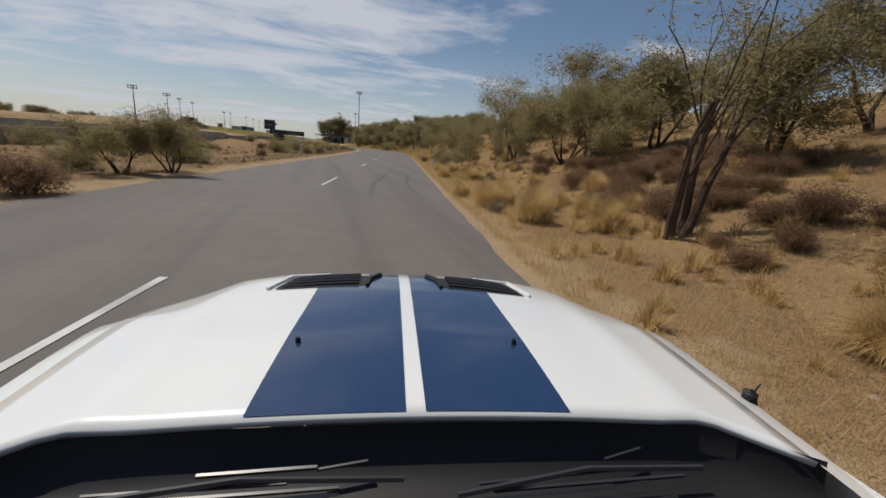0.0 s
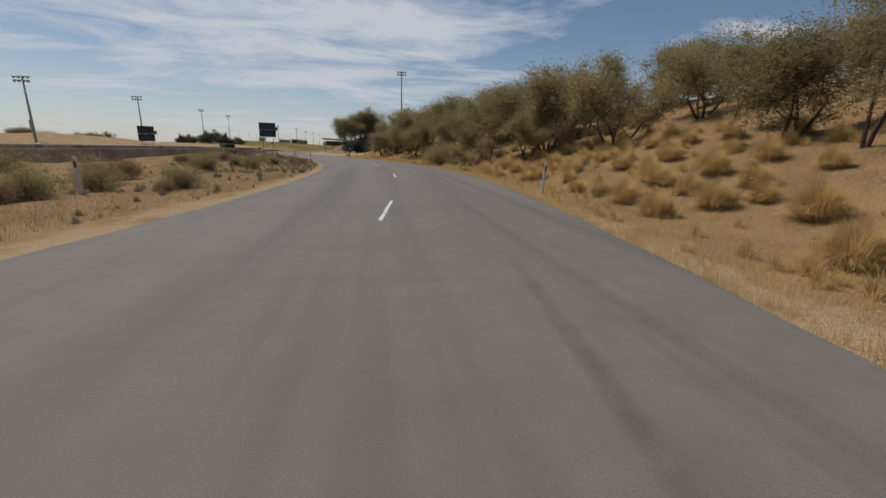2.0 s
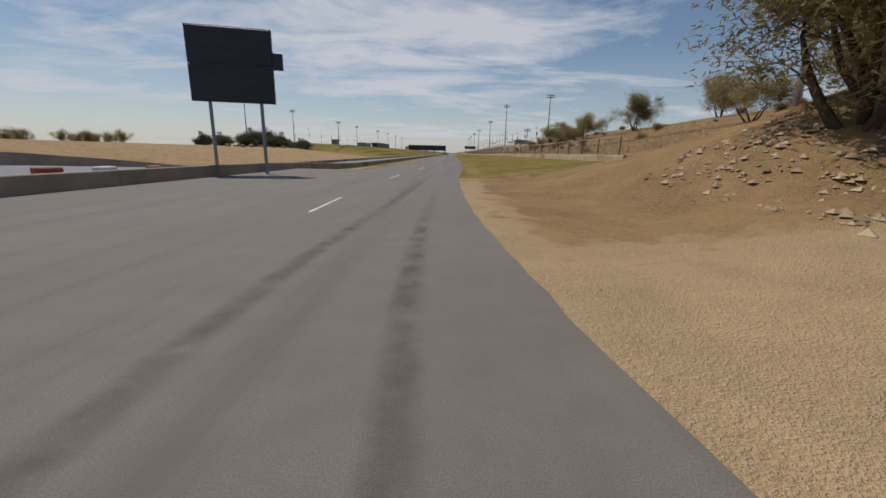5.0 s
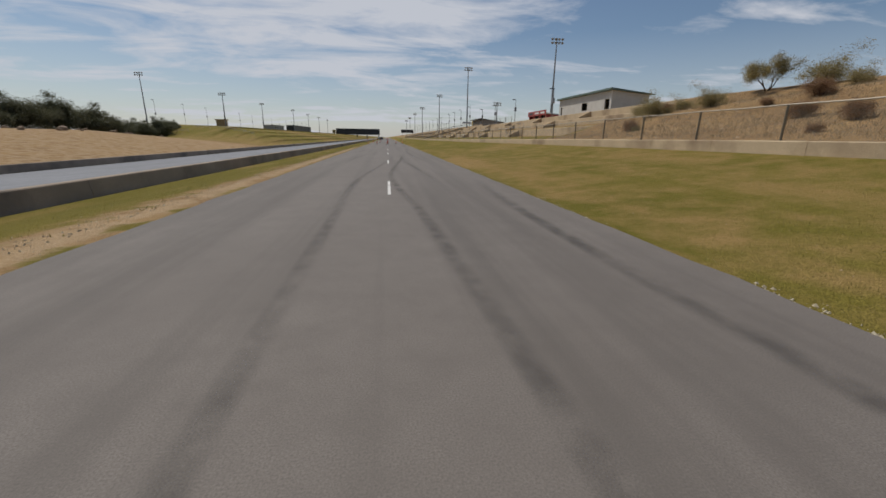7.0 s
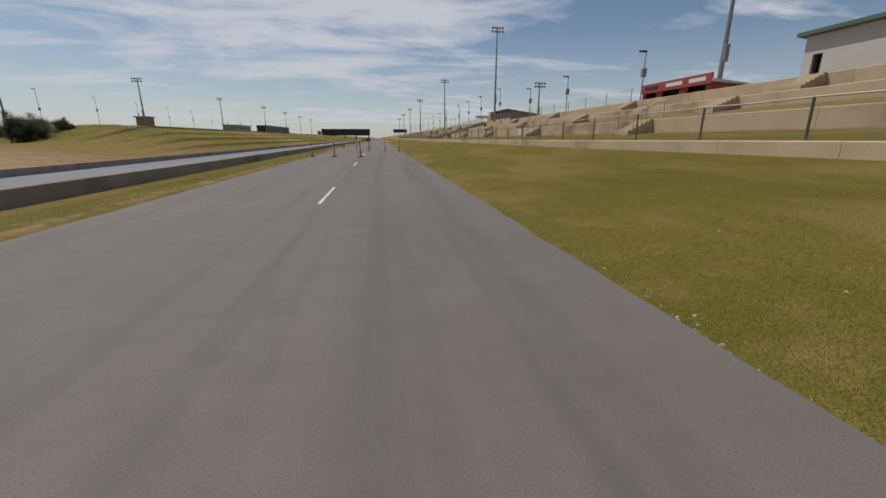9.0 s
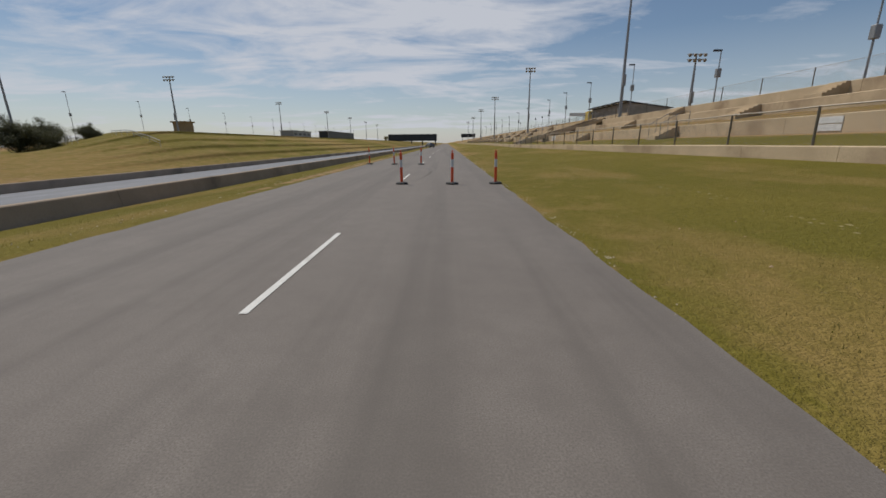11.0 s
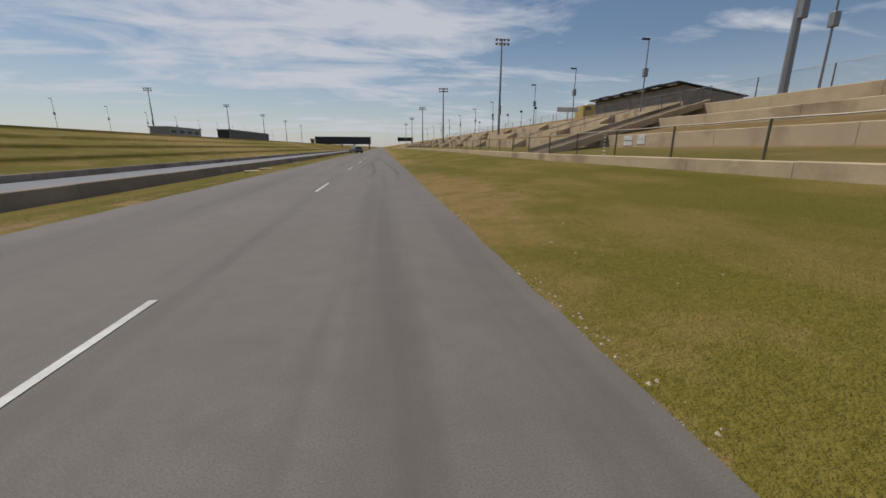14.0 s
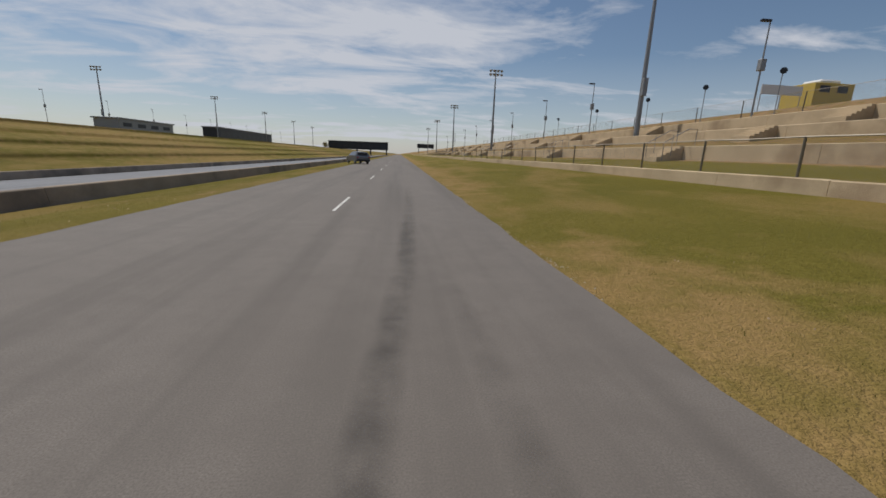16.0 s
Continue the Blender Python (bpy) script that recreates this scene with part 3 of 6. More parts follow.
def bollard(x, y, turn=0.0, tilt=0.0):
    root = empty("bollard", pose(x, y, 0.004, tilt, 0, turn), "orange plastic traffic bollard with a white band and rubber base", "bollard", "bollards on the road")
    for name, me in zip(("base", "post", "handle", "reflective_band"), BOLLARD):
        share(name, me, root, Matrix())
    return root


for k, (x, y) in enumerate([(-3.7, -1.1), (-2.0, -1.9), (-0.1, -2.4), (0.14, 10.6), (1.85, 10.4), (3.3, 10.4), (-3.55, 24.4), (-1.8, 23.8), (0.0, 23.4),
                            (-2.75, -159.2), (-1.96, -158.6), (-0.85, -158.0), (0.0, -157.4), (0.68, -156.7), (1.2, -156.1)]):
    bollard(x, y, 40 + 25 * k, 1.5 * math.sin(k * 2.1))


def flood_tower(x, y, z, top):
    root = empty("floodlight_tower", pose(x, y, z), "tall grey steel floodlight mast with a lamp crossbar", "light pole", "floodlight masts")
    h = top - z
    part("mast", tubed([(0, 0, -0.3), (0, 0, h * 0.5), (0, 0, h)], [0.26, 0.19, 0.11], 8), M_STEEL, root)
    part("equipment_box", boxed(-0.22, 0.22, -0.45, -0.1, h * 0.22, h * 0.22 + 1.6, 0.03), M_STEEL, root)
    bm = bmesh.new()
    for dz in (0, -0.7):
        box(bm, -1.3, 1.3, -0.05, 0.05, h + dz - 0.05, h + dz + 0.05)
    part("crossbar", bm, M_STEEL, root)
    for dz in (0, -0.7):
        for k in range(4):
            bm = bmesh.new()
            tube(bm, [(-1.1 + 0.73 * k, -0.05, h + dz), (-1.1 + 0.73 * k, -0.42, h + dz - 0.22)], [0.12, 0.26], 8)
            part("lamp", bm, M_STEEL, root)
    return root


for x, y, top in [(-66, -199, 21.5), (-46, -143, 13.0), (-50, -98, 14.6), (-74, 8, 19.6), (-84, 78, 21.6), (-66.3, 101, 17.8), (-78, 196, 20.9), (-70, 246, 20.4), (-70, 305, 20.4), (-70, 364, 20.4), (-70, 424, 20.4),
                  (26.4, -111.5, 22.7), (35.7, 6.0, 21.7), (27.2, 58.6, 24.0), (24.4, 112.6, 20.6), (20.2, 157, 18.0), (19.8, 215, 18), (19.6, 276, 18), (19.6, 338, 18), (38, 60, 13.4)]:
    flood_tower(x, y, ground_z(x, y), top)


def lamp_post(x, y, top):
    z = ground_z(x, y)
    h = top - z
    root = empty("lamp_post", pose(x, y, z), "slim grey lamp post with a speaker box on the spectator bank", "light pole", "lamp posts on the bank")
    part("pole", tubed([(0, 0, -0.2), (0, 0, h)], [0.075, 0.05], 6), M_STEEL, root)
    part("lamp_head", boxed(-0.75, 0.05, -0.12, 0.12, h - 0.1, h + 0.06, 0.03), M_STEEL_DARK, root)
    part("speaker_box", boxed(-0.2, 0.2, -0.2, 0.2, h * 0.5, h * 0.5 + 0.8, 0.03), M_STEEL, root)


for k, y in enumerate([-13.7, 7, 24, 38.5, 57, 74, 89, 103.5, 130, 148, 170, 192, 215, 240, 270, 300]):
    lamp_post(27.9, y, 9.6 if y < 50 else 11.6)
for k in range(14):
    lamp_post(-92, 100 + 24 * k, 14.5)


# ---- fence along the low wall ----
def mesh_material():
    m, nd, lk, bs = material("chain_link", 0.6, 0.3)
    bs.inputs["Base Color"].default_value = (0.24, 0.23, 0.20, 1)
    tr = nd.new("ShaderNodeBsdfTransparent")
    uv = nd.new("ShaderNodeTexCoord").outputs["Object"]
    sep3 = nd.new("ShaderNodeSeparateXYZ")
    lk.new(uv, sep3.inputs[0])

    def calc(op, a, b=None):
        n = nd.new("ShaderNodeMath")
        n.operation = op
        for k, v in enumerate((a, b)):
            if v is not None:
                link_or_set(lk, v, n.inputs[k])
        return n.outputs[0]

    wires = []
    for sign in (1, -1):
        run = calc("ADD", sep3.outputs[1], calc("MULTIPLY", sep3.outputs[2], float(sign)))
        wires.append(calc("LESS_THAN", calc("PINGPONG", run, 0.035), 0.0022))
    wire = calc("MAXIMUM", *wires)
    ms = nd.new("ShaderNodeMixShader")
    lk.new(wire, ms.inputs[0])
    lk.new(tr.outputs[0], ms.inputs[1])
    lk.new(bs.outputs[0], ms.inputs[2])
    lk.new(ms.outputs[0], nd["Material Output"].inputs["Surface"])
    return m


M_MESH = mesh_material()


def chain_fence(name, x, y0, y1, spacing, foot, high, label, rail=0.024):
    root = empty(name, pose(x, y0, 0), label, "fence")
    n = int(round((y1 - y0) / spacing))
    post_mesh = mesh_from("post", tubed([(0, 0, -0.25), (0, 0, high)], 0.038, 6), M_POST)
    for k in range(n + 1):
        share("post", post_mesh, root, pose(0, k * spacing, foot(y0 + k * spacing), random.uniform(-1, 1), random.uniform(-1, 1)))
    for k in range(n):
        a, b = k * spacing, (k + 1) * spacing
        za, zb = foot(y0 + a), foot(y0 + b)
        sag = -0.02
        part("top_rail", tubed([(0, a, za + high), (0, (a + b) / 2, (za + zb) / 2 + high + sag), (0, b, zb + high)], rail, 5), M_RAIL, root)
        bm = bmesh.new()
        bm.faces.new([bm.verts.new(q) for q in ((0.04, a, za + 0.03), (0.04, b, zb + 0.03), (0.04, b, zb + high), (0.04, a, za + high))])
        part("mesh_panel", bm, M_MESH, root)
    return root


chain_fence("chain_link_fence", WALL_X, -117, 204, 3.6, lambda y: float(wall_foot(y)) + 0.4, 1.1, "chain-link fence with dark posts and a pale top rail")
chain_fence("chain_link_fence", 27.5, 8, 200, 4.8, lambda y: ground_z(27.5, y), 1.35, "thin chain-link fence along the top of the bank", 0.011)


# ---- terraces: stairs, handrails, ramp ----
def stair(x, y, z0, z1, wide=1.3):
    root = empty("stair", pose(x, y, z0), "short flight of tan concrete steps up the terrace wall", "stairs", "terrace stairs")
    n = 6
    rise, run = (z1 - z0) / n, 0.27
    for k in range(n):
        x0 = -run * (n - k)
        part("step", boxed(x0, x0 + run + 0.004 * k, -wide / 2, wide / 2, -0.25, rise * (k + 1), 0.012), M_CONCRETE, root)
    return root


def handrail(x, y, z0, z1):
    bm = bmesh.new()
    tube(bm, [(-1.4, 0, -0.1), (-1.4, 0, 0.95), (-1.25, 0, 1.02), (0, 0, z1 - z0 + 0.95), (0.5, 0, z1 - z0 + 0.95), (0.5, 0, z1 - z0)], 0.022, 6)
    tube(bm, [(-0.9, 0, 0.2), (-0.9, 0, (z1 - z0) * 0.5 + 0.98)], 0.02, 6)
    ob = part("handrail", bm, M_STEEL)
    ob.matrix_world = pose(x, y, z0)
    return tagged(ob, "bent grey steel tube handrail beside concrete steps", "handrail", "stair handrails")


for k in (n for n in range(-2, 17) if n != 3):
    y = 7.7 + 17.7 * k
    for dy, (x, lo, hi) in zip((1.2, 0.0, -1.0), RISES):
        f = float(wall_foot(y + dy))
        stair(x - 0.1, y + dy, f + lo, f + hi)
    if k < 9:
        f = float(wall_foot(y + 1.2))
        for side in (-0.8, 0.8):
            handrail(RISER1 - 0.1, y + 1.2 + side, f + RISES[0][1], f + RISES[0][2])


M_DECK = surface("ramp_deck", (0.17, 0.125, 0.085), (0.12, 0.09, 0.062), 1.2, 20.0)


def ramp_walk():
    root = empty("access_ramp", pose(0, 0, 0), "tan concrete access ramp with steel rails climbing the terraces", "ramp")
    a, b = Vector((12.9, 62.7, 1.02)), Vector((27.2, 66.0, 4.85))
    t = (b - a)
    n = Vector((t.y, -t.x, 0)).normalized()
    for name, lo, hi, z0, z1 in (("slab", -1.2, 1.2, -0.22, 0.0), ("parapet", -1.32, -1.2, -0.24, 0.26), ("parapet", 1.2, 1.32, -0.24, 0.26)):
        bm = bmesh.new()
        q = [[bm.verts.new(p + n * s + Vector((0, 0, z))) for s, z in ((lo, z0), (hi, z0), (hi, z1), (lo, z1))] for p in (a, b)]
        for s in range(4):
            bm.faces.new((q[0][s], q[0][(s + 1) % 4], q[1][(s + 1) % 4], q[1][s]))
        bm.faces.new(q[0])
        bm.faces.new(list(reversed(q[1])))
        bmesh.ops.recalc_face_normals(bm, faces=bm.faces)
        part(name, bm, M_DECK if name == "slab" else M_CONCRETE, root)
    for s in (-1.26, 1.26):
        up = Vector((0, 0, 1.25))
        part("rail", tubed([a + n * s + up, b + n * s + up], 0.025, 6), M_STEEL, root)
        for k in range(7):
            p = a.lerp(b, k / 6) + n * s
            part("rail_post", tubed([p + Vector((0, 0, 0.2)), p + up], 0.022, 6), M_STEEL, root)
    for k in (2, 4):
        p = a.lerp(b, k / 6)
        part("pier", boxed(p.x - 0.2, p.x + 0.2, p.y - 1.1, p.y + 1.1, min(ground_z(p.x, p.y), p.z) - 0.3, p.z - 0.3), M_CONCRETE, root)


ramp_walk()


# pale boards on the lowest terrace wall, white tags tied to the fence
for y0, y1, zs in ((59.45, 60.4, (1.52, 1.86)), (58.2, 58.95, (1.6, 1.9)), (14.1, 15.2, (1.66, 1.97))):
    board = empty("notice_board", pose(RISER1 - 0.13, y0, 0), "pale blank notice boards fixed to the terrace wall", "notice board", "notice boards")
    for z in zs:
        part("sheet", boxed(-0.025, 0.0, 0, y1 - y0, z, z + 0.27, 0.006), M_WHITE, board)
for y, zs in ((53.0, 7), (73.5, 4)):
    tags = empty("fence_tags", pose(WALL_X - 0.05, y, float(wall_foot(y)) + 0.46), "short row of small white tags tied to the fence mesh", "tags", "fence tags")
    for k in range(zs):
        part("tag", boxed(-0.012, 0.0, -0.09, 0.09, 0.15 * k, 0.15 * k + 0.03), M_WHITE, tags)


# ---- buildings on the bank ----
def block_building(name, x0, x1, y0, y1, z0, z1, wall, roof, label, openings=(), drop=0.5, over=0.45):
    """A long low building whose front faces the track (-x), with a roof falling to the back."""
    root = empty(name, pose(x0, y0, z0), label, "building")
    w, l, h = x1 - x0, y1 - y0, z1 - z0
    # front wall in pieces round the openings
    cuts = sorted(openings)
    y = 0.0
    for a, b, s, t in cuts + [(l, l, 0, 0)]:
        if a > y:
            part("wall", boxed(0, 0.2, y, a, -0.4, h), wall, root)
        if b > a:
            part("wall", boxed(0, 0.2, a, b, t, h), wall, root)
            if s > 0.05:
                part("wall", boxed(0, 0.2, a, b, -0.4, s), wall, root)
            # added near-black board behind the opening, standing in for the shaded interior
            part("recess", boxed(0.9, 1.0, a - 0.3, b + 0.3, s - 0.1, t + 0.1), M_DARK_OPEN, root)
            part("window_frame", boxed(0.02, 0.1, a, a + 0.07, max(s, 0), t), M_STEEL_DARK, root)
        y = max(y, b)
    part("wall", boxed(w - 0.2, w, 0, l, -0.4, h - drop), wall, root)
    for yy in (0.0, l - 0.2):
        bm = bmesh.new()
        q = [[bm.verts.new((x, yy + e, z)) for x, z in ((0.2, -0.4), (w - 0.2, -0.4), (w - 0.2, h - drop), (0.2, h))] for e in (0, 0.2)]
        for s in range(4):
            bm.faces.new((q[0][s], q[0][(s + 1) % 4], q[1][(s + 1) % 4], q[1][s]))
        bm.faces.new(q[0])
        bm.faces.new(list(reversed(q[1])))
        bmesh.ops.recalc_face_normals(bm, faces=bm.faces)
        part("wall", bm, wall, root)
    bm = bmesh.new()
    q = [[bm.verts.new((x, yy, z)) for x, z in ((-over, h + 0.05), (w + over, h - drop - 0.05), (w + over, h - drop + 0.1), (-over, h + 0.32))] for yy in (-over, l + over)]
    for s in range(4):
        bm.faces.new((q[0][s], q[0][(s + 1) % 4], q[1][(s + 1) % 4], q[1][s]))
    bm.faces.new(q[0])
    bm.faces.new(list(reversed(q[1])))
    bmesh.ops.recalc_face_normals(bm, faces=bm.faces)
    part("roof", bm, roof, root)
    return root


block_building("amenities_building", 33.0, 39.0, -23.2, -4.6, 5.6, 8.5, M_RENDER, M_GREEN_ROOF, "long pale rendered block with a green roof edge and dark openings",
               [(0.5, 1.9, 0.3, 1.75), (7.4, 9.4, 0.5, 1.7), (17.2, 17.9, 0.2, 1.6)])
M_PINK = surface("faded_red_wall", (0.42, 0.11, 0.10), (0.34, 0.09, 0.085), 0.9, 20.0)
red = block_building("kiosk", 34.4, 38.6, 5.3, 16.3, 5.45, 6.7, M_PINK, M_WHITE, "red kiosk building with a long painted sign board", [(0.8, 3.4, 0.3, 1.15), (4.6, 7.4, 0.3, 1.15), (8.4, 10.4, 0.3, 1.15)], 0.2, 0.2)
part("sign_board", boxed(-0.22, -0.08, -0.1, 11.1, 1.1, 2.15, 0.02), M_RED, red, "faded red painted sign board")
for a, b, c in ((0.7, 3.0, M_WHITE), (4.0, 6.6, M_WHITE), (7.9, 10.4, M_BOARD)):
    part("sign_bar", boxed(-0.245, -0.222, a, b, 1.45, 1.85), c, red)


def grandstand_roof():
    root = empty("grandstand", pose(37.9, 81.8, 6.9), "low grey ribbed grandstand building with a dark stepped roof edge", "grandstand")
    ribbed = surface("ribbed_cladding", (0.30, 0.275, 0.245), (0.22, 0.205, 0.18), 0.8, 15.0)
    part("front_panel", boxed(0.5, 0.65, 0, 20.7, -2.6, 1.95), ribbed, root)
    part("back_wall", boxed(8.8, 8.95, 0, 20.7, -2.6, 0.75), ribbed, root)
    for y in (0.0, 20.55):
        bm = bmesh.new()
        q = [[bm.verts.new((x, y + e, z)) for x, z in ((0.65, -2.6), (8.8, -2.6), (8.8, 0.8), (0.65, 1.95))] for e in (0, 0.15)]
        for e in range(4):
            bm.faces.new((q[0][e], q[0][(e + 1) % 4], q[1][(e + 1) % 4], q[1][e]))
        bm.faces.new(q[0])
        bm.faces.new(list(reversed(q[1])))
        bmesh.ops.recalc_face_normals(bm, faces=bm.faces)
        part("end_wall", bm, ribbed, root)
    part("plinth", boxed(0.2, 0.45, -0.6, 21.3, -2.6, 0.0, 0.02), M_CONCRETE, root, "tan concrete plinth wall")
    for k in range(35):
        part("cladding_rib", boxed(0.46, 0.5, 0.15 + 0.59 * k, 0.23 + 0.59 * k, 0.0, 1.95), ribbed, root)
    for k in range(7):
        y = -0.3 + 3.05 * k
        bm = bmesh.new()
        lift = 0.07 * (k % 2)
        q = [[bm.verts.new((x, yy, z + lift)) for x, z in ((-0.5, 2.2), (9.4, 0.8), (9.4, 0.92), (-0.5, 2.36))] for yy in (y, y + 3.03)]
        for e in range(4):
            bm.faces.new((q[0][e], q[0][(e + 1) % 4], q[1][(e + 1) % 4], q[1][e]))
        bm.faces.new(q[0])
        bm.faces.new(list(reversed(q[1])))
        bmesh.ops.recalc_face_normals(bm, faces=bm.faces)
        part("roof_sheet", bm, M_STEEL_DARK, root)
        part("light_strip", boxed(-0.35, 0.1, y + 0.8, y + 2.1, 2.06, 2.14), M_WHITE, root)


grandstand_roof()
M_YELLOW = plain("yellow_paint", (0.55, 0.40, 0.08), 0.5)
hut = empty("ticket_hut", pose(40.4, 110.6, ground_z(41.5, 112)), "small yellow hut with a white cover on the bank", "hut")
top = 9.3 - hut.location.z
part("body", boxed(0, 4.2, 0, 3.4, -0.5, top, 0.02), M_YELLOW, hut)
part("cover", boxed(1.2, 3.4, 0.6, 2.6, top, top + 0.45, 0.15), M_WHITE, hut)
for x in (0.5, 2.4):
    part("window", boxed(x, x + 1.1, -0.03, 0.0, top - 0.85, top - 0.25), M_BOARD, hut)
sheet = empty("banner", pose(35.3, 111.0, ground_z(37, 111)), "long pale sheet banner on stakes on the bank", "banner")
top = 8.9 - sheet.location.z
part("cloth", boxed(0, 4.3, 0, 0.05, top - 0.85, top), M_WHITE, sheet)
for x in (0.05, 2.15, 4.25):
    part("stake", boxed(x - 0.03, x + 0.03, 0.05, 0.1, -0.3, top + 0.05), M_STEEL, sheet)
for k, y in enumerate((101, 108, 116, 127, 140)):
    flag = empty("horn_speaker", pose(27.3, y, ground_z(27.3, y)), "dark horn loudspeaker on a thin pole", "loudspeaker", "horn speakers")
    part("pole", tubed([(0, 0, -0.2), (0, 0, 2.9)], 0.03, 6), M_STEEL, flag)
    part("horn", tubed([(0, 0.05, 2.85), (-0.2, -0.25, 2.85)], [0.08, 0.22], 8), M_BOARD, flag)

# far left of the strip
M_BRICK = surface("tan_brick", (0.42, 0.30, 0.17), (0.34, 0.24, 0.135), 1.2, 12.0)
for name, x, y0, y1, z1, wallm, label in (("brick_hut", -70, 110.0, 113.6, 7.9, M_BRICK, "small square tan brick hut above the far terraces"), ("pavilion", -70, 189, 214, 7.9, M_STEEL, "long grey pavilion above the far terraces"),
                                          ("pavilion", -70, 247, 314, 9.3, M_STEEL_DARK, "very long dark pavilion with a pale roof line")):
    z0 = ground_z(x, (y0 + y1) / 2)
    root = empty(name, pose(x, y0, z0), label, "building")
    deep = 6.0 if y1 - y0 > 20 else 3.4
    part("wall", boxed(-deep, 0, 0, y1 - y0, -0.6, z1 - z0 - 0.35), wallm, root)
    part("roof", boxed(-deep - 0.4, 0.4, -0.4, y1 - y0 + 0.4, z1 - z0 - 0.35, z1 - z0, 0.03), M_STEEL if wallm is not M_BRICK else M_BRICK, root)
    if y1 - y0 > 20:
        for k in range(int((y1 - y0) / 6)):
            part("window", boxed(0.005, 0.05, 1.5 + 6 * k, 5.0 + 6 * k, 0.9, (z1 - z0) * 0.62), M_BOARD, root)
bridge = empty("timing_bridge", pose(-67, 480, 0), "long dark bridge building across the far end of the strip", "bridge")
part("deck", boxed(0, 57, 0, 6, 4.2, 11.4, 0.05), M_BOARD, bridge)
part("roof", boxed(-0.5, 57.5, -0.5, 6.5, 11.4, 11.8), M_STEEL_DARK, bridge)
for x in (0.5, 12, 27, 40, 55.5):
    part("pier", boxed(x - 0.6, x + 0.6, 1, 5, -0.3, 4.2), M_STEEL_DARK, bridge)
for k in range(9):
    part("window", boxed(2 + 6 * k, 6.4 + 6 * k, -0.06, 0.0, 6.2, 9.2), M_STEEL_DARK, bridge)
gantry = empty("sign_gantry", pose(18.7, 478, 0), "dark sign board on posts beyond the straight", "sign")
part("board", boxed(0, 16.5, 0, 0.6, 7.6, 11.6), M_BOARD, gantry)
for x in (1.5, 15):
    part("post", boxed(x - 0.25, x + 0.25, 0.6, 1.1, -0.3, 11.2), M_STEEL_DARK, gantry)

# ---- scoreboards ----
def scoreboard(x, y, z0, z1, wide, turn):
    g = ground_z(x, y)
    root = empty("scoreboard", pose(x, y, g, 0, 0, turn), "black two-panel scoreboard on two steel legs", "scoreboard", "scoreboards")
    h0, h1 = z0 - g, z1 - g
    mid = (h0 + h1) / 2
    for a, b in ((h0, mid - 0.06), (mid + 0.06, h1)):
        p = part("panel", boxed(-wide / 2, wide / 2, -0.14, 0.14, a, b, 0.02), M_BOARD, root)
        part("bezel", boxed(-wide / 2 - 0.05, wide / 2 + 0.05, -0.1, 0.18, a - 0.04, b + 0.04), M_STEEL_DARK, p)
        for k in range(2):
            part("faded_bar", boxed(-wide * 0.35, wide * (0.1 + 0.2 * k), -0.15, -0.14, a + 0.35 + 0.55 * k, a + 0.55 + 0.55 * k), M_STEEL_DARK, p)
    for s in (-1, 1):
        part("leg", tubed([(s * wide * 0.32, 0.22, -0.3), (s * wide * 0.32, 0.22, h1 - 0.2)], 0.09, 6), M_STEEL, root)
    part("side_lamp", boxed(wide / 2 + 0.05, wide / 2 + 0.55, -0.12, 0.12, mid - 0.1, mid + 0.7, 0.02), M_BOARD, root)


scoreboard(-9.1, -120.0, 3.7, 7.2, 3.9, 14)
scoreboard(-36.2, -123.6, 1.9, 5.35, 3.2, 24)


# ---- delineators, posts and signs ----
def delineator(x, y, h=1.0, lean=0.0):
    z = ground_z(x, y)
    root = empty("guide_post", pose(x, y, z, lean, lean * 0.7, random.uniform(-20, 20)), "white roadside guide post with a dark reflector band", "guide post", "guide posts")
    bm = bmesh.new()
    box(bm, -0.05, 0.05, -0.022, 0.022, -0.2, h, 0.012)
    part("post", bm, M_WHITE, root)
    part("reflector", boxed(-0.035, 0.035, -0.03, -0.0225, h - 0.28, h - 0.1), M_RED, root)


for x, y, h, l in ((22.4, -236.7, 0.98, 2), (15.6, -271.0, 1.0, -2), (20.2, -250.2, 1.0, 1), (24.8, -221.1, 1.0, 3), (24.9, -206.2, 0.95, -3), (18.5, -176.5, 0.85, 4), (9.4, -182.1, 1.0, 2), (8.9, -251.5, 0.9, 1), (13.1, -194.3, 0.9, -2), (11.6, -222.0, 0.95, 2), (6.9, -265.2, 0.9, 2)):
    delineator(x, y, h, l)
M_TIMBER = surface("grey_timber", (0.16, 0.13, 0.10), (0.11, 0.09, 0.07), 3.0, 30.0)
stub = empty("timber_post", pose(3.9, -167.4, -0.05, 1, -2), "weathered grey timber post beside the road", "post")
part("post", tubed([(0, 0, -0.3), (0, 0, 0.98)], [0.058, 0.052], 8), M_TIMBER, stub)
part("cap", boxed(-0.06, 0.06, -0.06, 0.06, 0.97, 1.0, 0.015), M_TIMBER, stub)
pole = empty("sign_pole", pose(17.5, -173.3, ground_z(17.5, -173.3), 0, 1, 30), "tall thin steel pole with an eight-sided sign seen from behind", "sign")
part("pole", tubed([(0, 0, -0.3), (0, 0, 3.5)], 0.045, 6), M_STEEL_DARK, pole)
part("sign_plate", tubed([(0, 0.05, 3.2), (0, 0.08, 3.2)], 0.33, 8), M_STEEL, pole)

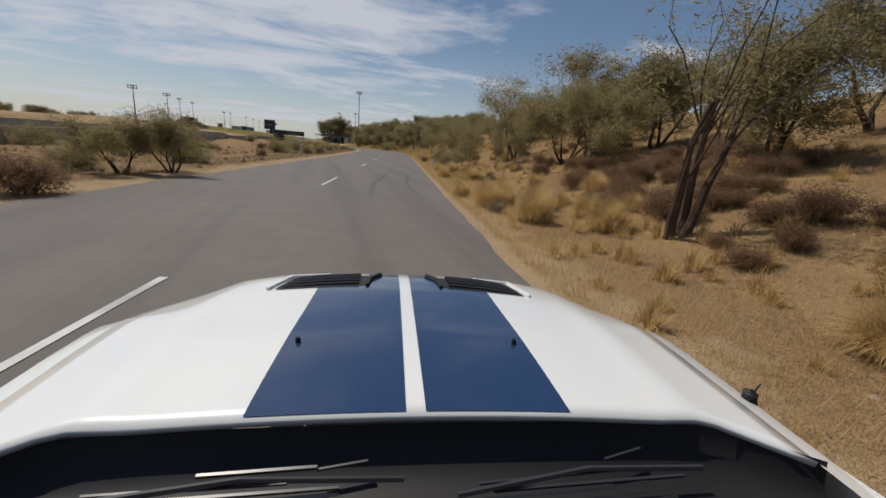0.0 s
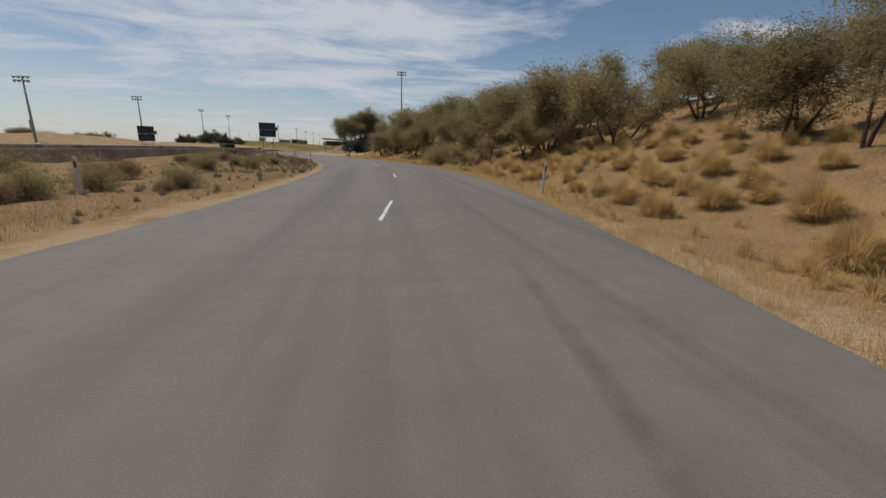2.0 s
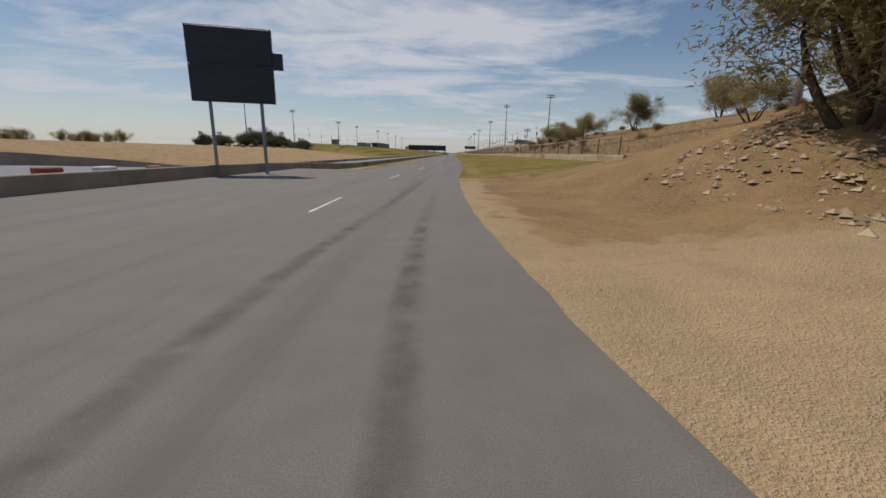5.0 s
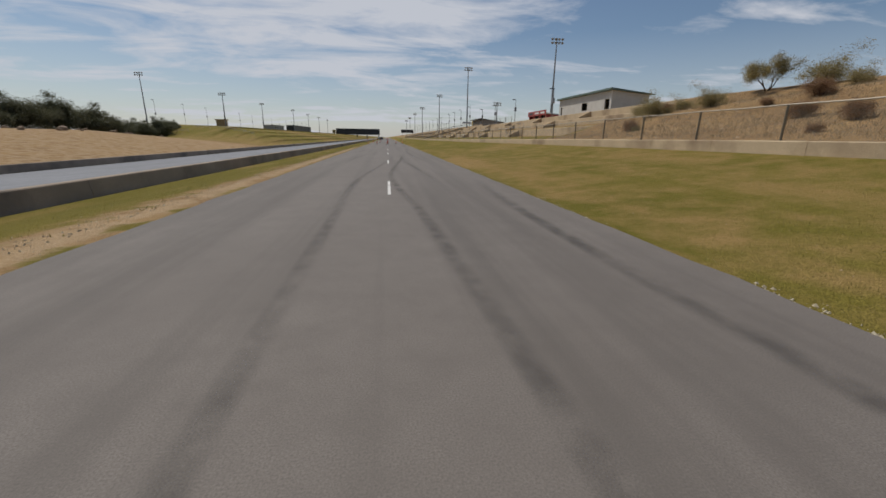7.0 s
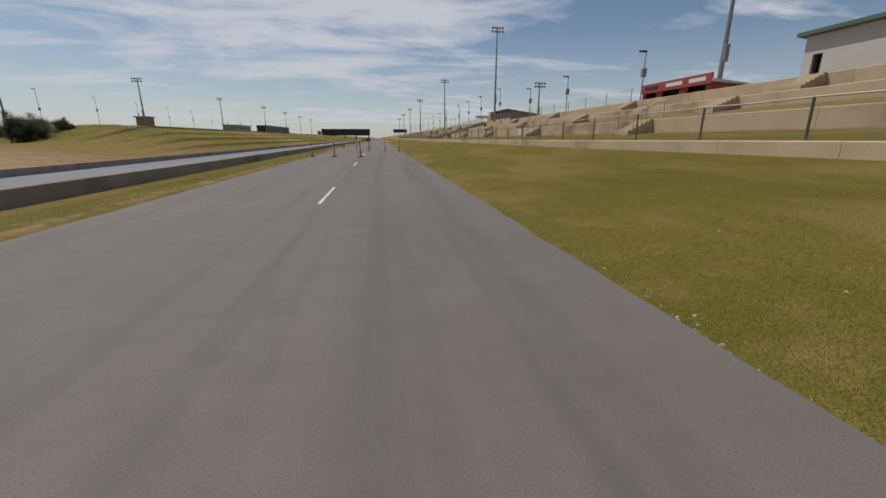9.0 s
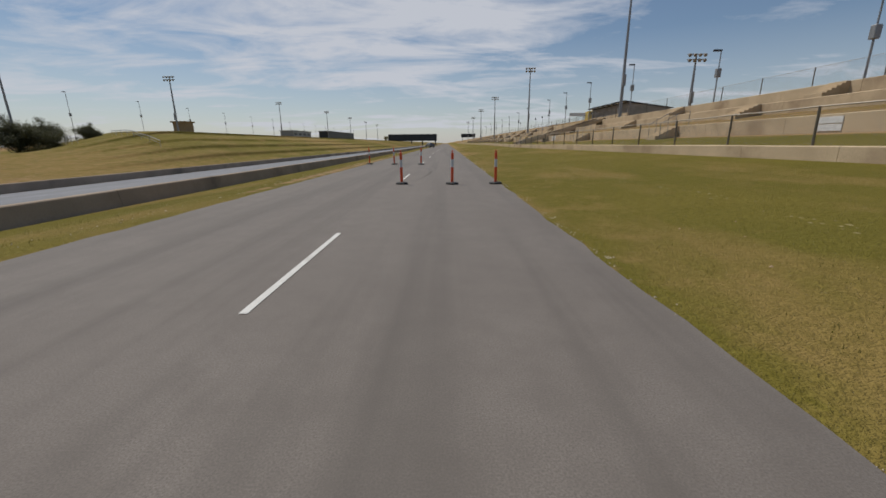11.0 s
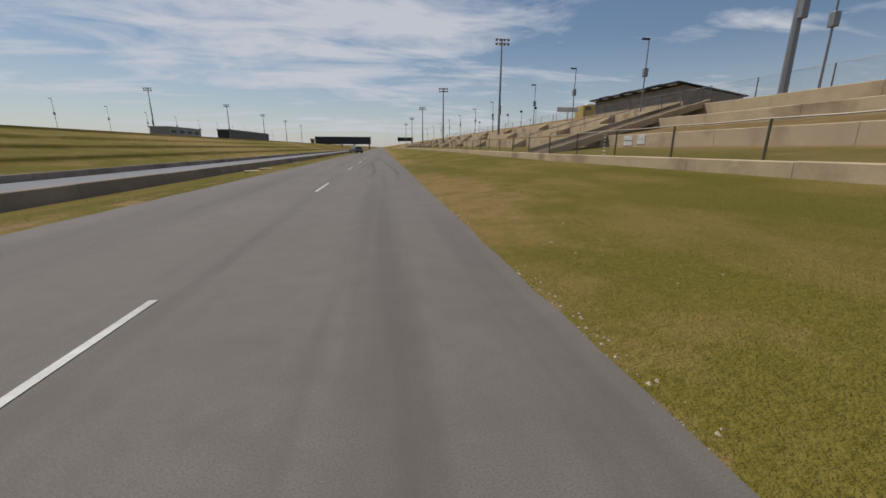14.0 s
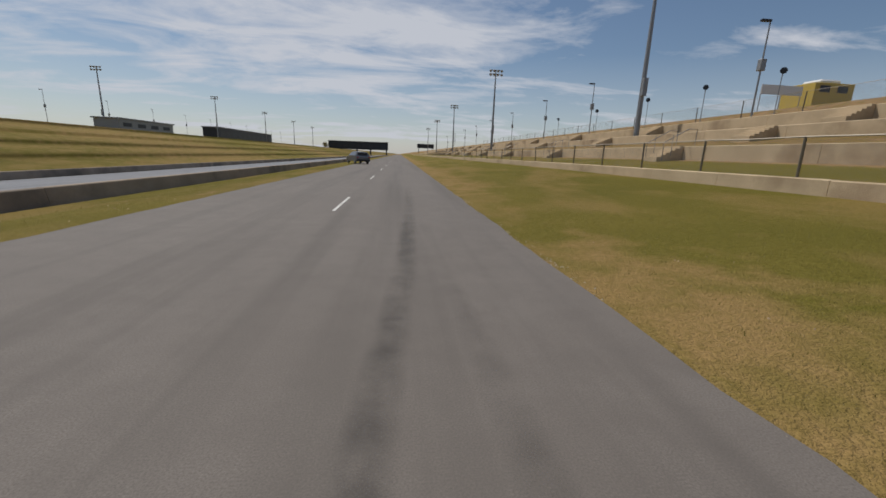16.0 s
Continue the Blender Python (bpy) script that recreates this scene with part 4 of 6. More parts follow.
# ---- low return wall, bin, drums at the strip entry ----
def wall_between(name, a, b, z1, thick, label):
    a, b = Vector(a), Vector(b)
    t = (b - a).normalized()
    bm = bmesh.new()
    l = (b - a).length
    box(bm, 0, l, -thick / 2, thick / 2, -0.3, z1, 0.03)
    ob = part(name, bm, M_CONCRETE_GREY)
    ob.matrix_world = pose(a.x, a.y, 0, 0, 0, math.degrees(math.atan2(t.y, t.x)))
    return tagged(ob, label, "wall", kind="structure")


wall_between("wall_return_1", (-8.2, -165.2), (-1.0, -162.7), 0.78, 0.3, "low grey concrete return wall at the strip entry")
wall_between("wall_return_2", (-0.85, -162.75), (1.3, -163.7), 0.78, 0.3, "angled end of the low grey concrete return wall")
for k, (a, b) in enumerate((((-8.2, -165.62), (-1.1, -163.15)), ((-0.95, -163.12), (0.85, -163.9)))):
    wall_between("trim_%d" % (k + 1), a, b, 0.13, 0.26, "pale concrete plinth along the foot of the return wall")
bm = bmesh.new()
rows = []
for i in range(15):
    x = -8.4 + 0.75 * i
    lo, hi = -167.6 + 0.1 * i + 0.25 * noise.noise((x, 3, 0)), -165.8 + 0.24 * i
    rows.append([bm.verts.new((x, lo + (hi - lo) * j / 5, ground_z(x, lo + (hi - lo) * j / 5) + 0.012)) for j in range(6)])
for a, b in zip(rows, rows[1:]):
    for j in range(5):
        bm.faces.new((a[j], b[j], b[j + 1], a[j + 1]))
tagged(part("concrete_pad", bm, surface("pad_concrete", (0.36, 0.33, 0.285), (0.27, 0.245, 0.21), 0.9, 14.0, stain=(0.30, 0.23, 0.15))), "pale worn concrete pad in front of the return wall", "pavement", kind="structure")
wall_between("wall_entry", (-10.4, -157.2), (-5.0, -146.2), 0.95, 0.3, "dark fabric-covered barrier at the strip entry")
bin_ = empty("rubbish_bin", pose(-4.6, -145.4, -0.01), "dark wheeled rubbish bin beside the barrier", "bin")
part("body", boxed(-0.27, 0.27, -0.3, 0.3, 0.06, 0.95, 0.04), M_BOARD, bin_)
part("lid", boxed(-0.3, 0.3, -0.33, 0.33, 0.95, 1.03, 0.03), M_BOARD, bin_)
for s in (-0.2, 0.2):
    part("wheel", tubed([(s - 0.03, 0.3, 0.1), (s + 0.03, 0.3, 0.1)], 0.1, 10), M_RUBBER, bin_)
for k, (x, y) in enumerate(((-15, -133), (-14.2, -131.2), (-12.2, -127.5), (-11.4, -126), (-10.6, -124.4))):
    drum = empty("marker_block", pose(x, y, 0.03, 0, 0, 30 + 20 * k), "red and white plastic marker block at the strip", "barrier block", "marker blocks")
    part("body", boxed(-0.4, 0.4, -0.2, 0.2, 0, 0.5, 0.04), M_RED if k % 2 == 0 else M_WHITE, drum)
    part("foot", boxed(-0.45, 0.45, -0.25, 0.25, 0, 0.08, 0.02), M_RUBBER, drum)


# ---- yard: shelter, container, tyres, scrap ----
def shelter():
    g = 0.22
    root = empty("shelter", pose(8.3, -146.2, g), "open steel carport with a flat dark roof on a concrete slab", "shelter")
    ax = Vector((6.2, -0.6, 0)).normalized()
    ay = Vector((0.9, 6.0, 0)).normalized()

    def at(u, v, z):
        return ax * u + ay * v + Vector((0, 0, z))
    for u, v in ((0.2, 0.2), (0.2, 5.8), (5.9, 0.2), (5.9, 5.8), (3.2, 5.8)):
        part("post", tubed([at(u, v, -0.3), at(u, v, 2.85 - 0.05 * u)], 0.06, 6), M_POST, root)
    for z0, z1, name, mat, o in ((2.86, 2.94, "roof", M_STEEL, 0.3), (-0.25, 0.06, "slab", M_CONCRETE, 0.1)):
        bm = bmesh.new()
        k = 0.05 if name == "roof" else 0
        q = [[bm.verts.new(at(u, v, z - k * u)) for u, v in ((-o, -o), (6.3 + o, -o), (6.3 + o, 6.1 + o), (-o, 6.1 + o))] for z in (z0, z1)]
        for s in range(4):
            bm.faces.new((q[0][s], q[0][(s + 1) % 4], q[1][(s + 1) % 4], q[1][s]))
        bm.faces.new(list(reversed(q[0])))
        bm.faces.new(q[1])
        bmesh.ops.recalc_face_normals(bm, faces=bm.faces)
        part(name, bm, mat, root)
    for v in (-0.25, 3.0, 6.3):
        part("roof_beam", tubed([at(-0.2, v, 2.78), at(6.4, v, 2.46)], 0.07, 4), M_POST, root)
    for k in range(9):
        u = -0.2 + 0.83 * k
        part("roof_ridge", tubed([at(u, -0.3, 2.965 - 0.05 * u), at(u, 6.4, 2.965 - 0.05 * u)], 0.025, 4), M_STEEL, root)


shelter()
M_CONT = surface("container_green", (0.125, 0.145, 0.14), (0.09, 0.105, 0.10), 0.9, 14.0, 0.6)
M_DOORLEAF = surface("container_door_grey", (0.50, 0.46, 0.385), (0.42, 0.385, 0.32), 0.9, 14.0, 0.6)


def container():
    root = empty("shipping_container", pose(14.7, -140.3, 0.2, 0, 0, math.degrees(math.atan2(-5.4, 3.6))), "dark green shipping container with one door standing open", "container")
    l, w, h = 6.05, 2.44, 2.45
    part("floor", boxed(0, l, 0, w, 0.0, 0.16), M_BOARD, root)
    part("roof", boxed(0, l, 0, w, h - 0.08, h), M_CONT, root)
    part("back_panel", boxed(0, l, w - 0.06, w, 0.16, h - 0.08), M_CONT, root)
    part("end_panel", boxed(0, 0.06, 0, w, 0.16, h - 0.08), M_CONT, root)
    part("end_panel", boxed(l - 0.06, l, 0, w, 0.16, h - 0.08), M_CONT, root)
    side = part("side_panel", boxed(0, 4.3, 0.0, 0.05, 0.1, h - 0.04), M_CONT, root)
    for k in range(21):
        part("rib", boxed(0.06 + k * 0.2, 0.17 + k * 0.2, -0.035, 0.0, 0.16, h - 0.08), M_CONT, side)
    part("door_frame", boxed(4.3, 4.4, -0.05, 0.06, 0, h), M_CONT, root)
    part("door_frame", boxed(l - 0.1, l, -0.05, 0.06, 0, h), M_CONT, root)
    leaf = part("door", boxed(0, 1.5, -0.03, 0.03, 0.12, h - 0.08, 0.01, pose(l - 0.02, -0.05, 0, 0, 0, 62)), M_DOORLEAF, root, "pale grey open container door")
    for u in (0.5, 1.0):
        part("lock_bar", tubed([pose(l - 0.02, -0.05, 0, 0, 0, 62) @ Vector((u, -0.06, 0.2)), pose(l - 0.02, -0.05, 0, 0, 0, 62) @ Vector((u, -0.06, h - 0.2))], 0.018, 6), M_STEEL, leaf)


container()
tarp = empty("covered_trailer", pose(14.0, -142.0, 0.25, 0, 0, -52), "dark tarpaulin-covered trailer under the shelter", "trailer")
part("tarpaulin", boxed(-1.6, 1.6, -0.9, 0.9, 0.45, 1.75, 0.18), M_BOARD, tarp)
part("bed", boxed(-1.7, 1.7, -0.95, 0.95, 0.35, 0.46), M_STEEL_DARK, tarp)
part("label_patch", boxed(-0.2, 0.35, -0.912, -0.9, 0.75, 0.95), M_WHITE, tarp)
for s in (-0.8, 0.8):
    part("wheel", tubed([(0, s - 0.1, 0.3), (0, s + 0.1, 0.3)], 0.3, 12), M_RUBBER, tarp)


def tyre_mesh():
    bm = bmesh.new()
    rings = []
    for k in range(14):
        a = math.tau * k / 14
        c = Vector((0.24 * math.cos(a), 0.24 * math.sin(a), 0))
        o = c.normalized()
        rings.append([bm.verts.new(c + o * (0.085 * math.cos(b)) + Vector((0, 0, 0.1 * math.sin(b)))) for b in (math.tau * s / 6 for s in range(6))])
    for k in range(14):
        for s in range(6):
            bm.faces.new((rings[k][s], rings[(k + 1) % 14][s], rings[(k + 1) % 14][(s + 1) % 6], rings[k][(s + 1) % 6]))
    return mesh_from("tyre", bm, M_RUBBER)


TYRE = tyre_mesh()
rng = random.Random(5)
for k in range(26):
    x, y = 22.2 + rng.uniform(0, 3.2), -143.6 + rng.uniform(-0.9, 1.2)
    ob = new("tyre", TYRE)
    ob.matrix_world = pose(x, y, 0.36 + 0.2 * (k % 3), rng.uniform(-25, 25) if k % 4 else 80, rng.uniform(-20, 20), rng.uniform(0, 180))
    tagged(ob, "worn black car tyre in a loose heap", "tyre", "tyre heap")
for k, c in enumerate((M_RED, M_WHITE, M_BOARD, M_WHITE)):
    sc = empty("scrap_panel", pose(24.3 + 0.75 * k, -144.6 - 0.3 * k, 0.4, 20 - 14 * k, 12 * k - 20, 35 * k), "crumpled painted car panel on the scrap heap", "scrap", "scrap heap")
    part("sheet", boxed(-0.6, 0.6, -0.35, 0.35, 0.0, 0.12, 0.05), c, sc)
    part("fold", boxed(-0.5, 0.5, 0.3, 0.36, 0.0, 0.35, 0.02), c, sc)
pallet = empty("pallet", pose(26.2, -146.8, 0.45, 8, 0, 25), "yellow-brown timber pallet leaning on the scrap", "pallet")
for k in range(5):
    part("slat", boxed(-0.6, 0.6, -0.5 + 0.24 * k, -0.38 + 0.24 * k, 0.3, 0.325), M_YELLOW, pallet)
for k in range(3):
    part("bearer", boxed(-0.6 + 0.55 * k, -0.5 + 0.55 * k, -0.5, 0.58, 0.12, 0.3), M_YELLOW, pallet)


# ---- old truck parked on the scrub ----
def old_truck():
    root = empty("army_truck", pose(-1.7, -171.9, -0.16, 0, 0, 20) @ Matrix.Diagonal((0.9, 0.9, 0.86, 1)), "old dusty olive truck with a dark canvas back, parked", "truck")
    olive = surface("olive_paint", (0.10, 0.085, 0.06), (0.075, 0.062, 0.045), 1.5, 20.0, 0.7)
    canvas = surface("dark_canvas", (0.045, 0.036, 0.028), (0.032, 0.026, 0.02), 1.2, 14.0, 0.95)
    part("chassis", boxed(-0.55, 0.55, -2.9, 2.5, 0.5, 0.72), M_STEEL_DARK, root)
    bm = bmesh.new()
    prof = [(-2.95, 0.5), (-2.95, 1.15), (-2.75, 1.25), (-2.2, 1.32), (-2.0, 1.95), (-1.1, 2.0), (-1.0, 0.6)]
    q = [[bm.verts.new((x, y, z)) for y, z in prof] for x in (-0.98, 0.98)]
    for s in range(len(prof)):
        t = (s + 1) % len(prof)
        bm.faces.new((q[0][s], q[0][t], q[1][t], q[1][s]))
    bm.faces.new(list(reversed(q[0])))
    bm.faces.new(q[1])
    bmesh.ops.recalc_face_normals(bm, faces=bm.faces)
    bmesh.ops.bevel(bm, geom=list(bm.edges), offset=0.04, segments=1, affect="EDGES")
    cab = part("cab", bm, olive, root, "faded olive cab")
    part("windscreen", boxed(-0.8, 0.8, -2.16, -2.1, 1.42, 1.88, 0.0, pose(0, 0, 0, 0, 0, 0)), M_DARK_OPEN, cab)
    for s in (-0.7, 0.7):
        part("headlight", tubed([(s, -2.96, 0.98), (s, -3.03, 0.98)], 0.11, 10), M_WHITE, cab)
    part("bumper", boxed(-1.0, 1.0, -3.08, -2.95, 0.48, 0.66, 0.02), M_STEEL_DARK, root)
    part("tray", boxed(-1.05, 1.05, -0.9, 2.6, 0.75, 1.15, 0.02), olive, root)
    bm = bmesh.new()
    hoop = [(-1.03, 1.15), (-1.03, 2.15), (-0.8, 2.4), (0, 2.5), (0.8, 2.4), (1.03, 2.15), (1.03, 1.15)]
    rows = []
    for k in range(9):
        y = -0.95 + 3.6 * k / 8
        sag = 0.05 * (k % 2)
        rows.append([bm.verts.new((x, y, z - (sag if z > 2 else 0))) for x, z in hoop])
    for a, b in zip(rows, rows[1:]):
        for s in range(6):
            bm.faces.new((a[s], a[s + 1], b[s + 1], b[s]))
    bm.faces.new(rows[0])
    bm.faces.new(list(reversed(rows[-1])))
    bmesh.ops.recalc_face_normals(bm, faces=bm.faces)
    part("canvas_cover", bm, canvas, root, "sagging dark canvas cover")
    for s in (-0.9, 0.9):
        for y in (-2.1, 0.6, 1.7):
            w = part("wheel", tubed([(s - 0.13, y, 0.48), (s + 0.13, y, 0.48)], 0.48, 16), M_RUBBER, root)
            part("rim", tubed([(s - 0.14, y, 0.48), (s + 0.14, y, 0.48)], 0.22, 12), olive, w)
        part("mudguard", boxed(s - 0.16, s + 0.16, -2.65, -1.55, 0.98, 1.04, 0.02), olive, root)


old_truck()


def hatchback(x, y, turn):
    root = empty("hatchback", pose(x, y, 0, 0, 0, turn), "small grey hatchback standing on the road far ahead", "car")
    paint = plain("grey_car_paint", (0.16, 0.17, 0.18), 0.3, 0.3, 0.5)
    bm = bmesh.new()
    prof = [(-1.95, 0.3), (-1.98, 0.75), (-1.75, 0.98), (-1.5, 1.38), (-0.6, 1.45), (0.2, 1.4), (0.95, 0.98), (1.85, 0.82), (1.98, 0.6), (1.95, 0.3)]
    rows = [[bm.verts.new((s * (0.84 if z < 1.05 else 0.66), yy, z)) for yy, z in prof] for s in (-1, 1)]
    n = len(prof)
    for k in range(n):
        bm.faces.new((rows[0][k], rows[0][(k + 1) % n], rows[1][(k + 1) % n], rows[1][k]))
    bm.faces.new(list(reversed(rows[0])))
    bm.faces.new(rows[1])
    bmesh.ops.recalc_face_normals(bm, faces=bm.faces)
    bmesh.ops.bevel(bm, geom=list(bm.edges), offset=0.05, segments=2, affect="EDGES")
    body = part("body", bm, paint, root)
    part("rear_window", boxed(-0.56, 0.56, -0.03, 0.03, -0.17, 0.17, 0.0, pose(0, -1.655, 1.17, -32, 0, 0)), M_DARK_OPEN, body)
    for s in (-0.7, 0.7):
        part("tail_light", boxed(s - 0.1, s + 0.1, -2.0, -1.94, 0.72, 0.86, 0.01), M_RED, root)
        for yy in (-1.25, 1.25):
            w = part("wheel", tubed([(s - 0.02, yy, 0.3), (s + (0.14 if s > 0 else -0.14), yy, 0.3)], 0.3, 14), M_RUBBER, root)
            part("rim", tubed([(s - 0.01, yy, 0.3), (s + (0.15 if s > 0 else -0.15), yy, 0.3)], 0.18, 10), M_STEEL, w)
    part("bumper", boxed(-0.82, 0.82, -2.03, -1.95, 0.3, 0.52, 0.02), M_STEEL_DARK, root)


hatchback(-3.6, 125.5, 25)
for x, y in ((-6.0, 65.0), (-5.7, 61.0), (-7.6, 83.5)):
    slab = empty("cover_slab", pose(x, y, ground_z(x, y) + 0.0, 0, 0, 12), "pale concrete pit cover in the grass", "slab", "pit covers")
    part("lid", boxed(-0.45, 0.45, -0.35, 0.35, -0.1, 0.07, 0.015), M_CONCRETE, slab)


# ---- white sports car standing where the drive begins ----
def sports_car():
    root = empty("sports_car", pose(7.927, -297.787, 0.0, 0, 0, -10.25), "white sports coupe with two dark blue bonnet stripes", "car")
    tilt = Matrix.Translation((0, 0, 1.35)) @ pose(0, 0, 0, 0, -0.26, 0) @ Matrix.Translation((0, 0, -1.35))
    white = plain("white_car_paint", (0.86, 0.85, 0.81), 0.3, 0.0, 1.0, 0.985)
    blue = plain("dark_blue_stripe", (0.016, 0.042, 0.11), 0.25, 0.0, 1.0, 0.93)
    black = plain("black_trim", (0.014, 0.012, 0.012), 0.6)
    gloss = plain("wiper_metal", (0.10, 0.098, 0.096), 0.3, 0.6)
    glass, nd, lk, bs = material("tinted_glass", 0.03)
    bs.inputs["Base Color"].default_value, bs.inputs["Transmission Weight"].default_value = (0.06, 0.07, 0.065, 1), 0.6

    def lid(x, y):
        """Height of the bonnet skin: nearly level, then over a crest to the nose, rounded down to the fenders."""
        z = float(np.interp(y, [0.3, 0.6, 0.9, 1.2, 1.3, 1.39, 1.5, 1.65, 1.8, 2.02], [0.882, 0.891, 0.899, 0.898, 0.893, 0.883, 0.855, 0.80, 0.73, 0.60]))
        z -= 0.04 * (abs(x) / 0.7) ** 2 + 0.55 * max(0.0, abs(x) - 0.70) ** 1.7 + 6.0 * max(0.0, abs(x) - 0.86) ** 2
        z -= 1.3 * max(0.0, y - 1.05) * max(0.0, abs(x) - 0.42) ** 1.6
        return z + 0.007 * math.exp(-((abs(x) - 0.56) / 0.06) ** 2)

    def half(y):
        return 0.805 - 0.17 * max(0.0, (y - 1.0) / 1.1) ** 2

    def rear(x):
        return 0.60 - 0.10 * float(smoothstep(0.55, 0.80, abs(x)))

    def skin(bm, f, g, y0, y1, lift, nx=12, ny=20):
        rows = []
        for j in range(ny + 1):
            y = y0 + (y1 - y0) * j / ny
            row = []
            for i in range(nx + 1):
                x = f(y) + (g(y) - f(y)) * i / nx
                yy = y - (0.60 - rear(x)) * (1 - j / ny) if y0 > 0.55 and y0 < 0.65 else y
                row.append(bm.verts.new(tilt @ Vector((x, yy, lid(x, yy) + lift))))
            rows.append(row)
        for a, b in zip(rows, rows[1:]):
            for i in range(nx):
                bm.faces.new((a[i], a[i + 1], b[i + 1], b[i]))

    bm = bmesh.new()
    skin(bm, lambda y: -0.74 + 0.12 * max(0, y - 1.2), lambda y: 0.74 - 0.12 * max(0, y - 1.2), 0.6, 2.02, 0.0, 40, 36)
    bonnet = part("bonnet", bm, white, root, smooth=True)
    solid = bonnet.modifiers.new("thickness", "SOLIDIFY")
    solid.thickness, solid.offset = 0.012, -1
    for s in (-1, 1):
        bm = bmesh.new()
        a, b = (0.018, 0.292) if s > 0 else (-0.292, -0.018)
        skin(bm, lambda y: a if s > 0 else a + 0.018 * float(smoothstep(0.6, 1.3, y)), lambda y: b - 0.018 * float(smoothstep(0.6, 1.3, y)) if s > 0 else b, 0.609, 1.24, 0.0025, 8)
        part("stripe", bm, blue, bonnet, "dark blue painted stripe", smooth=True)
        bm = bmesh.new()
        skin(bm, lambda y: 0.018 if s > 0 else -0.125, lambda y: 0.125 if s > 0 else -0.018, 1.24, 1.85, 0.0025, 5)
        part("stripe", bm, blue, bonnet, "dark blue painted stripe", smooth=True)
        bm = bmesh.new()
        rows = []
        for j in range(5):
            u = j / 4
            x0, x1, ya, yb = 0.125, 0.405 - 0.035 * u, 1.245 + 0.135 * u, 1.215 + 0.14 * u
            rows.append([bm.verts.new(tilt @ Vector((s * (x0 + (x1 - x0) * v), ya + (yb - ya) * v, lid(x0 + (x1 - x0) * v, ya + (yb - ya) * v) + 0.003))) for v in (0, 0.25, 0.5, 0.75, 1)])
        for a2, b2 in zip(rows, rows[1:]):
            for i in range(4):
                bm.faces.new((a2[i], a2[i + 1], b2[i + 1], b2[i]) if s > 0 else (b2[i], b2[i + 1], a2[i + 1], a2[i]))
        vent = part("bonnet_vent", bm, black, bonnet, "black slatted bonnet vent")
        for k in range(4):
            bm = bmesh.new()
            y = 1.25 + 0.035 * k
            tube(bm, [tilt @ Vector((s * 0.15, y + 0.012, lid(0.15, y) + 0.008)), tilt @ Vector((s * 0.27, y, lid(0.27, y) + 0.008)), tilt @ Vector((s * (0.385 - 0.008 * k), y - 0.018, lid(0.385, y) + 0.006))], 0.005, 4)
            part("slat", bm, gloss, vent)
        bm = bmesh.new()
        tube(bm, [tilt @ Vector((s * x, y, lid(x, y) + 0.004)) for x, y in ((0.425, 1.215), (0.385, 1.355), (0.26, 1.385))], [0.006, 0.009, 0.006], 6)
        part("vent_rim", bm, white, bonnet)
        bm = bmesh.new()
        tube(bm, [tilt @ Vector((s * x, y, lid(x, y) + 0.006)) for x, y in ((0.122, 1.24), (0.118, 1.31), (0.085, 1.385))], [0.006, 0.009, 0.009], 6)
        part("vent_rim", bm, black, bonnet)
        bm = bmesh.new()
        p = Vector((s * 0.257, 0.86, lid(0.257, 0.86)))
        tube(bm, [tilt @ p, tilt @ (p + Vector((0, 0, 0.014)))], [0.007, 0.005], 10)
        part("bonnet_pin", bm, black, bonnet)
        bm = bmesh.new()
        skin(bm, lambda y: min(s * (0.745 - 0.12 * max(0, y - 1.2)), s * half(y)), lambda y: max(s * (0.745 - 0.12 * max(0, y - 1.2)), s * half(y)), 0.42, 2.02, -0.004, 10, 30)
        part("fender", bm, white, root, smooth=True)
        # flank with wheel openings left to the arches
        bm = bmesh.new()
        rows = []
        for j in range(25):
            y = 2.02 - 4.5 * j / 24
            w = half(y) if y > 0.4 else 0.805 + 0.07 * float(smoothstep(0.4, -0.3, y))
            top = lid(w, y) - 0.004 if y > 0.42 else 0.83
            arch = 0.0
            for wy in (1.38, -1.36):
                if abs(y - wy) < 0.4:
                    arch = max(arch, math.sqrt(0.4**2 - (y - wy) ** 2) + 0.28)
            low = min(max(0.26, arch), top - 0.08)
            rows.append([bm.verts.new(tilt @ Vector((s * (w + 0.02 * math.sin(math.pi * i / 4)), y, top + (low - top) * i / 4))) for i in range(5)])
        for a2, b2 in zip(rows, rows[1:]):
            for i in range(4):
                bm.faces.new((a2[i], a2[i + 1], b2[i + 1], b2[i]) if s > 0 else (b2[i], b2[i + 1], a2[i + 1], a2[i]))
        part("flank", bm, white, root, smooth=True)
        bm = bmesh.new()
        box(bm, s * 1.0 - 0.1, s * 1.0 + 0.1, 0.02, 0.16, 0.86, 0.98, 0.03, tilt)
        part("mirror", bm, white, root)
        for wy in (1.38, -1.36):
            w = part("wheel", tubed([(s * 0.70, wy, 0.335), (s * 0.90, wy, 0.335)], 0.335, 20), M_RUBBER, root)
            part("rim", tubed([(s * 0.88, wy, 0.335), (s * 0.905, wy, 0.335)], 0.23, 16), M_STEEL, w)
        bm = bmesh.new()
        box(bm, s * 0.66 - 0.14, s * 0.66 + 0.14, 1.97, 2.08, 0.44, 0.55, 0.03, tilt)
        part("headlight", bm, M_WHITEBAND, root)
        bm = bmesh.new()
        box(bm, s * 0.62 - 0.16, s * 0.62 + 0.16, -2.53, -2.47, 0.66, 0.84, 0.02, tilt)
        part("tail_light", bm, M_RED, root)
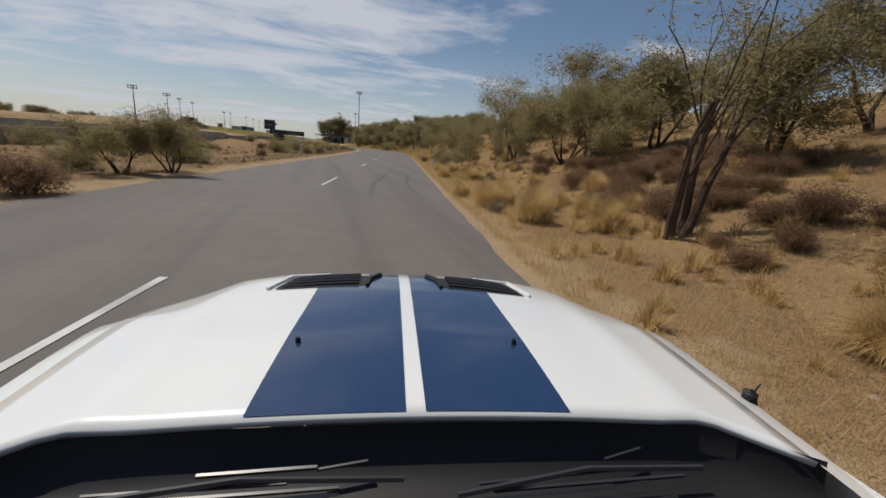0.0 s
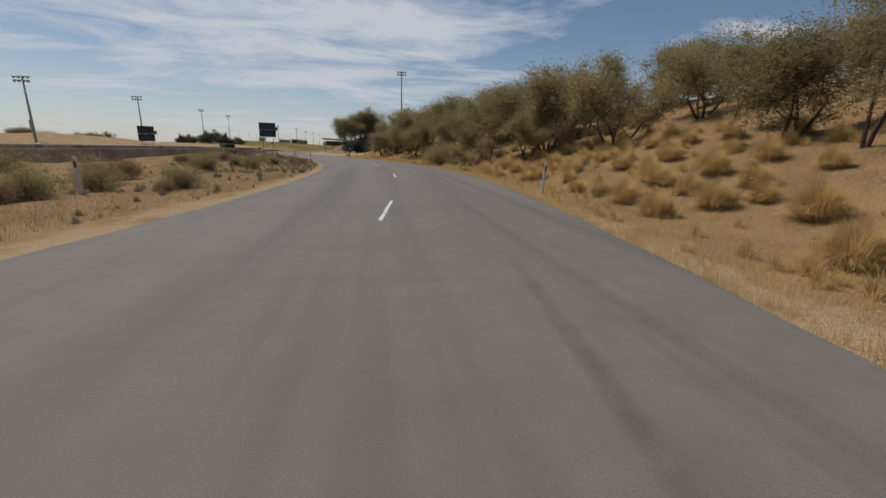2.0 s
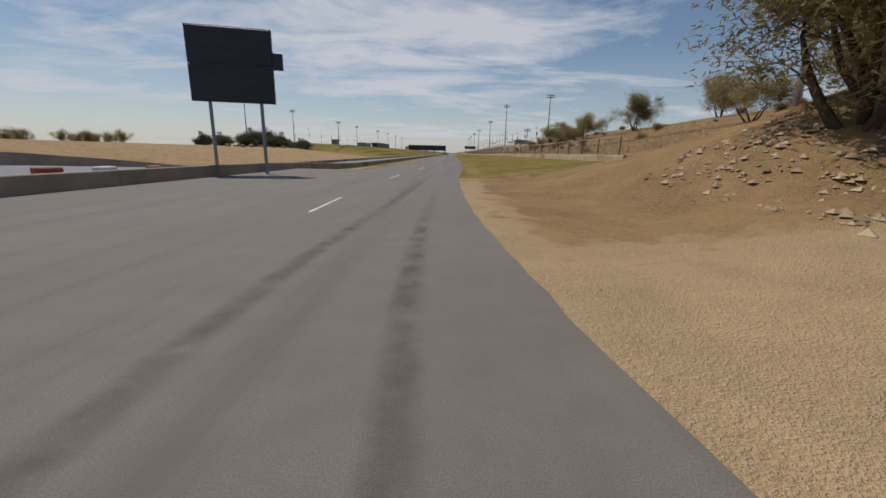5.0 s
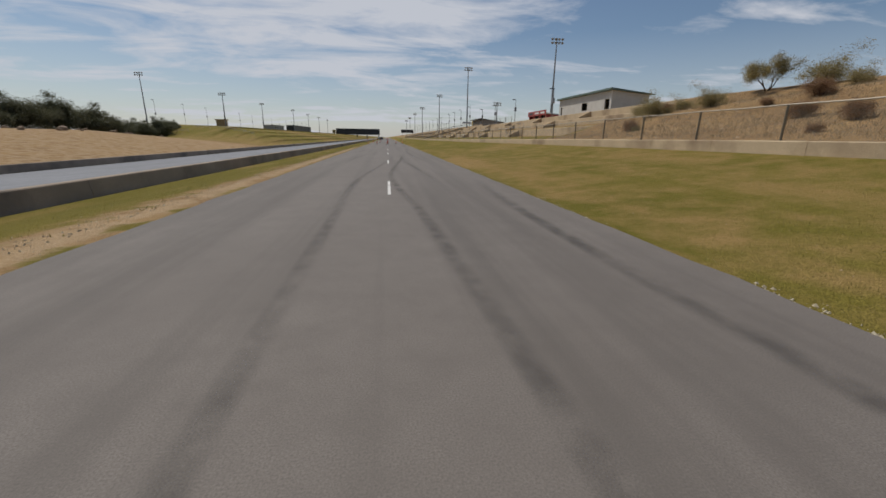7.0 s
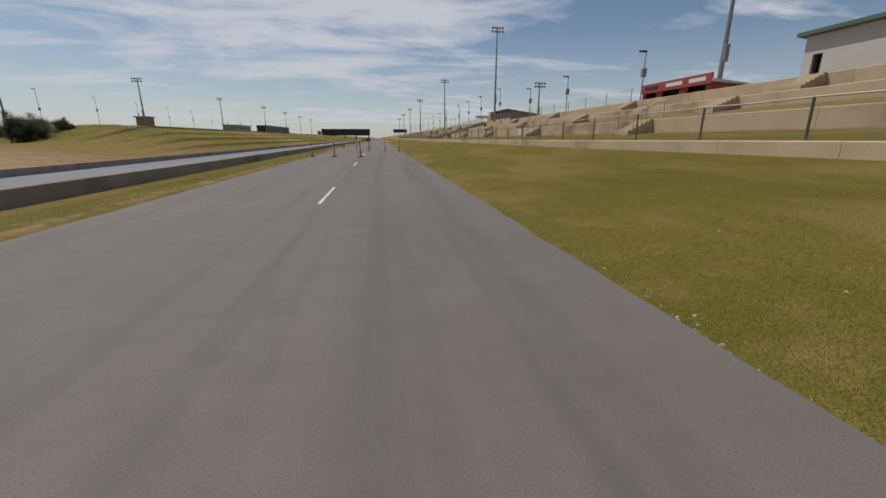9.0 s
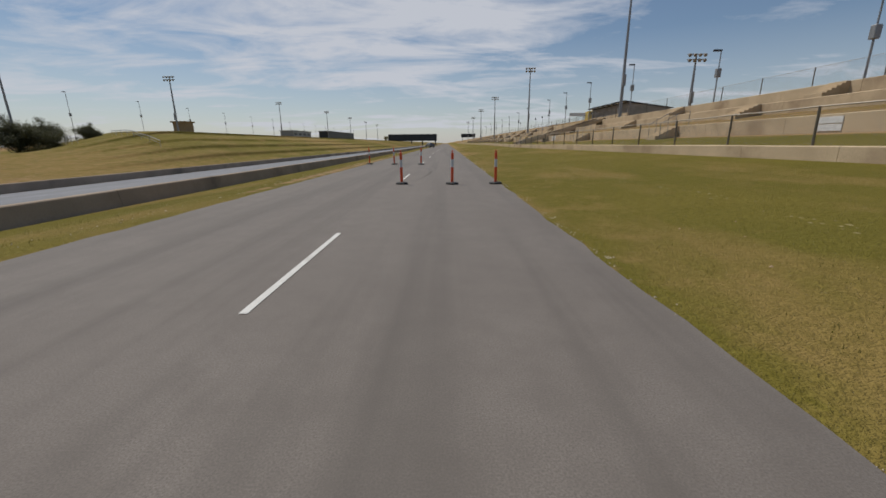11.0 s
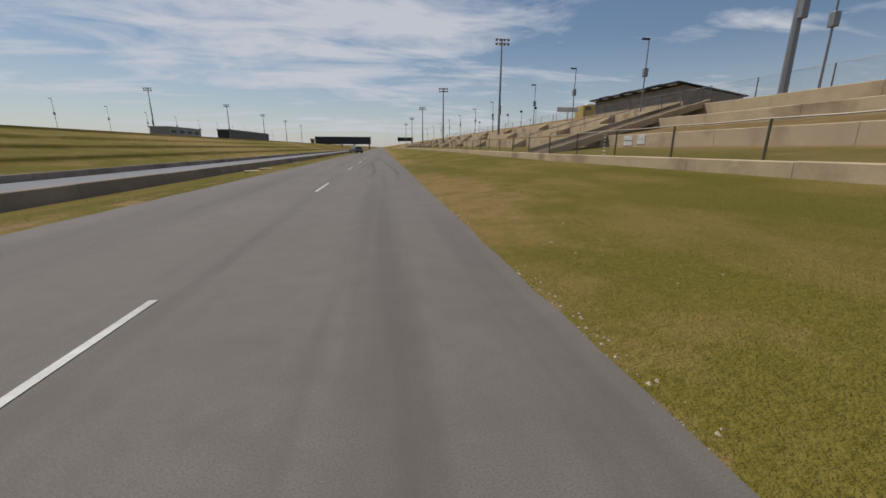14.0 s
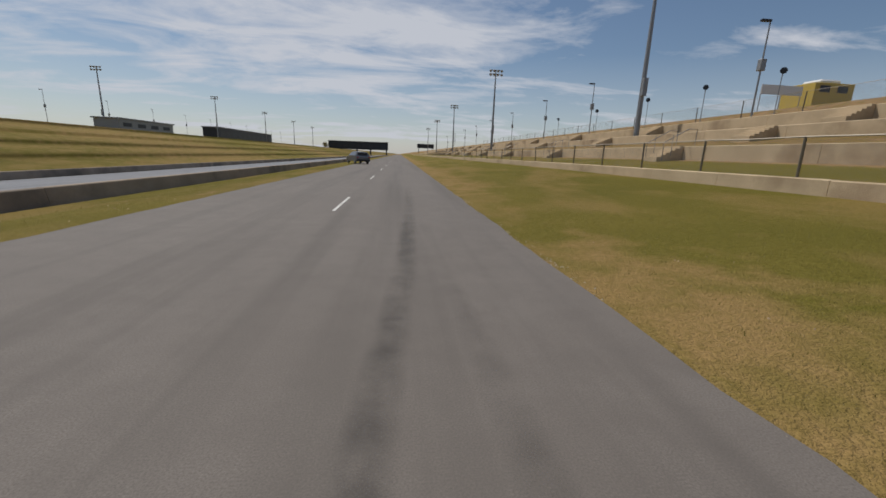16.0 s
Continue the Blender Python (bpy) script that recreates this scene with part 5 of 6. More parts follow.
    # nose and tail
    for name, y0, y1, z0, z1, mat in (("nose", 1.92, 2.1, 0.25, 0.57, white), ("grille", 2.08, 2.115, 0.42, 0.62, black), ("tail", -2.5, -2.3, 0.28, 0.86, white), ("boot_lid", -2.45, -1.75, 0.8, 0.88, white), ("cabin_floor", -1.9, 0.4, 0.2, 0.3, black)):
        bm = bmesh.new()
        w = 0.62 if name == "grille" else 0.78 if name != "cabin_floor" else 0.72
        box(bm, -w, w, y0, y1, z0, z1, 0.03, tilt)
        part(name, bm, mat, root)
    # cowl and wipers
    bm = bmesh.new()
    rows = []
    for j, (back, z) in enumerate(((-0.004, 0.872), (0.012, 0.82), (0.07, 0.79), (0.14, 0.80), (0.20, 0.845), (0.24, 0.885))):
        row = []
        for i in range(25):
            x = 0.755 * (i / 12 - 1)
            row.append(bm.verts.new(tilt @ Vector((x, rear(x) - back * (1 - 0.5 * (x / 0.8) ** 4), z - 0.03 * (x / 0.8) ** 2))))
        rows.append(row)
    for a, b in zip(rows, rows[1:]):
        for i in range(24):
            bm.faces.new((a[i], a[i + 1], b[i + 1], b[i]))
    part("cowl", bm, black, root, "black plastic cowl panel", smooth=True)
    for x0, x1, y0, y1 in ((-0.52, -0.02, 0.49, 0.53), (0.06, 0.52, 0.485, 0.53)):
        bm = bmesh.new()
        tube(bm, [tilt @ Vector((x0, y0, 0.835)), tilt @ Vector(((x0 + x1) / 2, (y0 + y1) / 2 + 0.012, 0.842)), tilt @ Vector((x1, y1, 0.825))], 0.005, 6)
        arm = part("wiper", bm, gloss, root)
        # wiper blade, tripled so the extra tubes draw bright reflected streaks
        for k in range(3):
            bm = bmesh.new()
            tube(bm, [tilt @ Vector((x0 - 0.04, y0 - 0.012 - 0.016 * k, 0.834)), tilt @ Vector((x0 + 0.2, y0 - 0.005 - 0.016 * k, 0.838)), tilt @ Vector((x1 - 0.1, y1 - 0.03 - 0.016 * k, 0.83))], 0.0035, 4)
            part("wiper_blade", bm, gloss, arm)
    # washer hose, plus added metal tubes shaped as sun glints on the cowl
    for x0, x1, y0, y1, r in ((-0.34, -0.16, 0.545, 0.55, 0.004), (-0.16, -0.08, 0.55, 0.56, 0.003), (0.34, 0.42, 0.552, 0.57, 0.003), (-0.48, -0.2, 0.515, 0.52, 0.003), (-0.42, -0.12, 0.50, 0.508, 0.0035), (0.1, 0.34, 0.51, 0.522, 0.003), (0.12, 0.46, 0.495, 0.505, 0.0035)):
        bm = bmesh.new()
        tube(bm, [tilt @ Vector((x0, y0, 0.83)), tilt @ Vector((x1, y1, 0.835))], r, 5)
        part("washer_hose", bm, gloss, root)
    bm = bmesh.new()
    p = Vector((0.80, 0.72, lid(0.80, 0.72)))
    tube(bm, [tilt @ (p + Vector((0, 0, -0.01))), tilt @ (p + Vector((0, 0, 0.016))), tilt @ (p + Vector((0, -0.004, 0.022)))], [0.02, 0.016, 0.006], 10)
    tube(bm, [tilt @ (p + Vector((0.004, -0.004, 0.02))), tilt @ (p + Vector((0.008, -0.01, 0.045)))], 0.002, 5)
    part("aerial_base", bm, black, root)
    # glasshouse: windscreen, roof, side and rear glass
    def sheet(name, quad, mat):
        bm = bmesh.new()
        bm.faces.new([bm.verts.new(tilt @ Vector(q)) for q in quad])
        ob = part(name, bm, mat, root)
        th = ob.modifiers.new("thickness", "SOLIDIFY")
        th.thickness = 0.02
    sheet("windscreen", ((-0.74, 0.355, 0.875), (0.74, 0.355, 0.875), (0.56, -0.42, 1.29), (-0.56, -0.42, 1.29)), glass)
    sheet("roof", ((-0.56, -0.44, 1.315), (0.56, -0.44, 1.315), (0.54, -1.2, 1.33), (-0.54, -1.2, 1.33)), white)
    sheet("rear_window", ((-0.54, -1.22, 1.325), (0.54, -1.22, 1.325), (0.66, -2.0, 0.93), (-0.66, -2.0, 0.93)), glass)
    for s in (-1, 1):
        sheet("side_window", ((s * 0.90, 0.36, 0.84), (s * 0.575, -0.43, 1.30), (s * 0.555, -1.2, 1.315), (s * 0.88, -1.85, 0.86)), glass)


sports_car()


# ---- plants ----
def leaf_cloud(centres, radii, count, size, rng, droop=0.3):
    """Many small single leaves in clumps, as one mesh."""
    verts, faces = [], []
    for _ in range(count):
        k = rng.randrange(len(centres))
        c, r = centres[k], radii[k]
        d = Vector((rng.gauss(0, 1), rng.gauss(0, 1), rng.gauss(0, 0.8)))
        d = d.normalized() * (r * rng.random() ** 0.72)
        p = c + d
        a = Vector((rng.gauss(0, 1), rng.gauss(0, 1), rng.gauss(-droop, 0.6))).normalized()
        b = a.cross(Vector((rng.gauss(0, 1), rng.gauss(0, 1), rng.gauss(0, 1)))).normalized()
        l, w = size * rng.uniform(0.8, 1.5), size * rng.uniform(0.2, 0.32)
        n = len(verts)
        verts += [p + b * w * 0.5, p - b * w * 0.5, p + a * l]
        faces.append((n, n + 1, n + 2))
    return verts, faces


def tree(name, seed, high, spread, leafm, label, stems=1, leaves=7000, size=0.13, lean=0.1, low=0.35, clump=0.5, fill=0.5, flare=0.45, girth=1.0):
    rng = random.Random(seed)
    root = empty(name, pose(0, 0, 0), label, "tree")
    trunk = bmesh.new()
    tips, sizes = [], []

    def limb(p, d, length, r, depth):
        pts, rad = [p], [r]
        q = p
        for k in range(4):
            d = (d + Vector((rng.gauss(0, 0.16), rng.gauss(0, 0.16), rng.gauss(0.05, 0.1)))).normalized()
            q = q + d * length / 4
            pts.append(q)
            rad.append(r * (1 - 0.16 * (k + 1)))
        tube(trunk, pts, rad, 6 if depth < 2 else 4)
        if depth >= 3 or r < 0.012:
            tips.append(q)
            sizes.append(clump * rng.uniform(0.75, 1.3))
            if rng.random() < 0.6:
                tips.append(pts[2])
                sizes.append(clump * 0.7)
            return
        for k in range(rng.choice((2, 3, 3)) if depth else rng.choice((3, 4))):
            start = pts[rng.choice((2, 3, 4, 4))]
            out = Vector((rng.gauss(0, 1), rng.gauss(0, 1), 0)).normalized()
            nd = (d * 0.55 + out * spread / high * rng.uniform(0.8, 1.5) + Vector((0, 0, 0.25))).normalized()
            limb(start, nd, length * rng.uniform(0.6, 0.8), rad[-1] * rng.uniform(0.55, 0.75), depth + 1)

    for s in range(stems):
        a = math.tau * (s + rng.random() * 0.5) / stems
        out = Vector((math.cos(a), math.sin(a), 0)) * (flare if stems > 1 else lean)
        limb(Vector((0.05 * math.cos(a), 0.05 * math.sin(a), -0.2)), (Vector((0, 0, 1)) + out).normalized(), high * (low + 0.03 * rng.random()), (0.055 if stems > 1 else 0.075) * girth * high / 4, 0)
    part("trunk", trunk, M_BARK, root)
    for k in range(len(tips)):
        if rng.random() < fill:
            tips.append(tips[k] + Vector((rng.gauss(0, 0.35), rng.gauss(0, 0.35), rng.gauss(-0.25, 0.3))) * clump * 1.6)
            sizes.append(clump * rng.uniform(0.6, 1.1))
    v, f = leaf_cloud(tips, sizes, leaves, size, rng)
    me = bpy.data.meshes.new("crown")
    me.from_pydata(v, [], f)
    me.materials.append(leafm)
    crown = new("crown", me)
    crown.parent = root
    return root


TREES = {
    "open": tree("acacia", 11, 5.0, 3.0, M_LEAF, "open olive-green acacia with bare forking stems", 4, 14000, 0.09, low=0.42, clump=0.62),
    "open2": tree("acacia", 23, 4.8, 3.4, M_LEAF, "spreading olive-green acacia with a leaning trunk", 2, 16000, 0.1, 0.18, 0.36, 0.6, flare=0.22),
    "dense": tree("scrub_tree", 37, 5.6, 3.4, M_LEAF_DARK, "dense dark green scrub tree", 3, 21000, 0.115, low=0.30, clump=0.72, fill=0.6),
    "dense2": tree("scrub_tree", 41, 5.4, 3.8, M_LEAF, "dense grey-green scrub tree with low branches", 4, 21000, 0.11, low=0.30, clump=0.68, fill=0.5),
    "forked": tree("acacia", 17, 5.2, 1.5, M_LEAF, "thin upright acacia with dark forking bare stems", 3, 2600, 0.07, low=0.34, clump=0.55, fill=0.3, flare=0.07, girth=1.0),
    "slim": tree("acacia", 29, 5.4, 1.7, M_LEAF, "slender leafy acacia with thin dark forking stems", 2, 6500, 0.075, low=0.34, clump=0.55, fill=0.4, flare=0.1, girth=0.55),
    "olive": tree("olive_tree", 97, 4.6, 3.4, M_LEAF, "dense round grey-green tree with a short dark forking trunk", 3, 24000, 0.075, low=0.27, clump=0.62, fill=0.7, flare=0.3, girth=1.1),
    "sapling": tree("sapling", 83, 2.0, 1.2, M_LEAF, "almost bare twiggy sapling on dry ground", 1, 420, 0.05, 0.08, 0.34, clump=0.2, fill=0.2, girth=0.75),
    "gum": tree("gum_tree", 71, 9.0, 7.5, M_LEAF_GUM, "large dense dark green tree with a rounded crown", 3, 30000, 0.26, low=0.27, clump=1.35, fill=0.9),
    "bush": tree("shrub", 53, 2.0, 1.9, M_LEAF_BRONZE, "low bronze-brown shrub on dry ground", 6, 9000, 0.07, low=0.30, clump=0.42, fill=0.8),
    "bush2": tree("shrub", 59, 2.2, 2.0, M_LEAF, "low grey-green shrub on dry ground", 6, 12000, 0.065, low=0.30, clump=0.46, fill=0.8),
}


def plant(kind, x, y, scale=1.0, turn=0.0, sink=0.05):
    m = pose(x, y, ground_z(x, y) - sink, 0, 0, turn) @ Matrix.Diagonal((scale, scale, scale * (0.92 + 0.16 * ((x * 7 + y * 3) % 1)), 1))
    PLAN.setdefault(kind, []).append(m)


PLAN = {}
for k, (kind, x, y, s) in enumerate([
        # beside the bend, hill side
        ("forked", 13.8, -292.6, 1.35), ("dense2", 28.4, -269.8, 1.15), ("open2", 20.3, -273.0, 0.9), ("bush2", 21.6, -261.2, 1.25), ("bush2", 19.4, -262.2, 1.0), ("bush2", 20.4, -263.4, 0.9), ("bush", 18.1, -259.3, 0.6), ("dense2", 27.7, -256.8, 0.7), ("open", 22.4, -270.0, 1.1), ("dense", 24.5, -281.0, 1.2), ("dense2", 25.5, -289.0, 1.3), ("open2", 19.0, -283.0, 1.0),
        ("bush", 13.2, -294.3, 0.36), ("bush", 14.3, -294.1, 0.42), ("bush", 15.1, -293.2, 0.5), ("bush", 14.5, -292.2, 0.45), ("bush", 13.7, -293.5, 0.3), ("bush", 15.9, -294.4, 0.5), ("slim", 15.9, -277.0, 0.85), ("bush", 16.5, -276.9, 0.3), ("bush", 17.1, -277.4, 0.36), ("bush", 16.8, -278.3, 0.32), ("slim", 18.6, -274.6, 0.7), ("open", 22.3, -248.5, 0.75), ("bush2", 21.4, -254.2, 1.05), ("dense", 33.6, -253.1, 1.1), ("sapling", 23.3, -196.9, 0.95), ("bush2", 22.6, -195.6, 0.28), ("open2", 24.5, -241.5, 0.72), ("open", 27.3, -241.8, 0.95), ("open2", 29.2, -236.6, 0.9), ("open", 30.9, -239.4, 0.95), ("dense2", 35, -246, 1.15), ("dense", 38, -238, 1.2),
        ("dense2", 36.1, -200.4, 1.1), ("dense", 46.5, -199.0, 1.2), ("dense2", 36.9, -197.0, 1.0), ("dense", 44, -216, 0.8), ("bush2", 38.5, -224, 1.1), ("bush", 39.3, -229.0, 1.3), ("dense", 46, -233, 0.8), ("open2", 27.9, -203.0, 1.0), ("open2", 26.0, -206.8, 0.66), ("dense2", 29.3, -207.6, 0.8), ("bush2", 24.5, -199.3, 1.1), ("bush", 26.5, -198.4, 0.8), ("dense2", 31.6, -205.3, 1.15),
        ("dense", 28.4, -194.0, 0.62), ("bush2", 25.0, -197.3, 1.3), ("dense2", 21.2, -168.7, 0.85), ("dense2", 24.5, -178.2, 0.95), ("open", 25.8, -195.1, 0.5), ("dense", 29.4, -174.9, 1.1), ("dense2", 31.4, -183.0, 1.15), ("open2", 22.9, -171.7, 1.45), ("dense2", 27.0, -174.0, 1.45),
        ("dense", 28.7, -158.0, 1.0), ("dense2", 33, -167, 1.2), ("dense", 34, -190, 1.2), ("dense2", 30.5, -191, 1.0), ("dense", 40, -180, 1.3), ("dense2", 33, -212, 0.9), ("open2", 31, -256, 1.0), ("dense", 36, -266, 1.2), ("dense2", 32, -278, 1.2), ("dense", 34, -295, 1.3), ("dense2", 28, -300, 1.2), ("open", 16.5, -304, 1.1),
        ("dense", 48, -250, 1.3), ("dense2", 50, -225, 1.3), ("dense", 47, -270, 1.3), ("dense2", 45, -205, 1.2),
        # ridge behind the shelter
        ("dense2", 20.0, -124.0, 1.1), ("dense", 24.0, -120.0, 1.2), ("dense2", 23.0, -112.0, 1.1), ("dense", 26.0, -104.0, 1.2),
        # slope above the straight
        ("dense2", 19.8, -76.0, 0.95), ("dense2", 16.9, -82.6, 0.95), ("open2", 18.4, -79.4, 0.95), ("dense2", 21.4, -77.2, 0.9), ("open", 20.6, -70.6, 0.5), ("dense2", 20.0, -85.5, 1.1), ("dense", 22.5, -95.0, 1.2), ("bush2", 22.4, -71.0, 1.3), ("dense2", 26.0, -55.6, 0.72), ("bush2", 27.0, -58.5, 1.5), ("bush2", 26.0, -61.3, 0.95),
        ("bush2", 18.6, -54.5, 1.2), ("bush2", 20.0, -58.0, 1.1), ("bush", 15.4, -57.0, 0.75), ("bush", 17.5, -66.0, 0.8), ("bush2", 19.2, -52.0, 0.9), ("bush", 20.5, -64.0, 0.9), ("bush2", 22.0, -53.0, 1.0),
        # scrub left of the bend
        ("bush", 3.0, -288.9, 0.85), ("dense2", 3.7, -283.5, 0.58), ("dense2", 2.7, -284.4, 0.5), ("bush2", 1.2, -283.6, 0.8), ("bush2", 2.6, -278.5, 1.3), ("bush2", 5.0, -262.0, 1.1), ("bush2", 6.2, -249.0, 1.3), ("bush2", 5.2, -246.0, 1.2), ("bush2", 8.2, -254.0, 0.9), ("bush", 2.0, -246.0, 0.9), ("bush2", 9.8, -240.5, 0.9), ("bush2", 9.4, -217.7, 1.0),
        ("bush2", 4.1, -232.3, 1.0), ("bush2", 10.9, -222.8, 0.8), ("bush", 8.2, -214.1, 1.1), ("bush2", 10.5, -219.6, 0.8), ("bush", 12.3, -226.0, 0.55), ("bush", 11.2, -224.0, 0.6), ("bush2", 8.6, -222.0, 0.95), ("bush", 13.4, -221.6, 0.4), ("bush2", 12.2, -198.0, 0.62), ("bush2", 9.4, -203.0, 0.75), ("bush", 12.9, -199.8, 0.36), ("bush", 13.4, -202.4, 0.32), ("bush2", 9.4, -208.5, 1.0), ("bush2", 10.6, -204.4, 0.9), ("bush", 8.5, -206.7, 0.9), ("bush2", 10.4, -197.7, 0.7), ("bush2", 11.0, -199.2, 0.75), ("bush2", 6.2, -180.6, 0.75), ("bush", 3.0, -222, 1.0), ("bush2", 0.5, -210, 1.1), ("bush", 4.6, -200, 0.9), ("bush2", -1.5, -228, 1.0), ("bush", -3.5, -250, 1.2), ("bush2", -2, -262, 1.2), ("bush2", -4, -275, 1.2)]):
    if -215 < y < -165 and 22 < x < 38 and s > 0.8:
        s *= 1.2
    if y < -272 and x > centre_x(y) + 9 and s > 0.95:
        s *= 1.2
    if -272 < y < -160 and x > centre_x(y) + 4 and s > 0.7:
        s *= 1.38 if kind in ("dense", "dense2", "open2") else 1.2
    plant(kind, x, y, min(s, 1.8 if y < -150 else 2.2), (k * 67) % 360)
def crown_top(kind):
    return max(v.co.z for ob in TREES[kind].children if ob.name.startswith("crown") for v in ob.data.vertices)


for k, (kind, x, y, top) in enumerate([("dense", 11.6, -132.0, 9.6), ("dense2", 13.4, -130.6, 10.2), ("dense", 15.2, -132.2, 10.6), ("dense2", 17.4, -131.0, 11.0), ("dense", 18.6, -133.0, 9.6), ("slim", 20.4, -132.0, 9.2),
                                       ("dense2", 22.4, -130.5, 8.0), ("open2", 25.4, -131.5, 8.8), ("dense2", 28.8, -131.8, 9.8), ("open2", 31.2, -131.5, 10.0), ("dense2", 33.0, -131.2, 9.2), ("dense", 35.6, -131.6, 9.3), ("open2", 38.2, -132.0, 9.4), ("dense2", 41.5, -133.0, 9.6),
                                       ("dense2", 14.5, -133.6, 7.6), ("dense2", 17.0, -134.0, 7.8), ("dense", 33.7, -221.5, 6.4), ("slim", 32.2, -224.8, 7.2), ("slim", 34.6, -218.0, 7.4), ("dense2", 40.5, -209.5, 9.0), ("open2", 37.6, -199.9, 9.6), ("dense2", 23.5, -183.9, 4.8), ("dense2", 27.2, -184.8, 5.2), ("dense", 31.6, -185.2, 6.8), ("slim", 29.3, -190.1, 6.4), ("slim", 32.6, -187.0, 7.0), ("open2", 25.4, -180.5, 5.0), ("olive", 19.9, -176.3, 4.2), ("olive", 21.8, -177.6, 4.6), ("olive", 20.6, -170.6, 3.9), ("olive", 23.6, -175.4, 5.2), ("dense2", 20.1, -279.9, 5.4), ("open2", 22.4, -278.4, 7.2)]):
    plant(kind, x, y, (top - ground_z(x, y) + 0.1) / crown_top(kind), k * 83, 0.1)
rng = random.Random(31)
taken = [m.translation.to_2d() for ms in PLAN.values() for m in ms]
for k in range(400):
    y = rng.uniform(-312, -166)
    x = float(centre_x(y)) + rng.uniform(9, 44)
    d = x - float(centre_x(y))
    low = rng.random() < 0.45
    if min((Vector((x, y)) - q).length for q in taken) < (2.2 if low else 4.2) or (-250 < y < -212 and d < 16):
        continue
    taken.append(Vector((x, y)))
    if low and d < 18:
        plant(rng.choice(("bush", "bush", "bush2")), x, y, rng.uniform(0.55, 1.0), rng.uniform(0, 360))
    elif not low and d > 12:
        plant(rng.choice(("dense", "dense2", "dense2", "open2")), x, y, rng.uniform(1.1, 1.7), rng.uniform(0, 360))
    if len(taken) > 235:
        break
# low scrub and brushwood under the trees where the bend opens
for k in range(44):
    y = rng.uniform(-208, -180)
    plant(rng.choice(("bush", "bush", "bush2")), float(centre_x(y)) + rng.uniform(9.2, 17), y, rng.uniform(0.4, 0.85), rng.uniform(0, 360))
for k in range(24):
    y = rng.uniform(-206, -176)
    plant(rng.choice(("bush", "bush", "bush2")), float(centre_x(y)) - rng.uniform(5.4, 12), y, rng.uniform(0.2, 0.5), rng.uniform(0, 360))
# scrub on the earth bank above the straight
for k in range(32):
    plant(rng.choice(("bush", "bush2", "bush")), rng.uniform(13.6, 27), rng.uniform(-112, -51), rng.uniform(0.25, 0.75), rng.uniform(0, 360))
# brown brushwood under the trees, low scrub between the bend and the strip
for k in range(44):
    y = rng.uniform(-294.5, -286.5)
    plant("bush", float(centre_x(y)) + rng.uniform(7.4, 14.0), y, rng.uniform(0.35, 0.7), rng.uniform(0, 360))
for k in range(16):
    y = rng.uniform(-288, -282)
    plant("bush", float(centre_x(y)) + rng.uniform(8.6, 15.5), y, rng.uniform(0.4, 0.75), rng.uniform(0, 360))
for k in range(20):
    y = rng.uniform(-284, -255)
    plant("bush", float(centre_x(y)) + rng.uniform(8.5, 17), y, rng.uniform(0.45, 0.85), rng.uniform(0, 360))
for k in range(44):
    y = rng.uniform(-300, -168)
    plant(rng.choice(("bush", "bush2", "bush2")), float(centre_x(y)) - rng.uniform(6.5, 16), y, rng.uniform(0.4, 0.95), rng.uniform(0, 360))
# far tree line beyond the strip
rng = random.Random(77)
gum_top = crown_top("gum")
for k, (x, y, top) in enumerate([(-74, 13, 10.2), (-76, 23, 11.6), (-73, 31, 10.0), (-72, 4, 8.6), (-74, -7, 7.4), (-74, -18, 7.0), (-75, 40, 8.0), (-76, 49, 6.0), (-74, 57, 6.4), (-80, 66, 7.4), (-78, 73, 8.2), (-81, 80, 8.2), (-84, 60, 6.2), (-83, 94, 7.6)]):
    plant("gum", x, y, (top - ground_z(x, y) + 1.0) / gum_top, k * 71, 1.0)
far = [(-122 + rng.uniform(-6, 6), -240 + 7.5 * k + rng.uniform(-3, 3), rng.uniform(1.5, 2.1)) for k in range(34)]
far += [(-70 + rng.uniform(-3, 3), 474 + rng.uniform(-4, 4), 1.8)]
for k, (x, y, s) in enumerate(far):
    plant("dense" if k % 3 else "dense2", x, y, s, k * 53, 0.8)
for kind, places in PLAN.items():
    for m in places[:-1]:
        copy_thing(TREES[kind], m)
    TREES[kind].matrix_basis = places[-1]


M_BOULDER = surface("boulder_stone", (0.30, 0.22, 0.15), (0.20, 0.145, 0.10), 1.5, 9.0)
# boulders along the crest of the bare mound
rng = random.Random(5)
boulder_mesh = []
for k in range(3):
    bm = bmesh.new()
    bmesh.ops.create_icosphere(bm, subdivisions=2, radius=0.5)
    for v in bm.verts:
        v.co *= 1 + 0.35 * noise.noise(v.co * 2.2 + Vector((k * 9, 0, 0)))
        v.co.z *= 0.75
    boulder_mesh.append(mesh_from("boulder", bm, M_BOULDER))
for k in range(26):
    x, y = -59 + rng.uniform(-2.5, 2.5), -34 + 2.6 * k + rng.uniform(-1.2, 1.2)
    stone = tagged(new("boulder", boulder_mesh[k % 3]), "pale brown boulder lying on the bare mound", "rock", "boulders on the mound")
    s = rng.uniform(0.6, 1.5)
    stone.matrix_basis = pose(x, y, ground_z(x, y) + 0.18 * s, 0, 0, rng.uniform(0, 360)) @ Matrix.Diagonal((s, s, s, 1))


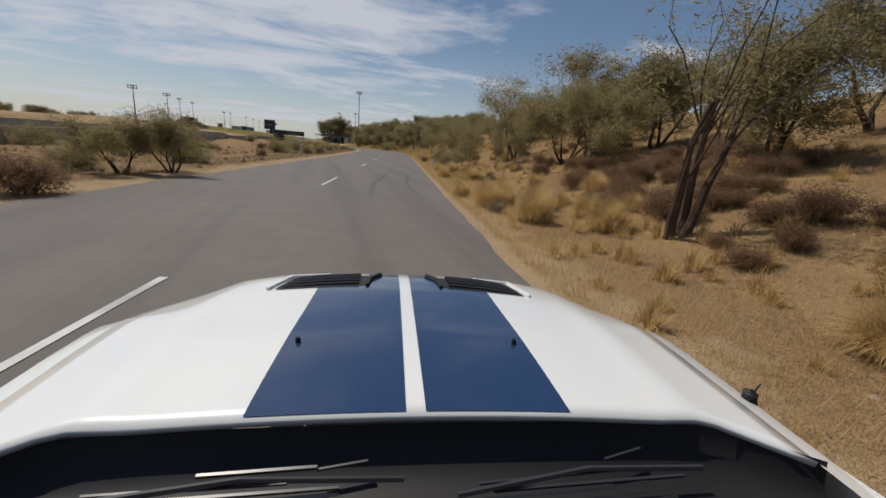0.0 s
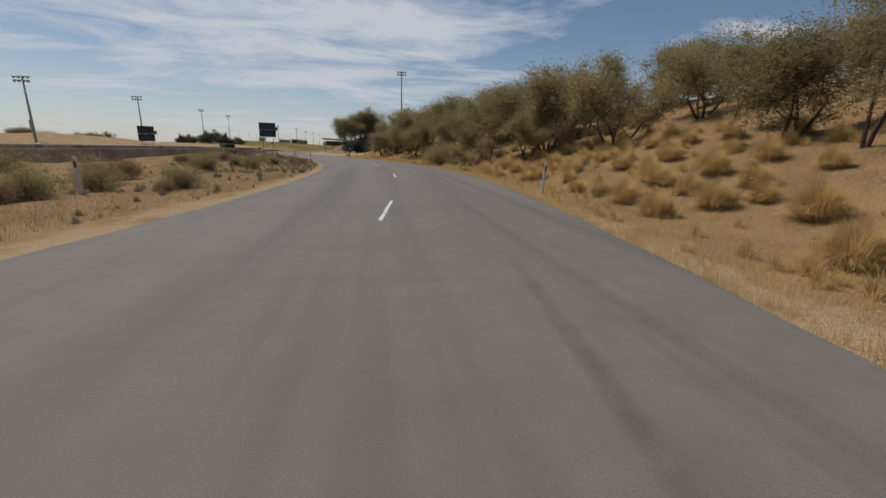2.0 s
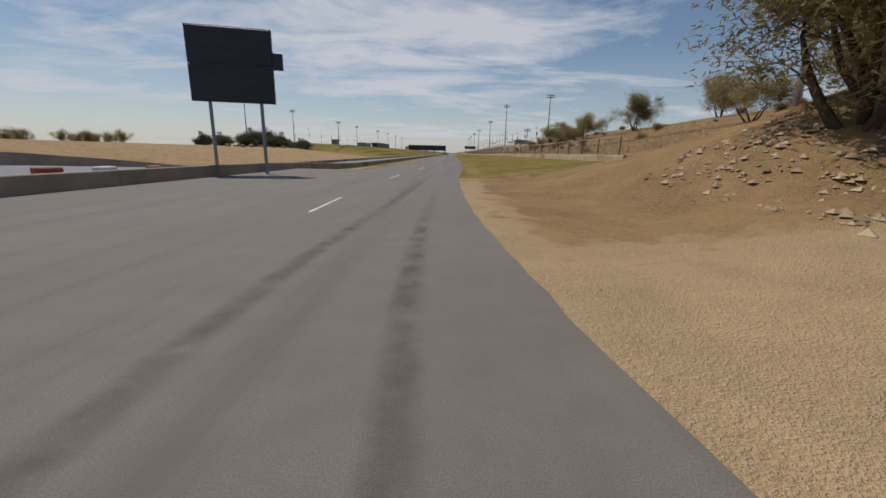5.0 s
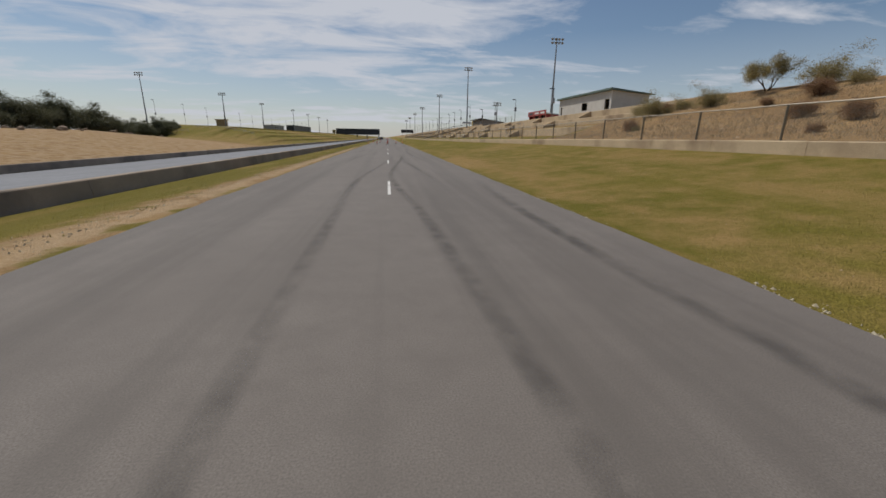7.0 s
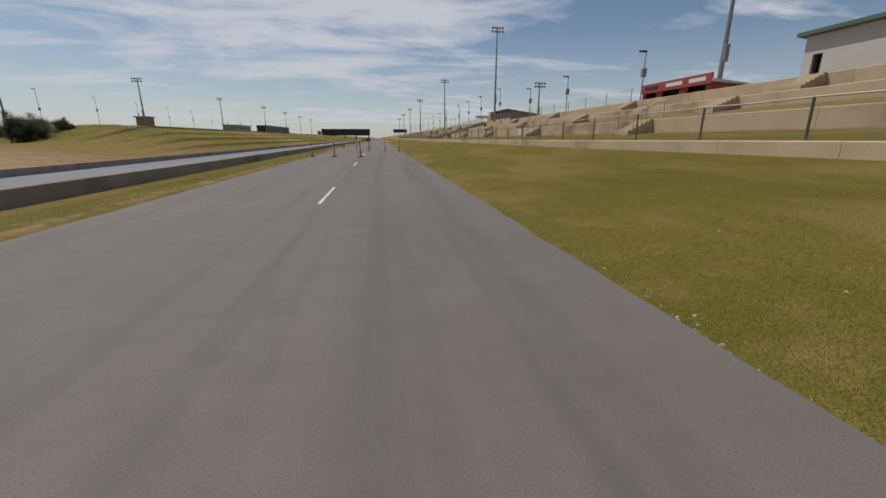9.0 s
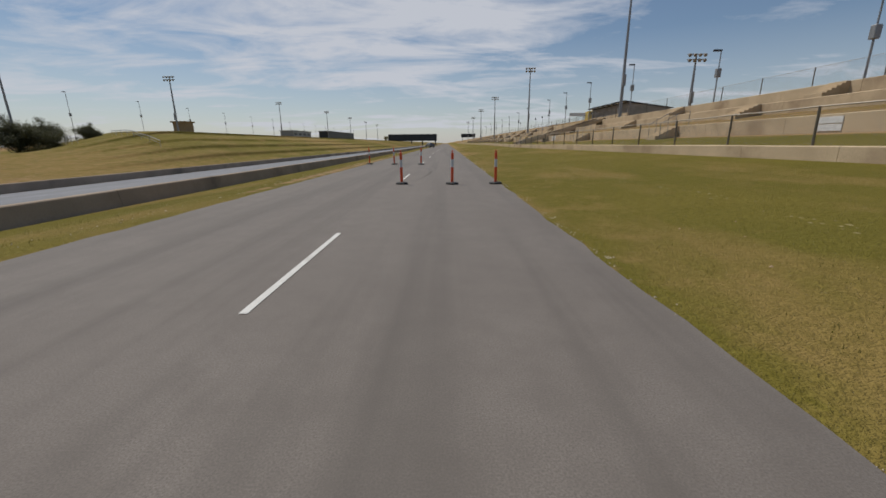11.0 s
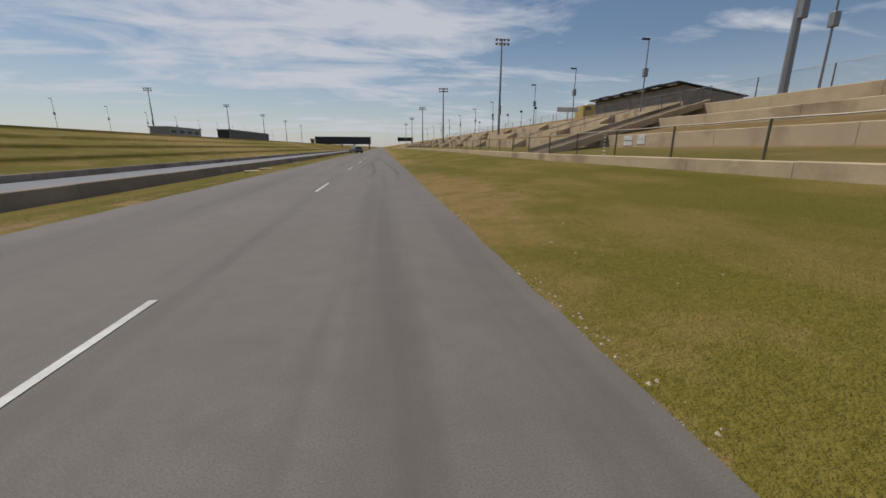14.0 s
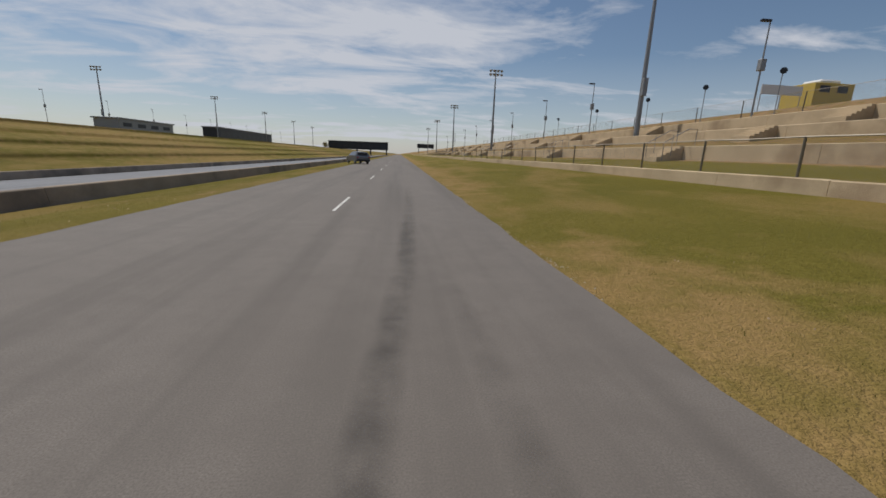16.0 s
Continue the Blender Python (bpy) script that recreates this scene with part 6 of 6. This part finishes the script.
# rail round the top of the grassed mound and the stair rail down beside the terraces
for name, run, high, label in (("guard_rail", [(-70, 76), (-73, 78), (-76, 80), (-79, 83), (-82, 87)], 1.1, "thin pale guard rail on top of the grassed mound"),
                               ("stair_rail", [(-72, 87), (-68, 83.3), (-64, 79.6), (-60, 76), (-56, 72.4), (-52, 68.8), (-48, 65.2), (-43.5, 61.2)], 0.95, "pale handrail running down the grassed mound")):
    x0, y0 = run[0]
    z0 = ground_z(x0, y0)
    rail = empty(name, pose(x0, y0, z0), label, "railing")
    tops = [(x - x0, y - y0, ground_z(x, y) + high - z0) for x, y in run]
    part("top_rail", tubed(tops, 0.06, 6), M_STEEL, rail)
    part("middle_rail", tubed([(x, y, z - high * 0.45) for x, y, z in tops], 0.04, 6), M_STEEL, rail)
    for x, y, z in tops:
        part("post", tubed([(x, y, z - high - 0.2), (x, y, z)], 0.045, 6), M_STEEL, rail)


# ---- grass ----
def puff(rng, count, radius, high, width):
    """Fine blades spraying from a small crown into a round ball, the outer ones bowing down."""
    verts, faces = [], []
    for _ in range(count):
        a, up = rng.uniform(0, math.tau), 1 - 1.02 * rng.random() ** 1.1
        flat = math.sqrt(max(0.0, 1 - up * up))
        d = Vector((flat * math.cos(a) * radius, flat * math.sin(a) * radius, max(up, 0.02) * high))
        d *= rng.uniform(0.5, 1.0)
        p = Vector((math.cos(a), math.sin(a), 0)) * radius * 0.3 * flat * rng.random() - Vector((0, 0, 0.04))
        s = Vector((-math.sin(a), math.cos(a), rng.gauss(0, 0.3))) * width
        n = len(verts)
        mid = p + d * 0.6 + Vector((0, 0, 0.16 * high * flat + 0.03))
        tip = p + d + Vector((rng.gauss(0, 0.03), rng.gauss(0, 0.03), 0.03))
        verts += [p - s, p + s, mid + s * 0.8, mid - s * 0.8, tip]
        faces += [(n, n + 1, n + 2, n + 3), (n + 3, n + 2, n + 4)]
    return verts, faces


def tussock(seed, mat, count=800, radius=0.34, high=0.78, label="round tussock of dry straw-coloured grass"):
    rng = random.Random(seed)
    me = bpy.data.meshes.new("tussock")
    v, f = puff(rng, count, radius, high, 0.0026)
    me.from_pydata(v, [], f)
    me.materials.append(mat)
    return tagged(new("tussock", me), label, "grass", "grass tussocks")


TUSS = [tussock(1, M_STRAW, 2100, 0.48, 0.74), tussock(2, M_STRAW, 2400, 0.52, 0.86), tussock(3, M_STRAW_GREY, 1500, 0.46, 0.52, "round tussock of greyish dry grass"), tussock(4, M_STRAW, 420, 0.26, 0.36)]
rng = random.Random(9)
spots = [(12.9, -287.9), (14.6, -288.0), (12.0, -289.2), (12.3, -290.4), (17.7, -270.0), (21.2, -268.4), (29.8, -250.3), (24.6, -256.6), (21.7, -245.0), (25.5, -242.2), (25.7, -244.3), (23.7, -239.1), (26.5, -230.3), (27.4, -225.4), (25.2, -229.9), (31.2, -218.7), (36.0, -219.5),
         (12.2, -286.2), (13.9, -285.6), (13.0, -289.5), (16.0, -284.0), (19.0, -277.0)]
spots += [(float(centre_x(y)) + rng.uniform(5.6, 8.5) + rng.random() ** 1.5 * 15, y) for y in (rng.uniform(-303, -160) for _ in range(82))]
spots += [(float(centre_x(y)) - rng.uniform(5.0, 14.0), y) for y in (rng.uniform(-300, -170) for _ in range(32))]
spots = [(x, y) for x, y in spots if not (y > -164 and x < 27)]
BIG = [(14.0, -278.7), (15.6, -274.9), (15.1, -274.2), (16.9, -274.1), (15.7, -279.2), (16.2, -273.2), (12.6, -287.2), (13.0, -289.3), (12.2, -288.4), (13.6, -288.3), (14.1, -289.9), (13.4, -291.4), (12.2, -296.2), (25.6, -244.0), (26.0, -240.6), (23.2, -241.4), (23.1, -244.1), (23.4, -245.3), (21.0, -245.6), (24.6, -246.2), (22.8, -240.0), (24.1, -238.4), (29.8, -222.1), (26.9, -225.9), (25.5, -229.8), (24.9, -254.6), (21.0, -259.2), (15.2, -279.2), (24.0, -236.0), (26.2, -238.0), (23.2, -247.5)]
ROUND = []
while len(ROUND) < 118:
    y = rng.uniform(-252, -208)
    x = float(centre_x(y)) + rng.uniform(5.3, 15.5)
    if min((Vector((x, y)) - Vector(q)).length for q in BIG + ROUND) > 1.25:
        ROUND.append((x, y))
spots = BIG + ROUND + spots
TUFTS = {}
for k, (x, y) in enumerate(spots):
    s = rng.uniform(0.55, 1.15) if x > centre_x(y) else rng.uniform(0.35, 0.7)
    if len(BIG) <= k < len(BIG) + len(ROUND):
        s = rng.uniform(0.8, 1.3)
    if k < len(BIG):
        s = rng.uniform(0.85, 1.15)
    m = pose(x, y, ground_z(x, y), 0, 0, rng.uniform(0, 360)) @ Matrix.Diagonal((s * 1.1, s * 1.1, s, 1))
    TUFTS.setdefault((0, 1)[k % 2] if k < len(BIG) + len(ROUND) else rng.choice((0, 1, 1, 2)) if x > centre_x(y) else rng.choice((2, 3)), []).append(m)
for k, places in TUFTS.items():
    for m in places[:-1]:
        copy_thing(TUSS[k], m)
    TUSS[k].matrix_basis = places[-1]


def tussock_carpet(seed, count, near, deep, lo, hi, mat, label, start=-300, end=-172, fine=170, width=0.007):
    """Many small tussocks as one mesh; near and deep are signed distances from the centre line."""
    rng = random.Random(seed)
    verts, faces = [], []
    for _ in range(count):
        y = rng.uniform(start, end)
        x = float(centre_x(y)) + near + rng.random() ** 1.3 * deep
        s = rng.uniform(lo, hi)
        v, f = puff(rng, fine, 0.36, 0.6, width)
        o, n = Vector((x, y, ground_z(x, y) - 0.02)), len(verts)
        verts += [o + p * s for p in v]
        faces += [tuple(i + n for i in q) for q in f]
    me = bpy.data.meshes.new("small_tussocks")
    me.from_pydata(verts, [], faces)
    me.materials.append(mat)
    return tagged(new("small_tussocks", me), label, "grass", kind="stuff")


tussock_carpet(61, 950, 5.4, 20, 0.35, 0.9, M_STRAW, "small golden tussocks of dry grass all over the hill")
tussock_carpet(62, 760, -4.7, -13, 0.2, 0.6, M_STRAW_GREY, "small greyish grass tufts in the scrub")
tussock_carpet(63, 460, 4.9, 5.5, 0.4, 1.0, M_STRAW, "thick straw grass along the road below the trees", -214, -170, 90, 0.009)
tussock_carpet(64, 380, -4.7, -8, 0.3, 0.75, M_STRAW_GREY, "thick dry weeds along the scrub side of the road", -212, -172, 90, 0.009)
tussock_carpet(65, 420, 4.6, 4, 0.3, 0.75, M_STRAW, "loose straw grass at the foot of the hill", -300, -214, 90, 0.008)


def scatter(name, mat, label, points, high, width, per, seed):
    """Short loose blades over an area, one mesh."""
    rng = random.Random(seed)
    verts, faces = [], []
    for x, y, z in points:
        for _ in range(per):
            a = rng.uniform(0, math.tau)
            h = high * rng.uniform(0.4, 1.2)
            px, py = x + rng.gauss(0, 0.05), y + rng.gauss(0, 0.05)
            dx, dy = math.cos(a), math.sin(a)
            n = len(verts)
            verts += [(px - dy * width, py + dx * width, z - 0.02), (px + dy * width, py - dx * width, z - 0.02), (px + dx * h * 0.6, py + dy * h * 0.6, z + h)]
            faces.append((n, n + 1, n + 2))
    me = bpy.data.meshes.new(name)
    me.from_pydata(verts, [], faces)
    me.materials.append(mat)
    return tagged(new(name, me), label, "grass", kind="stuff")


def field(n, pick, seed):
    rng = np.random.RandomState(seed)
    x, y = pick(rng, n)
    return list(zip(x.tolist(), y.tolist(), height(x, y).tolist()))


def hill_pick(rng, n):
    y = rng.uniform(-304, -168, n)
    return centre_x(y) + 4.05 + rng.rand(n) ** 1.6 * 20, y


def scrub_pick(rng, n):
    y = rng.uniform(-304, -168, n)
    return centre_x(y) - 4.9 - rng.rand(n) ** 1.3 * 12, y


def bank_pick(rng, n):
    return rng.uniform(12.8, 26, n), rng.uniform(-116, -50, n)


def lawn_pick(rng, n):
    y = rng.uniform(-104, 100, n)
    return 4.3 + rng.rand(n) ** 1.4 * 7.6, y


def verge_pick(rng, n):
    y = rng.uniform(-104, 110, n)
    return -4.4 - rng.rand(n) * 4.6, y


M_LAWN = leaf_material("lawn_blade", (0.15, 0.14, 0.03), (0.225, 0.185, 0.05), 0.5)
scatter("dry_grass", M_STRAW, "thin dry straw grass covering the hill", field(95000, hill_pick, 1), 0.15, 0.0028, 6, 21)
scatter("dry_grass", M_STRAW_GREY, "thin greyish dry grass over the scrub", field(40000, scrub_pick, 2), 0.12, 0.003, 5, 22)
scatter("dry_grass", M_STRAW_GREY, "sparse dry grass on the earth bank", field(14000, bank_pick, 3), 0.2, 0.006, 5, 23)
scatter("lawn_grass", M_LAWN, "short patchy lawn grass beside the road", field(22000, lawn_pick, 4), 0.028, 0.006, 3, 24)
scatter("lawn_grass", M_LAWN, "short patchy grass between road and barrier", field(9000, verge_pick, 5), 0.04, 0.006, 3, 25)


def pebbles(name, mat, label, points, size, seed):
    rng = random.Random(seed)
    verts, faces = [], []
    for x, y, z in points:
        s = size * (0.3 + 1.9 * rng.random() ** 3)
        n = len(verts)
        a = rng.uniform(0, math.tau)
        for k in range(4):
            verts.append((x + s * math.cos(a + k * 1.57) * rng.uniform(0.6, 1.2), y + s * math.sin(a + k * 1.57) * rng.uniform(0.6, 1.2), z - 0.01))
        verts.append((x + s * rng.uniform(-0.3, 0.3), y + s * rng.uniform(-0.3, 0.3), z + s * 0.5))
        faces += [(n, n + 1, n + 4), (n + 1, n + 2, n + 4), (n + 2, n + 3, n + 4), (n + 3, n, n + 4)]
    me = bpy.data.meshes.new(name)
    me.from_pydata(verts, [], faces)
    me.materials.append(mat)
    return tagged(new(name, me), label, "stones", kind="stuff")


def worn_line(spots):
    """Pale broken remains of a line in the lawn."""
    rng = random.Random(5)
    bm = bmesh.new()
    for x, y in spots:
        for k in range(rng.randrange(10, 22)):
            px, py = x + rng.gauss(0, 0.11), y + rng.gauss(0, 0.75)
            r = rng.uniform(0.012, 0.04)
            c = bm.verts.new((px, py, ground_z(px, py) + 0.014))
            ring = [bm.verts.new((px + r * math.cos(a) * rng.uniform(0.6, 1.2), py + 2.2 * r * math.sin(a) * rng.uniform(0.6, 1.2), ground_z(px, py) - 0.005)) for a in (math.tau * i / 7 for i in range(7))]
            for i in range(7):
                bm.faces.new((c, ring[i], ring[(i + 1) % 7]))
    return tagged(part("worn_line", bm, surface("bleached_grass", (0.27, 0.225, 0.10), (0.20, 0.168, 0.06), 4.0, 30.0)), "broken pale worn line across the lawn", "line remains", kind="stuff")


M_STONE = leaf_material("rubble_stone", (0.27, 0.185, 0.11), (0.50, 0.375, 0.24), 0.0)


def rock_pick(rng, n):
    return rng.uniform(8, 64, n), rng.uniform(-145, -129, n)


def edge_pick(rng, n):
    y = rng.uniform(-303, 100, n)
    side = np.where(rng.rand(n) < 0.6, 1, -1)
    return centre_x(y) + side * (4.05 + rng.rand(n) ** 2 * 2.0), y


worn_line([(7.0 + 0.2 * math.sin(k * 1.7), -3.5 + 1.75 * k + 0.5 * math.sin(k * 2.9)) for k in range(22) if k % 7 != 4])
pebbles("rubble", M_STONE, "pale rubble stones on the mound behind the shelter", field(22000, rock_pick, 6), 0.085, 31)
pebbles("gravel", M_STONE, "loose gravel along the road edge", field(5000, edge_pick, 7), 0.018, 32)
M_CRUMB = leaf_material("edge_crumb", (0.36, 0.30, 0.20), (0.56, 0.49, 0.36), 0.0)


def crumb_pick(rng, n):
    y = rng.uniform(-104, 100, n)
    y = y + 2.2 * np.sin(y * 0.9) + 1.2 * np.sin(y * 2.3)
    return centre_x(y) + 3.42 + np.abs(rng.normal(0, 0.11, n)), y


def worn_pick(rng, n):
    y = rng.uniform(-104, 45, n)
    y = np.where(rng.rand(n) < 0.6, rng.uniform(-104, -30, n), y)
    return centre_x(y) - np.interp(y, [-90, -70, -40, 60], [4.75, 4.35, 4.3, 4.3]) + rng.normal(0, 0.38, n), y


pebbles("edge_crumbs", M_CRUMB, "pale crumbs of gravel along the road edge", field(11000, crumb_pick, 10), 0.016, 35)
pebbles("worn_gravel", M_CRUMB, "loose gravel on the worn strip beside the road", field(9000, worn_pick, 11), 0.011, 36)
pebbles("bank_stones", M_STONE, "loose stones on the earth bank", field(2200, bank_pick, 9), 0.055, 34)
pebbles("stones", M_STONE, "scattered stones and bark litter on the hill", field(4500, hill_pick, 8), 0.032, 33)

# ---- tyre marks on the asphalt ----
def mark_material():
    m, nd, lk, bs = material("tyre_mark", 0.75)
    bs.inputs["Base Color"].default_value = (0.035, 0.033, 0.032, 1)
    tr = nd.new("ShaderNodeBsdfTransparent")
    ms = nd.new("ShaderNodeMixShader")
    f = noise_of(nd, lk, 3.0, 5.0, lo=0.30, hi=0.8)
    s = nd.new("ShaderNodeMath")
    s.operation = "MULTIPLY"
    lk.new(f, s.inputs[0])
    at = nd.new("ShaderNodeAttribute")
    at.attribute_name = "rubber"
    lk.new(at.outputs["Fac"], s.inputs[1])
    lk.new(s.outputs[0], ms.inputs[0])
    lk.new(tr.outputs[0], ms.inputs[1])
    lk.new(bs.outputs[0], ms.inputs[2])
    lk.new(ms.outputs[0], nd["Material Output"].inputs["Surface"])
    return m


M_MARK = mark_material()


def tyre_mark(points, width=0.2, z=0.004):
    line = smooth_line(points, 0.8)
    ob = strip_mesh("tyre_mark", line, -0.55 * width, 0.55 * width, z, M_MARK, 6)
    rubber = []
    for k in range(len(line)):
        u = k / (len(line) - 1)
        along = min(1.0, 4 * u, 4 * (1 - u)) * (0.75 + 0.5 * noise.noise((line[k].y * 0.35, width * 40, 0)))
        rubber += [0.56 * along * v for v in (0, 0.55, 0.95, 1.0, 0.9, 0.5, 0)]
    at = ob.data.attributes.new("rubber", "FLOAT", "POINT")
    at.data.foreach_set("value", rubber)
    return tagged(ob, "dark curved rubber tyre mark on asphalt", "tyre mark", "tyre marks", "structure")


for pts, w in ([((-0.7, -97), (-0.85, -86), (-0.95, -76), (-1.0, -69), (-0.4, -62), (0.4, -52)), 0.22], [((1.5, -97), (1.0, -84), (0.55, -74), (0.2, -70), (0.1, -66), (0.8, -56), (1.6, -44)), 0.24], [((1.7, -72), (1.3, -64), (0.9, -57), (0.95, -48)), 0.26], [((2.4, -62), (2.0, -54), (1.8, -45), (2.2, -30)), 0.26],
              [((2.7, -84), (2.5, -76), (2.9, -68)), 0.3], [((-2.3, -60), (-2.0, -53), (-1.2, -44)), 0.2], [((-3.0, -47), (-2.5, -40), (-2.2, -34)), 0.22], [((-1.7, -44), (-1.6, -40), (-1.5, -37)), 0.2],
              [((1.2, 52), (1.6, 58), (1.3, 66), (1.1, 76)), 0.28], [((2.6, 50), (2.8, 58), (2.4, 68), (2.0, 80)), 0.28], [((0.6, 60), (0.9, 70), (1.6, 80), (1.9, 92)), 0.3], [((0.4, 11.2), (0.8, 14), (0.9, 17), (0.5, 20)), 0.16],
              [((21.6, -208), (20.9, -196), (18.4, -184), (14.2, -172), (9.2, -160), (5.2, -149)), 0.24], [((23.2, -208), (22.4, -196), (19.8, -183), (15.6, -171), (10.4, -159)), 0.22], [((22.2, -222), (22.3, -210), (21.6, -200)), 0.24],
              [((9.0, -289), (9.8, -284), (10.8, -280), (12.2, -274)), 0.2], [((10.6, -288), (11.2, -283), (12.6, -277)), 0.2], [((17.0, -252), (18.4, -246), (19.8, -238), (21.2, -228)), 0.2], [((15.2, -256), (16.4, -250), (17.6, -244)), 0.18], [((3.5, -154), (1.6, -147), (0.6, -140), (0.8, -130), (1.2, -118)), 0.32], [((5.4, -156), (3.2, -148), (2.0, -138), (1.8, -126)), 0.32]):
    tyre_mark(pts, w)
